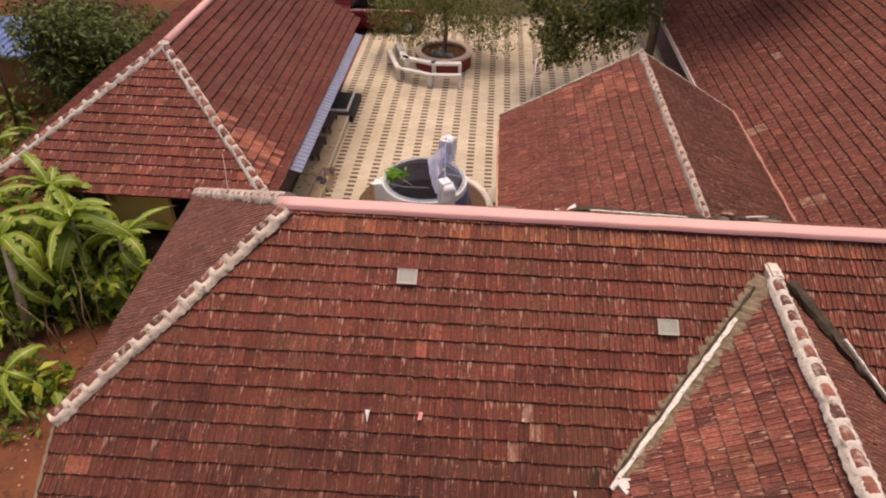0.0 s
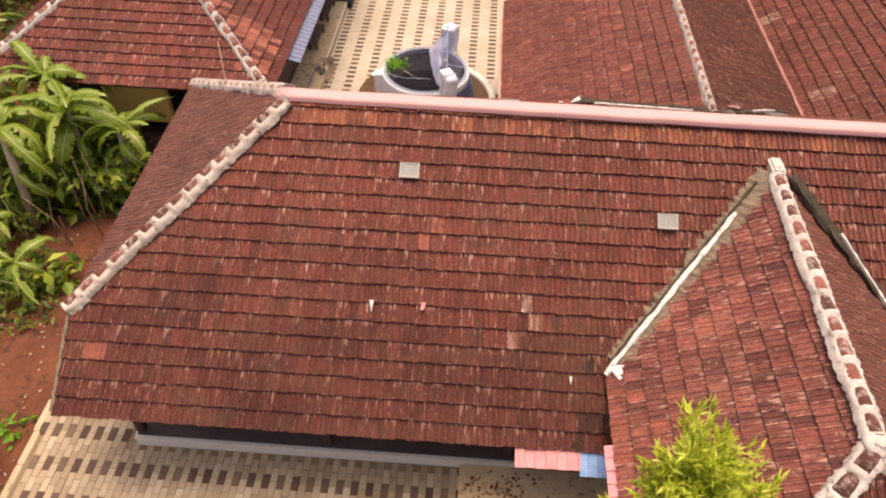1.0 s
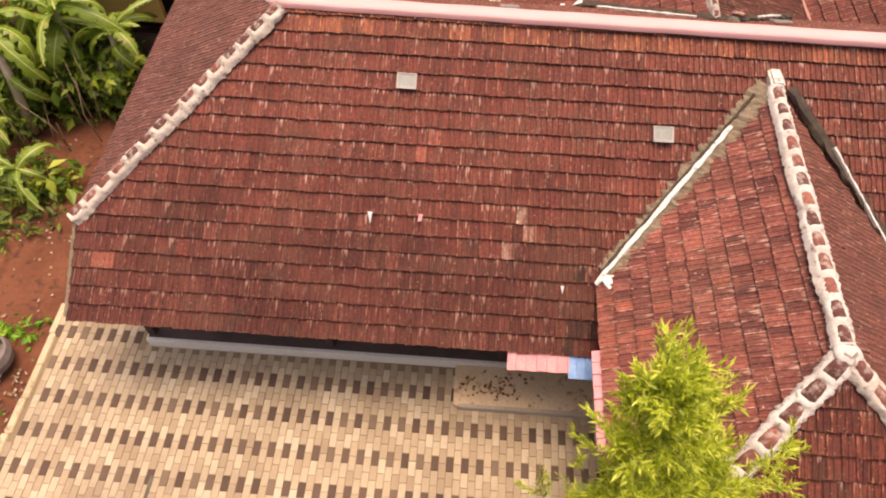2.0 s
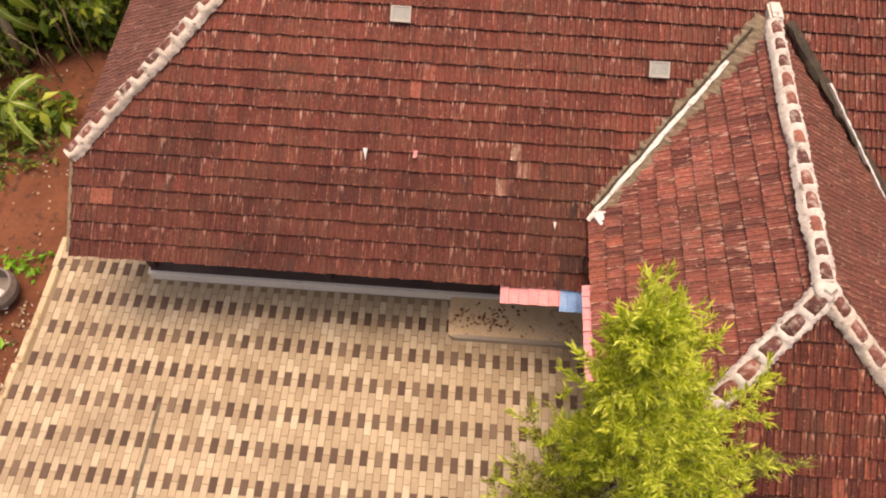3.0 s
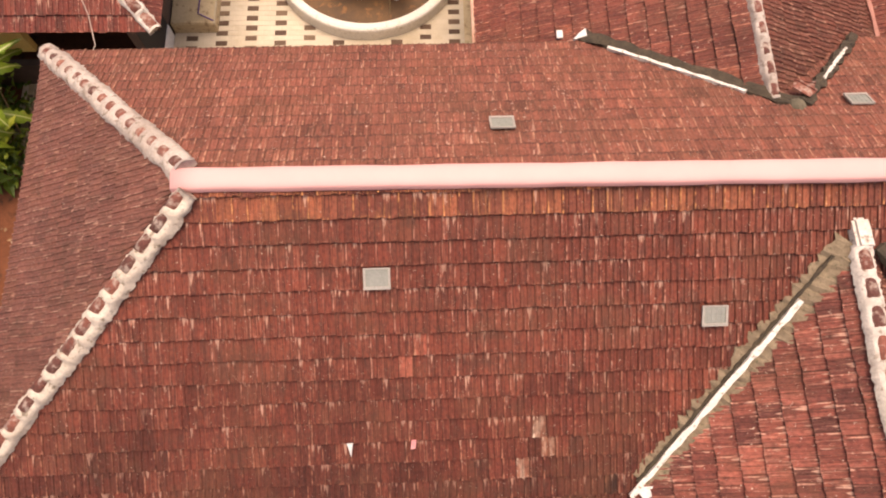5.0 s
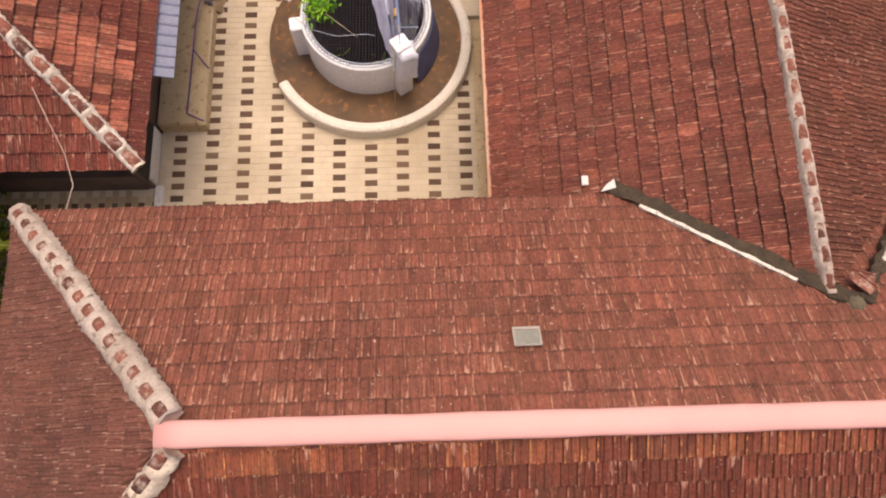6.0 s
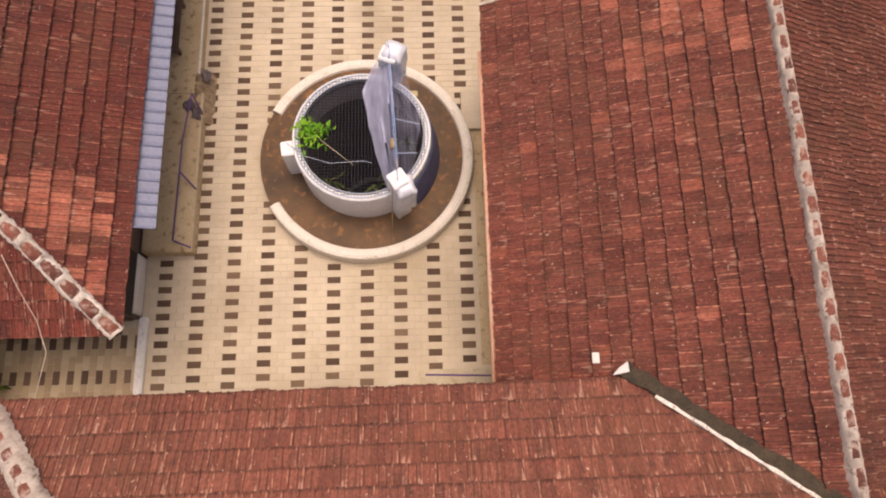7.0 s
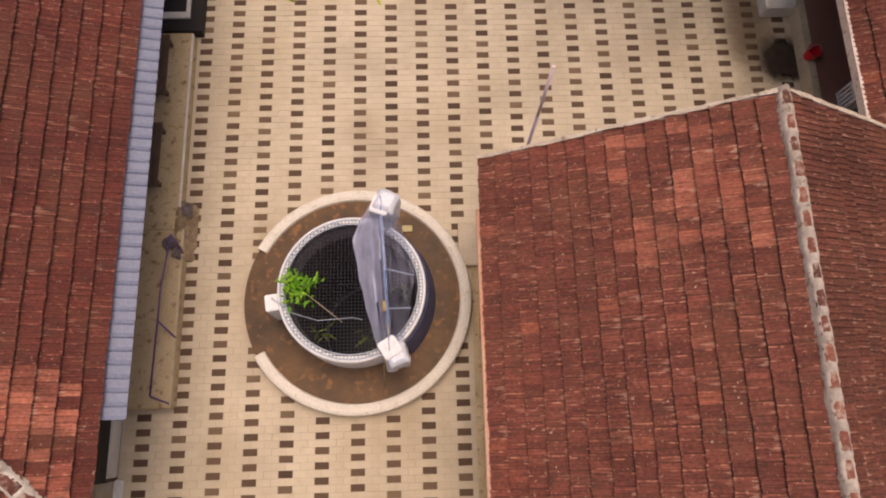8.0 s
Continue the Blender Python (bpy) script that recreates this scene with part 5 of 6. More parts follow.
        verts.append((x, y + 0.02 * math.sin(c * 7), max(z, 1.03)))
        uvs.append((j / NC, s))
for i in range(NS):
    for j in range(NC):
        a = i * (NC + 1) + j
        faces.append((a, a + 1, a + NC + 2, a + NC + 1))
plastic = raw("plastic_sheet", verts, faces, PLASTIC, None, "crumpled clear plastic sheet draped over the well's bar", "", uvs, True)
plastic.matrix_world = pose(WX, WY, 0)
tagged(plastic, "", "plastic sheet")


# ---- plants ----
def leaves(name, spots, mat, parent=None, label="", size=0.08, aspect=0.32, per=14, spread=0.12, droop=0.2, seed=1, kind=""):
    """A crown of many small folded leaves round the given spots (x, y, z)."""
    rs = np.random.RandomState(seed)
    spots = np.array(spots, dtype=float)
    n = len(spots) * per
    c = np.repeat(spots, per, axis=0) + rs.normal(0, 1, (n, 3)) * np.array((spread, spread, spread * 0.75))
    d = rs.normal(0, 1, (n, 3))
    d[:, 2] = d[:, 2] * 0.6 - droop
    d /= np.linalg.norm(d, axis=1)[:, None]
    s = np.cross(d, rs.normal(0, 1, (n, 3)) * 0.5 + np.array((0, 0, 1.0)))
    s /= np.linalg.norm(s, axis=1)[:, None] + 1e-9
    u = np.cross(s, d)
    L = (size * rs.uniform(0.6, 1.25, n))[:, None]
    W = L * aspect
    v = np.stack([c, c + d * L * 0.45 + s * W * 0.5 + u * W * 0.18, c + d * L - u * L * 0.10, c + d * L * 0.45 - s * W * 0.5 + u * W * 0.18, c + d * L * 0.5], axis=1).reshape(-1, 3)
    k = np.arange(n)[:, None] * 5
    faces = np.concatenate([k + np.array((0, 1, 4)), k + np.array((1, 2, 4)), k + np.array((2, 3, 4)), k + np.array((3, 0, 4))])
    return raw(name, v.tolist(), faces.tolist(), mat, parent, label, kind)


def limbs(trunk_pts, trunk_r, tips, parent, mat=BARK, seed=1):
    """A tapered trunk and limbs that reach the given tips."""
    rr = random.Random(seed)
    bm = bmesh.new()
    n = len(trunk_pts)
    tube(bm, trunk_pts, [trunk_r * (1 - 0.75 * i / (n - 1)) for i in range(n)], 10)
    part("trunk", bm, mat, parent)
    for tip in tips:
        tip = Vector(tip)
        k = rr.randrange(max(1, n // 2), n)
        base = Vector(trunk_pts[k - 1]).lerp(Vector(trunk_pts[k]), rr.random())
        mid = base.lerp(tip, 0.5) + Vector((rr.uniform(-0.1, 0.1), rr.uniform(-0.1, 0.1), rr.uniform(0.0, 0.15)))
        bm = bmesh.new()
        tube(bm, [base, mid, tip], [trunk_r * 0.32, trunk_r * 0.2, trunk_r * 0.07], 6)
        part("limb", bm, mat, parent)


def cloud(n, shape, seed):
    """n spots inside a shape(rr) generator."""
    rr = random.Random(seed)
    return [shape(rr) for _ in range(n)]


# the young tree before the wing
def shoots(name, stems, mat, parent, seed, per=16, size=0.115, aspect=0.24, label=""):
    """Leafy shoots: narrow leaves set alternately along each stem (base, way, length), pointing outwards and up it."""
    rs = np.random.RandomState(seed)
    base = np.repeat(np.array([p for p, w, l in stems], float), per, axis=0)
    way = np.repeat(np.array([w for p, w, l in stems], float), per, axis=0)
    way /= np.linalg.norm(way, axis=1)[:, None]
    length = np.repeat(np.array([l for p, w, l in stems], float), per)[:, None]
    n = len(base)
    f = np.tile(np.linspace(0.05, 1.0, per), len(stems))[:, None]
    turn = rs.uniform(0, 6.283, n)
    side = np.cross(way, rs.normal(0, 1, (n, 3)))
    side /= np.linalg.norm(side, axis=1)[:, None] + 1e-9
    d = way * (0.55 + 0.5 * f) + side * (0.95 - 0.6 * f) + rs.normal(0, 0.22, (n, 3))
    d /= np.linalg.norm(d, axis=1)[:, None]
    c = base + way * length * f + rs.normal(0, 0.012, (n, 3))
    w = np.cross(d, np.stack([np.cos(turn) * 0.5, np.sin(turn) * 0.5, np.ones(n)], axis=1))
    w /= np.linalg.norm(w, axis=1)[:, None] + 1e-9
    u = np.cross(w, d)
    L = size * rs.uniform(0.65, 1.3, n)[:, None]
    W = L * aspect
    v = np.stack([c, c + d * L * 0.4 + w * W * 0.5 + u * W * 0.2, c + d * L - u * L * 0.12, c + d * L * 0.4 - w * W * 0.5 + u * W * 0.2, c + d * L * 0.5], axis=1).reshape(-1, 3)
    k = np.arange(n)[:, None] * 5
    faces = np.concatenate([k + np.array((0, 1, 4)), k + np.array((1, 2, 4)), k + np.array((2, 3, 4)), k + np.array((3, 0, 4))])
    return raw(name, v.tolist(), faces.tolist(), mat, parent, label)


def young_tree(x, y, z):
    """A slender leaning tree: whorls of rising branches, long below and short near the tip, each set with leafy shoots."""
    tree = tagged(empty("young_tree", x, y, z), "young tree with bright yellow-green leaves before the wing", "tree")
    rr = random.Random(17)
    trunk = [Vector(p) for p in ((0, 0, -0.05), (0.03, 0.08, 1.2), (-0.12, 0.26, 2.6), (-0.38, 0.55, 4.0), (-0.66, 0.86, 5.5))]
    bm = bmesh.new()
    tube(bm, trunk, [0.085, 0.075, 0.055, 0.035, 0.012], 10)
    part("trunk", bm, BARK, tree)
    bright, dull = [], []
    for i in range(112):
        h = 0.16 + 0.82 * (i / 111) ** 1.1
        f = h * 4
        k = min(int(f), 3)
        root = trunk[k].lerp(trunk[k + 1], f - k)
        a = i * 2.399 + rr.uniform(-0.5, 0.5)
        reach = (0.10 + 1.95 * (1 - h) ** 0.95) * rr.uniform(0.6, 1.15) * (1 + 0.18 * math.sin(a * 2 + 0.6))
        rise = rr.uniform(0.35, 0.75) + 0.5 * h
        out = Vector((math.cos(a), math.sin(a), rise)).normalized()
        tip = root + out * reach * 1.1
        mid = root.lerp(tip, 0.5) - Vector((0, 0, 0.05 * reach))
        bm = bmesh.new()
        tube(bm, [root, mid, tip], [0.018 * (1.3 - h), 0.011 * (1.3 - h), 0.004], 5)
        part("branch", bm, BARK, tree)
        count = int(5 + (24 if h < 0.5 else 16) * reach)
        for q in range(count):
            t = rr.uniform(0.25, 1.0)
            p = root.lerp(mid, t * 2) if t < 0.5 else mid.lerp(tip, t * 2 - 1)
            p = p + Vector((rr.gauss(0, 0.07), rr.gauss(0, 0.07), rr.gauss(0, 0.05)))
            way = out * 0.6 + Vector((rr.gauss(0, 0.5), rr.gauss(0, 0.5), rr.uniform(0.2, 1.0)))
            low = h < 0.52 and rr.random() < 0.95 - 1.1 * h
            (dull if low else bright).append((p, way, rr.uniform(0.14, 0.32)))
    for q in range(26):
        p = trunk[-1] + Vector((rr.gauss(0, 0.10), rr.gauss(0, 0.10), rr.uniform(-0.5, 0.02)))
        bright.append((p, Vector((rr.gauss(0, 0.35), rr.gauss(0, 0.35), 1.0)), rr.uniform(0.15, 0.30)))
    shoots("crown", bright, L_TREE, tree, 6, 30, 0.078, 0.22)
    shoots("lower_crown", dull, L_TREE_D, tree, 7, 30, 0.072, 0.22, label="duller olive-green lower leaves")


young_tree(2.06, 1.12, 0.65)


# ---- yard to the west: banana plants, undergrowth, pot ----
def banana_leaf(length, width, rise, sag, rr):
    """An arching blade with a sunken midrib and torn edges; root at the origin, growing along +x."""
    n = 26
    verts, faces = [], []
    px, pz, ang = 0.0, 0.0, rise
    st = length / n
    for i in range(n + 1):
        t = i / n
        w = width * (math.sin(math.pi * min(1, 0.08 + t * 0.93)) ** 0.6) * (0.15 if i == 0 else 1) * (1 if t < 0.95 else 0.35)
        tear = rr.choice((1, 1, 0.95, 0.85, 0.6, 0.35))
        tear2 = rr.choice((1, 1, 0.95, 0.85, 0.6, 0.35))
        dz = w * rr.uniform(0.3, 0.5)
        verts += [(px, -w * tear, pz - dz * tear * 0.6 + rr.uniform(-0.01, 0.01)), (px, -w * 0.5, pz + dz * 0.35), (px, 0, pz),
                  (px, w * 0.5, pz + dz * 0.35), (px, w * tear2, pz - dz * tear2 * 0.6 + rr.uniform(-0.01, 0.01))]
        px += st * math.cos(ang)
        pz += st * math.sin(ang)
        ang -= sag / n
    for i in range(n):
        for k in range(4):
            faces.append((i * 5 + k, i * 5 + k + 1, (i + 1) * 5 + k + 1, (i + 1) * 5 + k))
    return verts, faces


def banana(x, y, z, h, count, seed, size=1.0, lean=(0, 0), tone="tall banana plant with broad torn green leaves"):
    rr = random.Random(seed)
    thing = tagged(empty("banana_plant", x, y, z), tone, "banana plant", "banana plants in the yard")
    top = Vector((lean[0], lean[1], h))
    tubed("stem", [(0, 0, -0.05), top * 0.5 + Vector((0.02, 0, 0)), top], [0.09 * size, 0.075 * size, 0.05 * size], STEM, thing, "", 9)
    a0 = rr.uniform(0, 360)
    for i in range(count + 5):
        L = rr.uniform(0.7, 1.55) * size
        v, f = banana_leaf(L, rr.uniform(0.09, 0.165) * size, radians(rr.uniform(5, 78)), radians(rr.uniform(70, 190)), rr)
        lf = raw("leaf", v, f, L_BANANA, thing, "", "", None, True)
        lf.matrix_local = Matrix.Translation(top) @ pose(0, 0, 0, 0, 0, a0 + i * 137.5 + rr.uniform(-40, 40)) @ pose(0.02, 0, 0, rr.uniform(-40, 40), 0, 0)
    for i in range(6 if h > 1.2 else 0):      # older leaves hanging down the stem
        v, f = banana_leaf(rr.uniform(0.7, 1.2) * size, rr.uniform(0.10, 0.18) * size, radians(rr.uniform(-10, 35)), radians(rr.uniform(110, 170)), rr)
        lf = raw("leaf", v, f, L_BANANA, thing, "", "", None, True)
        lf.matrix_local = Matrix.Translation(top * rr.uniform(0.55, 0.95)) @ pose(0, 0, 0, 0, 0, a0 + 60 + i * 63 + rr.uniform(-25, 25)) @ pose(0.03, 0, 0, rr.uniform(-50, 50), 0, 0)


for k, (x, y, z, h, n, sz, ln) in enumerate([(-8.57, 8.98, 0.2, 2.05, 7, 1.15, (-0.08, 0.50)), (-7.9, 10.2, 0.05, 2.0, 10, 1.15, (0.05, 0.1)), (-7.2, 10.35, 0.05, 1.5, 8, 0.95, (0.15, 0.1)),
                                             (-9.4, 10.0, 0.1, 2.2, 9, 1.1, (0, 0.1)), (-8.6, 11.0, 0.0, 2.3, 8, 1.05, (0.1, 0)), (-7.85, 7.4, 0.25, 0.70, 4, 0.70, (0, 0)),
                                             (-8.65, 8.1, 0.2, 0.95, 6, 0.78, (0, 0)), (-8.4, 6.8, 0.3, 0.6, 4, 0.6, (0, 0)), (-10.9, 12.6, 0.0, 2.2, 5, 0.85, (0.1, 0.2)), (-9.6, 8.9, 0.1, 1.6, 7, 1.0, (0, 0)), (-7.5, 3.25, 0.45, 0.4, 1, 0.5, (0, 0))]):
    banana(x, y, z, h, n, 100 + k, sz, ln)


for k, (x, y, z, r, hh, n) in enumerate([(-8.0, 9.95, 0.05, 0.55, 1.3, 38), (-7.25, 9.9, 0.05, 0.45, 1.0, 30), (-8.9, 9.6, 0.1, 0.55, 1.2, 30), (-7.75, 7.55, 0.22, 0.45, 0.55, 18), (-8.75, 7.6, 0.22, 0.5, 0.7, 22), (-9.5, 9.2, 0.1, 0.5, 1.1, 30)]):
    shrub = tagged(empty("broadleaf_shrub", x, y, z), "leafy shrub with broad yellow-green leaves on red soil", "shrub", "shrubs in the yard")
    q = random.Random(300 + k)
    spots = [(q.gauss(0, 0.5) * r, q.gauss(0, 0.5) * r, 0.15 + q.random() * hh) for _ in range(n)]
    limbs([(0, 0, -0.05), (0.02, 0.01, hh * 0.5), (-0.02, 0.03, hh)], 0.025, spots[:7], shrub, BARK, 320 + k)
    leaves("foliage", spots, L_SHRUB, shrub, "", 0.30, 0.5, 6, 0.10, 0.7, 340 + k)


def bed(rr):
    """Undergrowth along the yard's edge, thinning towards the bare soil."""
    while True:
        x, y = rr.uniform(-10.5, -6.3), rr.uniform(5.0, 12.0)
        if x > -8.45 and 7.9 < y < 9.55:
            continue
        if x < -6.75 - 0.3 * math.sin(y * 2.3) - (0.75 if 6.9 < y < 9.0 else 0.2) - max(0, 6.5 - y) * 0.9:
            return (x, y, 0.15 + rr.random() ** 2 * 0.75)


ug = leaves("undergrowth", cloud(430, bed, 12), L_BUSH, None, "green undergrowth on the red soil", 0.17, 0.42, 20, 0.16, -0.1, 13, "stuff")
tagged(ug, "", "undergrowth")
rs = random.Random(91)
bm = bmesh.new()
for k in range(34):
    x, y = rs.uniform(-9.4, -7.0), rs.uniform(8.4, 10.6)
    h = rs.uniform(0.5, 1.5)
    top = Vector((x + rs.gauss(0, 0.22), y + rs.gauss(0, 0.22), 0.15 + h))
    tube(bm, [(x, y, 0.05), Vector((x, y, 0.05)).lerp(top, 0.5) + Vector((rs.gauss(0, 0.05), rs.gauss(0, 0.05), 0)), top], [0.016, 0.012, 0.006], 5)
tagged(part("dry_stalks", bm, blotchy("dry_stalk", (0.26, 0.17, 0.09), (0.40, 0.30, 0.17), 5, 40, 0.9), None, "thin dry stalks among the banana plants", "stuff"), "", "stalks")
far_bed = lambda rr: (rr.uniform(-26, -10.6), rr.uniform(11.5, 24), 0.1 + rr.random() ** 2 * 1.0)
tagged(leaves("garden_growth", cloud(700, far_bed, 14), L_BUSH, None, "rough green growth in the garden behind", 0.3, 0.5, 12, 0.35, 0.0, 15, "stuff"), "", "undergrowth")


def big_tree(name, x, y, z, h, r, crown_r, crown_h, n, mat, label, seed, leaf=0.2, droop=0.2, per=20, trunk=None, squash=0.8):
    t = tagged(empty(name, x, y, z), label, "tree")
    rr = random.Random(seed)
    hubs = [(rr.uniform(-1, 1) * crown_r * 0.7, rr.uniform(-1, 1) * crown_r * 0.7, crown_h + rr.uniform(-0.6, 0.6) * crown_r * squash, crown_r * rr.uniform(0.25, 0.5)) for _ in range(11)]

    def ball(q):
        hx, hy, hz, hr = q.choice(hubs)
        a, b, c = q.gauss(0, 0.5), q.gauss(0, 0.5), q.gauss(0, 0.45)
        return (hx + a * hr, hy + b * hr, hz + c * hr)
    limbs(trunk or [(0, 0, 0), (0.08, 0.05, h * 0.35), (-0.05, 0.1, h * 0.7), (0.1, 0.0, h)], r, [(a, b, c) for a, b, c, d in hubs], t, BARK, seed)
    leaves("crown", cloud(n, ball, seed + 1), mat, t, "", leaf, 0.4, per, leaf * 1.3, droop, seed + 2)
    return t


big_tree("shade_tree", -10.8, 18.7, 0, 2.8, 0.16, 1.9, 2.3, 520, L_DARK, "dark leafy tree beside the garden shed", 31, 0.22)
big_tree("shade_tree", -16.5, 26.0, 0, 4.0, 0.24, 3.4, 3.6, 520, L_DARK, "dark leafy tree at the back of the garden", 33, 0.26)
big_tree("shade_tree", -9.6, 27.0, 0, 3.6, 0.22, 3.0, 3.4, 480, L_DARK, "dark leafy tree behind the west house", 35, 0.24)

# garden shed with a blue roof
shed = tagged(empty("garden_shed", -15.4, 19.6, 0), "small mud-walled shed under a blue sheet roof", "shed")
SHEDBLUE = blotchy("faded_blue_sheet", (0.09, 0.15, 0.34), (0.14, 0.21, 0.42), 1.5, 20, 0.55)
MUD = blotchy("orange_mud_wall", (0.34, 0.15, 0.06), (0.26, 0.11, 0.045), 2, 20, 0.95)
boxed("wall", (-2.4, 2.2, -1.2, -1.0, -0.1, 1.7), MUD, shed, "orange mud wall")
boxed("wall", (2.0, 2.2, -1.0, 0.6, -0.1, 1.8), MUD, shed, "orange mud wall")
bm = bmesh.new()
box(bm, -2.8, 2.3, -1.5, 0.75, -0.02, 0.02, 0, pose(0, 0, 2.05, 8, 0, 0))
shed_roof = part("roof", bm, SHEDBLUE, shed, "faded blue ribbed sheet roof")
for i in range(26):
    boxed("rib", (-2.8 + i * 0.2, -2.74 + i * 0.2, -1.5, 0.75, 0.02, 0.045), SHEDBLUE, shed_roof, "", 0.0, pose(0, 0, 2.05, 8, 0, 0))
tagged(tubed("utility_pole", [(-13.6, 17.2, -0.1), (-12.4, 15.8, 2.2), (-11.2, 14.4, 4.3)], [0.06, 0.05, 0.045], BARK, None, "leaning grey wooden pole in the yard"), "", "pole")

# stone pot on the soil
pot = tagged(empty("stone_pot", -6.88, 3.97, 0.50), "round grey stone pot with whitish lime inside", "pot")
bm = bmesh.new()
revolve(bm, [(0.02, 0.0), (0.20, 0.0), (0.32, 0.14), (0.345, 0.28), (0.315, 0.40), (0.29, 0.405), (0.31, 0.28), (0.28, 0.12), (0.02, 0.06)], 0, 0, seg=32)
part("body", bm, blotchy("grey_stone", (0.19, 0.15, 0.125), (0.28, 0.235, 0.20), 6, 40, 0.9), pot, "grey stone bowl")
bm = bmesh.new()
for k in range(16):
    q = random.Random(k)
    bmesh.ops.create_icosphere(bm, subdivisions=1, radius=q.uniform(0.03, 0.06), matrix=Matrix.Translation((q.uniform(-0.17, 0.2), q.uniform(-0.22, 0.04), 0.12 + q.uniform(0, 0.07))))
part("contents", bm, WHITE, pot, "lumps of white lime")
tagged(leaves("weeds", [(-6.75, 4.35, 0.55), (-6.5, 4.6, 0.52), (-7.2, 3.4, 0.55), (-7.1, 4.5, 0.55), (-6.6, 4.55, 0.52), (-6.85, 4.62, 0.52), (-6.7, 3.2, 0.5), (-7.4, 2.6, 0.5), (-6.95, 2.5, 0.55), (-6.9, 1.9, 0.55), (-7.05, 1.4, 0.6), (-6.85, 0.9, 0.55), (-7.2, 2.1, 0.6)], L_WELL, None, "green weeds on the soil beside the paving", 0.16, 0.5, 16, 0.10, -0.4, 51, "stuff"), "", "weeds")
# litter and leaves strewn on the soil
rs = random.Random(71)
verts, faces = [], []
for k in range(560):
    x, y = (rs.uniform(-8.2, -6.2), rs.uniform(-0.5, 9.0)) if k < 260 else (-6.22 - abs(rs.gauss(0, 0.4)), rs.uniform(-0.8, 3.9))
    kz = min(max((y - 5.0) / 5.5, 0.0), 1.0)
    z = 0.55 * (1 - kz * kz * (3 - 2 * kz)) - 0.07 + 0.035
    a, L, W = rs.uniform(0, 6.3), rs.uniform(0.03, 0.09), rs.uniform(0.012, 0.03)
    ca, sa = math.cos(a), math.sin(a)
    b = len(verts)
    for p, q in ((-L / 2, 0), (0, -W), (L / 2, 0), (0, W)):
        verts.append((x + p * ca - q * sa, y + p * sa + q * ca, z + rs.uniform(0, 0.02)))
    faces.append((b, b + 1, b + 2, b + 3))
tagged(raw("leaf_litter", verts, faces, piece_material("dry_litter", [(0.10, 0.05, 0.03), (0.35, 0.22, 0.12), (0.62, 0.52, 0.42)]), None, "dry leaves and scraps strewn on red soil", "stuff"), "", "litter")

wk = boxed("yard_kerb", (-4.73, -4.60, 9.70, 11.62, -0.12, 0.09), WHITE, None, "whitish cement kerb between court and side yard", 0.015, None, "structure")
tagged(wk, "", "kerb")
# front kerb, seam in the paving
kerb = raw("kerb", [], [], PLINTH, None, "narrow stained cement kerb beside the front paving", "structure")
bm = bmesh.new()
for k in range(14):
    y = -2.4 + k * 0.53
    o = -0.05 * math.sin(y * 1.3)
    box(bm, -6.24 + o, -6.13 + o, y, y + 0.525, 0.40, 0.662, 0.012)
bm.to_mesh(kerb.data)
bm.free()
tagged(kerb, "", "kerb")
seam = tagged(boxed("drain_slit", (-3.985, -3.935, -1.0, 2.5, 0.60, 0.654), MOSSY, None, "dark open joint across the front paving", 0.0, None, "structure"), "", "joint")

# ---- north end of the court ----
planter = tagged(empty("tree_planter", -1.53, 23.4, 0), "round dark red brick planter with a white rim", "planter")
REDW = blotchy("dark_red_limewash", (0.24, 0.035, 0.03), (0.32, 0.06, 0.045), 3, 40, 0.85)
bm = bmesh.new()
revolve(bm, [(0.80, -0.02), (0.98, -0.02), (0.98, 0.42), (0.80, 0.42)], 0, 0, seg=56)
part("wall", bm, REDW, planter, "dark red planter wall")
bm = bmesh.new()
revolve(bm, [(0.79, 0.42), (1.00, 0.42), (1.00, 0.50), (0.985, 0.51), (0.80, 0.51), (0.79, 0.50)], 0, 0, seg=56)
part("rim", bm, blotchy("cream_rim", (0.74, 0.62, 0.52), (0.66, 0.50, 0.42), 3, 40, 0.85), planter, "pale planter rim")
bm = bmesh.new()
bmesh.ops.create_circle(bm, cap_ends=True, segments=40, radius=0.80, matrix=Matrix.Translation((0, 0, 0.36)))
part("soil", bm, SOIL, planter, "red soil in the planter")
for k in range(7):
    q = random.Random(k + 40)
    bm = bmesh.new()
    bmesh.ops.create_icosphere(bm, subdivisions=2, radius=1.0)
    r0 = q.uniform(0.08, 0.16)
    ox, oy = q.uniform(-0.35, 0.35), q.uniform(-0.3, 0.35)
    for v in bm.verts:
        v.co = v.co * r0 * (1 + 0.3 * noise.noise(v.co * 1.7 + Vector((k, 0, 0)))) + Vector((ox, oy, 0.40))
    part("stone", bm, blotchy("grey_rock", (0.25, 0.24, 0.25), (0.36, 0.35, 0.36), 8, 40, 0.9), planter, "grey stone")
big_tree("court_tree", -1.53, 23.5, 0.36, 2.6, 0.09, 1.7, 2.5, 110, L_OLIVE, "thin olive-green tree growing from the planter", 61, 0.14, 0.9, 20, squash=0.55)
# its crown is out of view, enlarged to shade the court's corner
big_tree("mango_tree", 5.3, 22.4, 0, 8.0, 0.17, 3.7, 7.4, 1000, L_DARK, "tall tree with a bare grey trunk beside the court", 63, 0.24, 0.5)


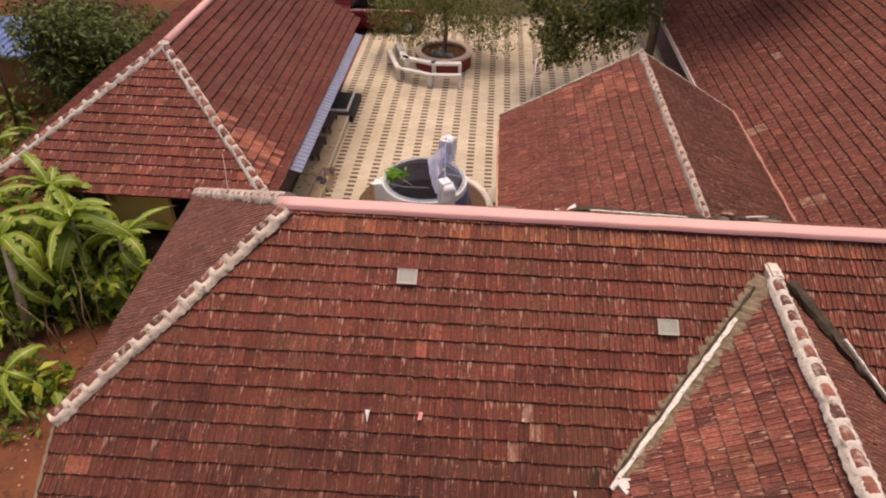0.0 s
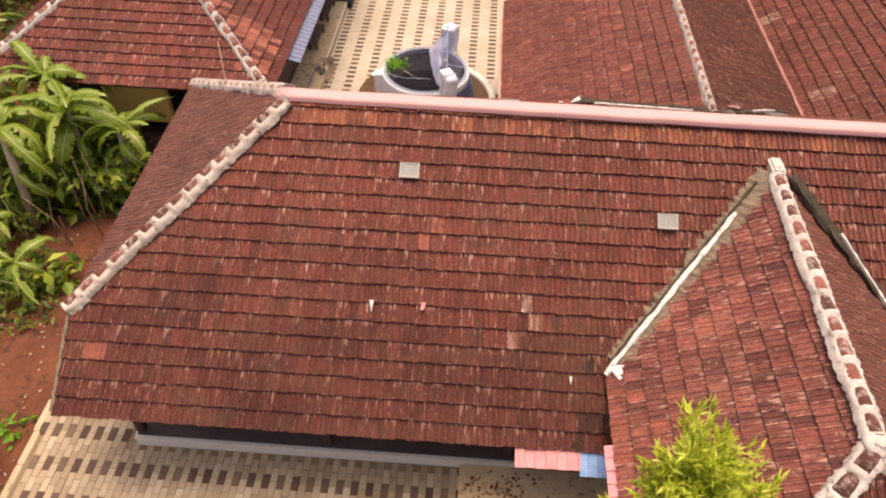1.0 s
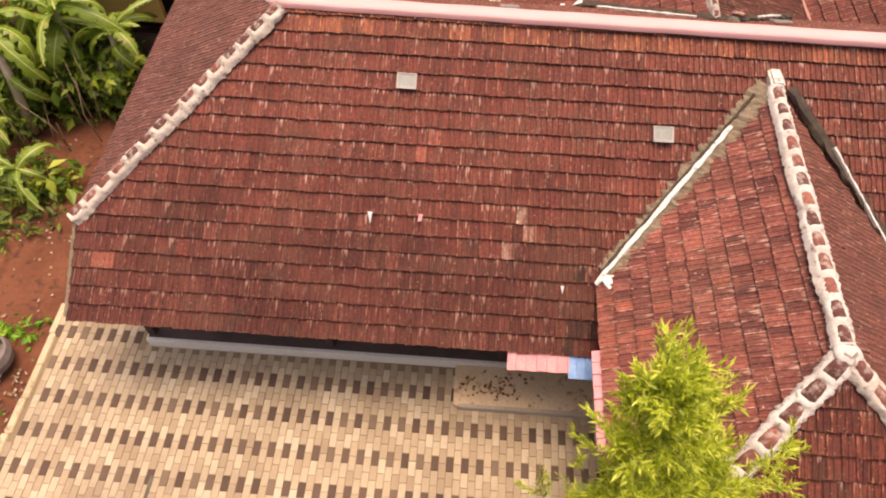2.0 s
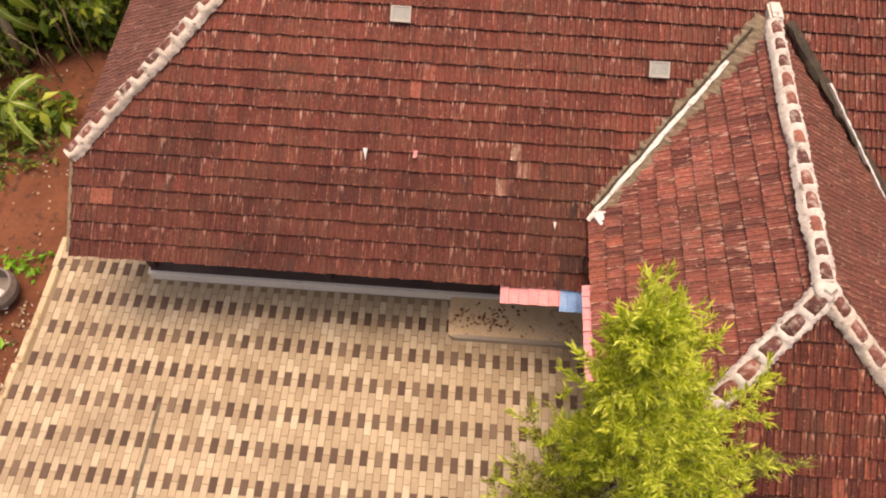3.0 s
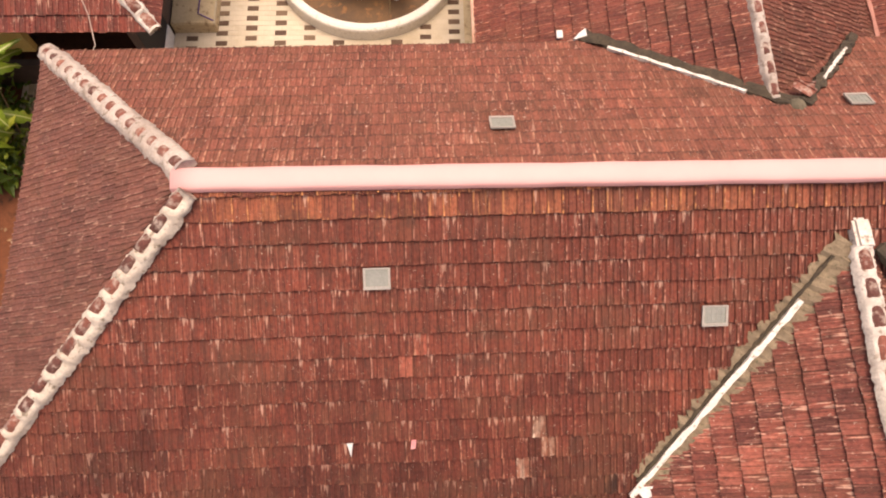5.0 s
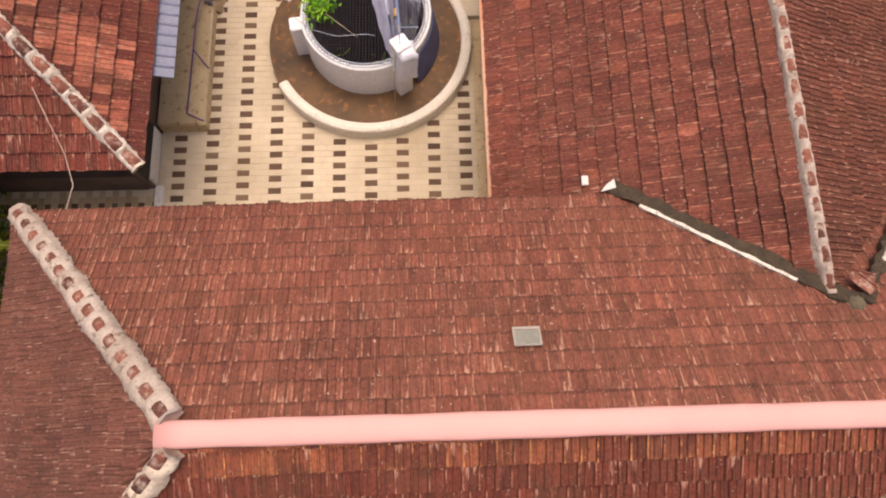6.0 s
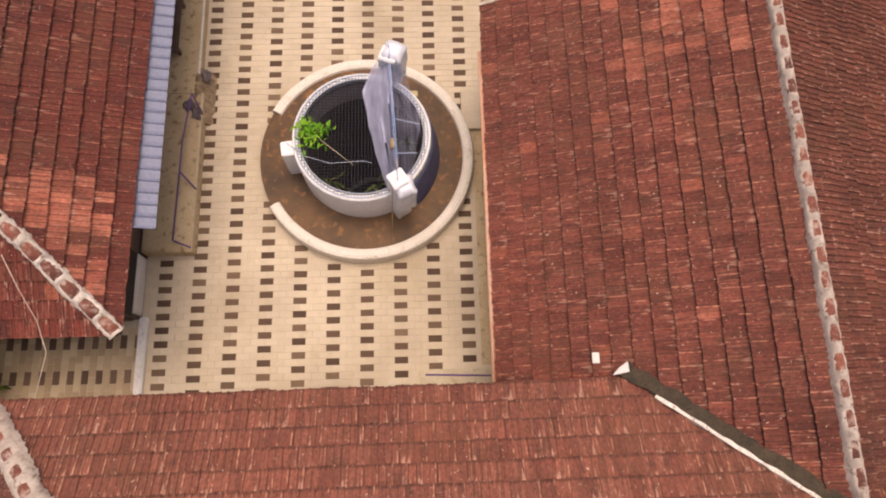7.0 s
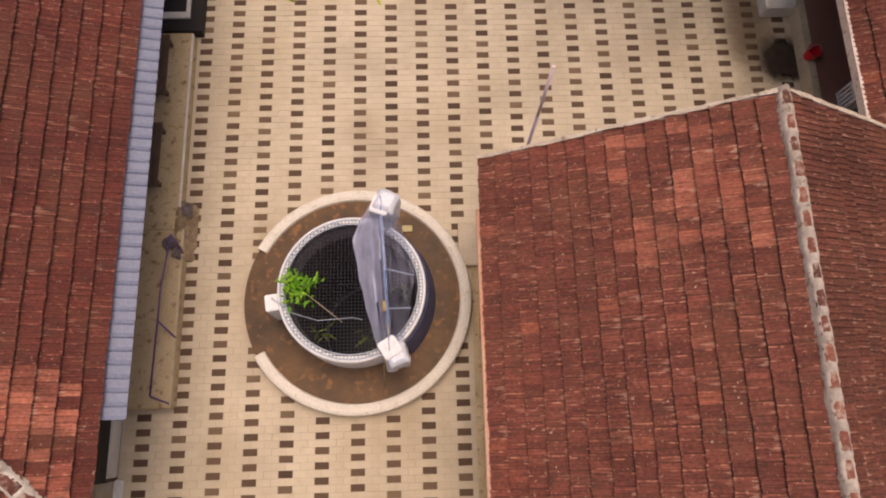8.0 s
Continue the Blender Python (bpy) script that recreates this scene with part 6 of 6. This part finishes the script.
def spray(rr):
    """Hanging sprays of the tall tree over the court."""
    hub = rr.choice([(1.9, 20.8, 2.2, 0.35), (2.5, 20.7, 2.0, 0.4), (2.2, 21.2, 2.6, 0.5), (3.1, 21.2, 2.5, 0.4), (3.9, 21.6, 2.6, 0.4), (4.4, 22.0, 2.8, 0.4), (1.5, 21.3, 2.9, 0.4), (2.4, 21.0, 3.1, 0.6), (3.4, 21.6, 3.2, 0.6), (3.6, 21.2, 2.2, 0.45), (4.3, 21.4, 2.4, 0.45), (4.8, 21.8, 2.9, 0.5), (1.2, 21.3, 3.2, 0.4), (2.1, 20.5, 1.8, 0.35), (2.8, 20.9, 2.4, 0.5)])
    return (hub[0] + rr.gauss(0, 0.6) * hub[3] - 5.3, hub[1] + rr.gauss(0, 0.6) * hub[3] - 22.4, hub[2] + rr.gauss(0, 0.7) * hub[3])


def droop_spray(rr):
    """Drooping twigs of the planter's tree."""
    a = rr.uniform(0, 6.283)
    rad = 0.4 + 2.1 * math.sqrt(rr.random())
    x, y = rad * math.cos(a) * 1.05, rad * math.sin(a) * 0.6 + 0.25
    return (x, y, 0.50 + 0.3 * math.sin(a * 4) + rr.random() * 1.5 + (0.45 if abs(x) < 0.9 and y < 0.3 else 0.0))


ct = bpy.data.objects["court_tree"]
leaves("spray", cloud(430, droop_spray, 85), L_OLIVE, ct, "drooping sprays of olive-green leaves", 0.13, 0.34, 20, 0.12, 0.9, 86)
for x, y in ((-1.46, 15.84), (-0.69, 15.82)):
    tubed("twig", [(0, -0.3, 2.2), ((x + 1.53) * 0.5, (y - 23.5) * 0.5, 5.2), (x + 1.53, y - 23.5 + 0.06, 5.32 - 0.36)], [0.03, 0.018, 0.006], BARK, ct, "", 6)
    leaves("spray", [(x + 1.53, y - 23.5, 5.22 - 0.36), (x + 1.57, y - 23.44, 5.28 - 0.36)], L_TREE, ct, "yellow-green leaves at a twig's tip", 0.11, 0.34, 9, 0.04, 0.5, int(90 - x * 10))
mango = bpy.data.objects["mango_tree"]
leaves("spray", cloud(420, spray, 65), L_OLIVE, mango, "hanging sprays of olive-green leaves", 0.19, 0.38, 18, 0.13, 0.6, 66)

tagged(leaves("planter_weeds", [(-1.53 + 0.5 * math.cos(k * 1.3), 23.4 + 0.45 * math.sin(k * 1.7), 0.42) for k in range(14)], L_OLIVE, None, "small green weeds in the planter", 0.12, 0.4, 10, 0.10, -0.4, 88, "stuff"), "", "weeds")
# angled white bench round the planter
bench = tagged(empty("garden_bench", -1.9, 21.7, 0), "white-painted angled cement bench round the planter", "bench")


def bench_bay(ax, ay, bx, by, first):
    """One straight bay: a front seat bar, a broad back slab behind a gap, and square legs at its ends."""
    d = Vector((bx - ax, by - ay, 0))
    L = d.length
    m = pose(ax, ay, 0, 0, 0, math.degrees(math.atan2(d.y, d.x)))
    boxed("seat", (0, L, 0.0, 0.16, 0.38, 0.46), BENCHW, bench, "", 0.015, m)
    boxed("back_slab", (0, L, 0.26, 0.48, 0.66, 0.74), BENCHW, bench, "", 0.015, m)
    for x in ((0.0, L - 0.10) if first else (L - 0.10,)):
        boxed("leg", (x, x + 0.11, 0.01, 0.15, -0.01, 0.39), BENCHW, bench, "", 0.012, m)
        boxed("post", (x, x + 0.11, 0.30, 0.44, -0.01, 0.67), BENCHW, bench, "", 0.012, m)


BENCHW = blotchy("bright_white_paint", (0.84, 0.82, 0.78), (0.78, 0.75, 0.71), 3, 40, 0.7)
bench_bay(-1.64, 1.60, -1.12, 0.10, True)
bench_bay(-1.12, 0.10, 0.08, -0.36, False)
bench_bay(0.08, -0.36, 1.10, -0.28, False)

# parked red car under the trees
car = tagged(empty("parked_car", -4.35, 26.75, 0, 4), "dark red parked car in the shade of the trees", "car")
CARRED = Nodes("car_paint_red", 0.25).done((0.10, 0.009, 0.016))
CARGLASS = Nodes("car_glass", 0.08).done((0.012, 0.014, 0.02))
TYRE = Nodes("tyre_rubber", 0.85).done((0.02, 0.02, 0.02))


def lofted(sections):
    bm = bmesh.new()
    rings = [[bm.verts.new((x, y, z)) for y, z in pts] for x, pts in sections]
    k = len(rings[0])
    for a, b in zip(rings, rings[1:]):
        for i in range(k):
            bm.faces.new((a[i], a[(i + 1) % k], b[(i + 1) % k], b[i])).smooth = True
    bm.faces.new(rings[0][::-1])
    bm.faces.new(rings[-1])
    bmesh.ops.recalc_face_normals(bm, faces=bm.faces)
    return bm


def sec(w, z0, z1):
    return [(-w, z0), (-w, z1 - 0.08), (-w + 0.1, z1), (w - 0.1, z1), (w, z1 - 0.08), (w, z0)]


part("body", lofted([(-1.85, sec(0.66, 0.35, 0.68)), (-1.6, sec(0.76, 0.25, 0.85)), (-0.8, sec(0.80, 0.22, 0.92)), (0.9, sec(0.80, 0.22, 0.92)), (1.6, sec(0.76, 0.25, 0.88)), (1.85, sec(0.68, 0.35, 0.75))]), CARRED, car)
part("cabin", lofted([(-1.0, sec(0.68, 0.85, 0.98)), (-0.55, sec(0.62, 0.85, 1.38)), (0.75, sec(0.62, 0.85, 1.42)), (1.45, sec(0.66, 0.85, 1.0))]), CARGLASS, car, "dark car windows")
part("roof", lofted([(-0.55, sec(0.60, 1.36, 1.42)), (0.1, sec(0.60, 1.38, 1.46)), (0.75, sec(0.60, 1.38, 1.45))]), CARRED, car)
for x in (-1.2, 1.2):
    for y in (-0.74, 0.74):
        w_ = part("wheel", bmesh.new(), TYRE, car)
        bm = bmesh.new()
        tube(bm, [(x, y - 0.09, 0.29), (x, y + 0.09, 0.29)], 0.29, 20)
        bm.to_mesh(w_.data)
        bm.free()
        tubed("rim", [(x, y - 0.10, 0.29), (x, y + 0.10, 0.29)], 0.17, STEEL, w_, "grey wheel rim", 14)

# boundary wall
tagged(boxed("boundary_wall", (-9.0, 6.2, 28.6, 28.8, -0.1, 1.5), WALLMAT, None, "plastered boundary wall behind the court", 0.02, None, "structure"), "", "wall")
big_tree("shade_tree", 0.5, 31.5, 0, 4.2, 0.25, 3.2, 4.0, 420, L_DARK, "dark leafy tree beyond the boundary wall", 67, 0.26)
big_tree("shade_tree", -6.0, 31.0, 0, 4.2, 0.25, 3.0, 3.6, 420, L_DARK, "dark leafy tree beyond the boundary wall", 69, 0.26)

# ---- small things of the court ----
# pole beside the gable, pink over purple
pp = tagged(empty("clothes_pole", 1.1, 15.82, 0), "thin lilac and pale pink pole beside the gable", "pole")
PURPLE = blotchy("purple_paint", (0.10, 0.05, 0.20), (0.16, 0.08, 0.28), 5, 40, 0.6)
tubed("lower_tube", [(0, 0, 0), (0.05, 0.17, 2.4)], 0.024, blotchy("lilac_paint", (0.46, 0.36, 0.50), (0.54, 0.44, 0.56), 5, 40, 0.6), pp, "lilac tube", 8)
tubed("upper_tube", [(0.05, 0.17, 2.4), (0.11, 0.36, 3.3)], 0.022, blotchy("pale_pink_paint", (0.84, 0.68, 0.70), (0.78, 0.60, 0.63), 5, 40, 0.6), pp, "pale pink tube", 8)
# purple pipe rail on the plinth
rail = tagged(empty("pipe_rail", -4.1, 14.0, PH), "thin purple pipe rail lying along the plinth", "rail")
tubed("rail_bar", [(-0.14, -1.25, 0.06), (-0.02, 0.3, 0.30), (0.08, 1.05, 0.34)], 0.012, PURPLE, rail, "", 7)
for a, b in (((-0.14, -1.25, 0.06), (0.12, -1.36, 0.0)), ((-0.06, -0.2, 0.22), (0.14, -0.42, 0.0)), ((0.08, 1.05, 0.34), (0.16, 0.86, 0.0))):
    tubed("rail_leg", [a, b], 0.012, PURPLE, rail, "", 7)
BROWNWOOD = blotchy("weathered_brown_wood", (0.17, 0.105, 0.075), (0.11, 0.07, 0.052), 5, 50)
# two wooden benches and odds and ends on the plinth
for y0, ln in ((15.86, 1.06), (17.40, 1.06)):
    bb = tagged(empty("wooden_bench", -4.47, y0, PH), "low narrow brown wooden bench against the wall", "bench", "benches on the plinth")
    for k in range(3):
        boxed("slat", (-0.12 + k * 0.085, -0.045 + k * 0.085, 0, ln, 0.17, 0.20), BROWNWOOD, bb, "", 0.005)
    for y in (0.06, ln - 0.12):
        for x in (-0.11, 0.07):
            boxed("leg", (x, x + 0.05, y, y + 0.06, 0, 0.17), BROWNWOOD, bb)
tank = tagged(empty("wash_stand", -4.28, 19.37, 0), "black open washing stand with a white rim", "wash stand")
boxed("body", (-0.46, 0.34, -0.69, 0.9, -0.01, 0.20), DARK, tank, "black sides")
boxed("basin", (-0.46, 0.085, -0.35, 0.9, 0.20, 0.212), DARK, tank, "black basin")
for d in ((-0.46, 0.15, -0.47, -0.355, 0.195, 0.25), (0.085, 0.15, -0.355, 0.9, 0.195, 0.25)):
    boxed("rim", d, WHITE, tank, "white rim", 0.008)
# heap of old mortar and dirt fallen over the plinth's edge, rags on it
bm = bmesh.new()
n, k = 26, 14
rows_ = []
for i in range(n + 1):
    y = 14.78 + 0.92 * i / n
    row = []
    for j in range(k + 1):
        x = -4.12 + 0.30 * j / k
        body = abs(math.sin(math.pi * i / n)) ** 0.7 * abs(math.sin(math.pi * j / k)) ** 0.8
        base = PH - 0.02 if x < -4.05 else max(-0.01, PH - 0.02 - (x + 4.05) * 1.35)
        row.append(bm.verts.new((x + 0.03 * noise.noise(Vector((x * 9, y * 9, 2))), y, base + body * (0.07 + 0.10 * noise.noise(Vector((x * 11, y * 11, 0))) + 0.05 * noise.noise(Vector((x * 31, y * 31, 5)))))))
    rows_.append(row)
for r0, r1 in zip(rows_, rows_[1:]):
    for j in range(k):
        bm.faces.new((r0[j], r0[j + 1], r1[j + 1], r1[j]))
sk = bmesh.ops.extrude_edge_only(bm, edges=[e for e in bm.edges if e.is_boundary])
for v in [q for q in sk["geom"] if isinstance(q, bmesh.types.BMVert)]:
    v.co.z = -0.01 if v.co.x > -4.0 else PH - 0.03
bmesh.ops.recalc_face_normals(bm, faces=bm.faces)
tagged(part("mortar_lump", bm, blotchy("crumbled_mortar", (0.36, 0.27, 0.17), (0.22, 0.15, 0.09), 9, 45, 0.95, 0.0, (0.50, 0.40, 0.28), 0.02), None, "crumbled mortar and dirt fallen over the plinth's edge"), "", "heap")
RAG = blotchy("brown_rag", (0.10, 0.08, 0.085), (0.20, 0.16, 0.16), 12, 50, 0.95)
for k, (x, y, z) in enumerate([(-4.02, 14.86, PH), (-4.16, 15.0, PH), (-3.93, 15.55, 0.2)]):
    bm = bmesh.new()
    bmesh.ops.create_icosphere(bm, subdivisions=3, radius=0.075)
    for v in bm.verts:
        v.co = Vector((v.co.x, v.co.y * 1.3, v.co.z * 0.45)) * (1 + 0.9 * noise.noise(v.co * 20 + Vector((k, 1, 0)))) + Vector((0, 0, 0.03))
    rag = part("rag", bm, RAG, None, "crumpled dark rag by the heap on the plinth")
    rag.location = (x, y, z)
    tagged(rag, "", "rag")
# flat slab between ring wall and house, step below the rear eave
tagged(boxed("flat_slab", (0.22, 0.80, 14.62, 15.30, -0.02, 0.10), blotchy("cream_washed_cement", (0.64, 0.55, 0.43), (0.56, 0.47, 0.35), 3, 40, 0.85), None, "flat whitish cement slab beside the ring wall", 0.01), "", "slab")
tagged(boxed("low_step", (-0.55, 0.74, 10.40, 10.74, -0.02, 0.12), CREAM, None, "low whitish cement step under the rear eave", 0.015), "", "step")
tagged(tubed("water_pipe", [(-0.45, 10.66, 0.12), (0.7, 10.62, 0.12)], 0.014, PURPLE, None, "thin purple water pipe on the step", 7), "", "pipe")
tagged(boxed("drain", (0.40, 0.72, 10.8, 14.6, -0.03, 0.006), PLINTH, None, "stained drain strip along the court wall", 0.0, None, "structure"), "", "drain")
# wire from the west house roof to the rear slope
tagged(tubed("wire", [(-5.25, 11.9, 2.75), (-5.1, 11.55, 2.62), (-4.98, 11.2, 2.35), (-4.93, 10.85, 2.15), (-4.78, 10.3, 2.55), (-4.66, 9.95, 3.05)], 0.0065, blotchy("pale_wire", (0.62, 0.50, 0.42), (0.50, 0.38, 0.30), 8, 50, 0.7), None, "loose pale wire hanging between two roofs", 6), "", "wire")
# leafy branch on the well
br = tagged(empty("leafy_branch", WX - 0.74, WY - 0.06, 1.0), "bright green leafy branch at the well's rim", "branch")
bs = [(q.uniform(-0.16, 0.24), q.uniform(-0.15, 0.22), q.uniform(0.02, 0.22)) for q in [random.Random(i) for i in range(22)]]
leaves("foliage", bs, L_WELL, br, "", 0.12, 0.36, 7, 0.05, 0.1, 81)
tubed("twig", [(-0.1, -0.05, 0.02), (0.05, 0.02, 0.1), (0.15, 0.1, 0.2)], [0.012, 0.009, 0.005], BARK, br, "", 6)
tubed("twig", [(0.12, -0.02, 0.08), (0.35, -0.2, 0.05), (0.62, -0.42, 0.03)], [0.007, 0.006, 0.004], blotchy("bare_twig", (0.50, 0.42, 0.30), (0.42, 0.35, 0.24), 8, 50, 0.9), br, "bare dry twig", 6)
tagged(tubed("cable", [(WX - 1.10, WY - 0.12, 1.03), (WX - 0.80, WY - 0.34, 1.03), (WX - 0.45, WY - 0.45, 1.03), (WX + 0.02, WY - 0.42, 1.03), (WX + 0.15, WY - 0.45, 1.03)], 0.0055, STEEL, None, "grey cable lying across the net", 6), "", "cable")
ferns = [(WX + x, WY + y, z) for x, y, z in ((-0.55, -0.50, 0.55), (0.22, -0.68, 0.60), (0.62, 0.10, 0.5))]
tagged(leaves("ferns", ferns, L_BUSH, None, "dark ferns growing from the well's lining", 0.2, 0.25, 12, 0.08, 0.3, 83, "stuff"), "", "fern")
# odd scraps on the roof
for nm, lb, mt, (x, y, z), pts in (("plaster_chip", "white wedge-shaped chip lying on the tiles", WHITE, (-1.20, 5.31, 3.135), ((-0.03, 0.065), (0.03, 0.065), (0.01, -0.085))),
                                   ("plaster_chip", "small white chip lying on the tiles", WHITE, (1.32, 4.66, 2.77), ((-0.02, 0.05), (0.02, 0.05), (0.005, -0.05))),
                                   ("brick_chip", "pale pinkish brick chip lying on the tiles", PINK_T, (-0.55, 5.34, 3.15), ((-0.03, -0.05), (0.02, -0.04), (0.03, 0.05), (-0.02, 0.05)))):
    bm = bmesh.new()
    f = bm.faces.new([bm.verts.new((a, b, 0)) for a, b in pts])
    e3 = bmesh.ops.extrude_face_region(bm, geom=[f])
    for v in [g_ for g_ in e3["geom"] if isinstance(g_, bmesh.types.BMVert)]:
        v.co.z += 0.02
    bmesh.ops.recalc_face_normals(bm, faces=bm.faces)
    ob = part(nm, bm, mt, None, lb)
    ob.matrix_world = pose(x, y, z, 31.3, 0, 0)
    tagged(ob, "", "chip")
# wet leaves on the step
rs = random.Random(77)
verts, faces = [], []
for k in range(60):
    x, y = 0.62 + rs.gauss(0, 0.28), 4.12 + rs.gauss(0, 0.11)
    if not (0.1 < x < 1.9 and 3.86 < y < 4.38):
        continue
    a, L, W = rs.uniform(0, 6.3), rs.uniform(0.03, 0.08), rs.uniform(0.012, 0.03)
    ca, sa = math.cos(a), math.sin(a)
    b = len(verts)
    for p, q in ((-L / 2, 0), (0, -W), (L / 2, 0), (0, W)):
        verts.append((x + p * ca - q * sa, y + p * sa + q * ca, 0.776 + rs.uniform(0, 0.006)))
    faces.append((b, b + 1, b + 2, b + 3))
tagged(raw("wet_leaves", verts, faces, piece_material("wet_brown_leaf", [(0.10, 0.035, 0.016), (0.20, 0.075, 0.03), (0.28, 0.12, 0.05)]), None, "rust-brown wet leaves on the cement step", "stuff"), "", "litter")
# dark wet stain, cement block and stool by the verandah
st_ = Nodes("soaked_dirt", 0.6)
st_.done(st_.ramp(st_.noise(6.0, detail=5.0), [(0.3, (0.016, 0.010, 0.008)), (0.7, (0.045, 0.030, 0.020))]))
sg_ = st_.n("ShaderNodeTexGradient")
sg_.gradient_type = "SPHERICAL"
st_.t.links.new(st_.n("ShaderNodeTexCoord").outputs["Object"], sg_.inputs["Vector"])
sm_ = st_.n("ShaderNodeMapRange")
sm_.interpolation_type = "SMOOTHSTEP"
for k_, v_ in (("From Min", 0.12), ("From Max", 0.62), ("To Min", 0.0), ("To Max", 0.95)):
    sm_.inputs[k_].default_value = v_
st_.t.links.new(st_.math("ADD", sg_.outputs["Fac"], st_.math("MULTIPLY", st_.math("SUBTRACT", st_.noise(4.5, detail=5.0), 0.5), 0.55)), sm_.inputs["Value"])
sx2_ = st_.n("ShaderNodeMixShader")
st_.t.links.new(sm_.outputs["Result"], sx2_.inputs[0])
st_.t.links.new(st_.n("ShaderNodeBsdfTransparent").outputs[0], sx2_.inputs[1])
st_.t.links.new(st_.b.outputs[0], sx2_.inputs[2])
st_.t.links.new(sx2_.outputs[0], st_.t.nodes["Material Output"].inputs["Surface"])
bm = bmesh.new()
rim_ = []
for k in range(40):
    a = 2 * math.pi * k / 40
    q = 1 + 0.06 * math.sin(3 * a + 1) + 0.05 * math.sin(7 * a)
    rim_.append(bm.verts.new((0.86 * q * math.cos(a), 0.86 * q * math.sin(a), 0)))
bm.faces.new(rim_)
halo = bmesh.new()
halo.faces.new([halo.verts.new((1.1 * math.cos(k * 0.2094), 1.1 * math.sin(k * 0.2094), 0)) for k in range(30)])
hl_ = Nodes("soft_brown", 0.8)
hl_.done((0.115, 0.066, 0.034))
hg_ = hl_.n("ShaderNodeTexGradient")
hg_.gradient_type = "SPHERICAL"
hl_.t.links.new(hl_.n("ShaderNodeTexCoord").outputs["Object"], hg_.inputs["Vector"])
hm_ = hl_.n("ShaderNodeMapRange")
hm_.interpolation_type = "SMOOTHSTEP"
for k_, v_ in (("From Min", 0.0), ("From Max", 1.0), ("To Min", 0.0), ("To Max", 0.62)):
    hm_.inputs[k_].default_value = v_
hl_.t.links.new(hl_.math("ADD", hg_.outputs["Fac"], hl_.math("MULTIPLY", hl_.math("SUBTRACT", hl_.noise(2.2, detail=6.0), 0.5), 0.7)), hm_.inputs["Value"])
hs_ = hl_.n("ShaderNodeMixShader")
hl_.t.links.new(hm_.outputs["Result"], hs_.inputs[0])
hl_.t.links.new(hl_.n("ShaderNodeBsdfTransparent").outputs[0], hs_.inputs[1])
hl_.t.links.new(hl_.b.outputs[0], hs_.inputs[2])
hl_.t.links.new(hs_.outputs[0], hl_.t.nodes["Material Output"].inputs["Surface"])
# soft brown disc that darkens the paving, fading outwards
brown_spread = part("brown_patch", halo, hl_.mat, None, "brown patch, fading outwards, on the paving beside the verandah", "structure")
brown_spread.matrix_world = Matrix.Translation((5.35, 18.9, 0.007)) @ Matrix.Diagonal((0.78, 1.7, 1, 1))
tagged(brown_spread, "", "stain")
stain = part("wet_stain", bm, st_.mat, None, "dark wet stain on the paving beside the bucket", "structure")
stain.matrix_world = Matrix.Translation((5.90, 18.14, 0.012)) @ Matrix.Diagonal((0.66, 0.62, 1, 1))
tagged(stain, "", "stain")
tagged(boxed("cement_block", (5.58, 6.12, 18.97, 19.32, -0.01, 0.30), WHITE, None, "whitish cement block beside the verandah edge", 0.02), "", "block")
crate = tagged(empty("plastic_crate", 6.62, 17.16, 0.30), "white slatted plastic crate on the verandah floor", "crate")
CRATE = blotchy("white_plastic", (0.74, 0.76, 0.80), (0.66, 0.68, 0.73), 6, 40, 0.4)
for z in (0.02, 0.42):
    for d in ((-0.17, 0.17, -0.17, -0.14), (-0.17, 0.17, 0.14, 0.17), (-0.17, -0.14, -0.14, 0.14), (0.14, 0.17, -0.14, 0.14)):
        boxed("rim", (*d, z, z + 0.04), CRATE, crate, "", 0.006)
for k in range(5):
    q = -0.15 + 0.07 * k
    boxed("slat", (-0.168, -0.150, q, q + 0.035, 0.06, 0.42), CRATE, crate)
    boxed("slat", (q, q + 0.035, -0.168, -0.150, 0.06, 0.42), CRATE, crate)
boxed("base", (-0.14, 0.14, -0.14, 0.14, 0.0, 0.02), CRATE, crate)
# red bucket on the verandah edge
bk = tagged(empty("red_bucket", 6.12, 18.02, 0.31), "bright red plastic bucket beside the verandah", "bucket")
bm = bmesh.new()
revolve(bm, [(0.02, 0.0), (0.085, 0.0), (0.115, 0.20), (0.105, 0.20), (0.078, 0.02), (0.02, 0.02)], 0, 0, seg=24)
part("body", bm, Nodes("red_plastic", 0.35).done((0.62, 0.022, 0.03)), bk)
tubed("handle", [(-0.11, 0, 0.19), (-0.08, 0.04, 0.26), (0, 0.06, 0.28), (0.08, 0.04, 0.26), (0.11, 0, 0.19)], 0.006, STEEL, bk, "", 6)


# ---- the single pieces of roofs and pavements ----
for job in LATER:
    job()
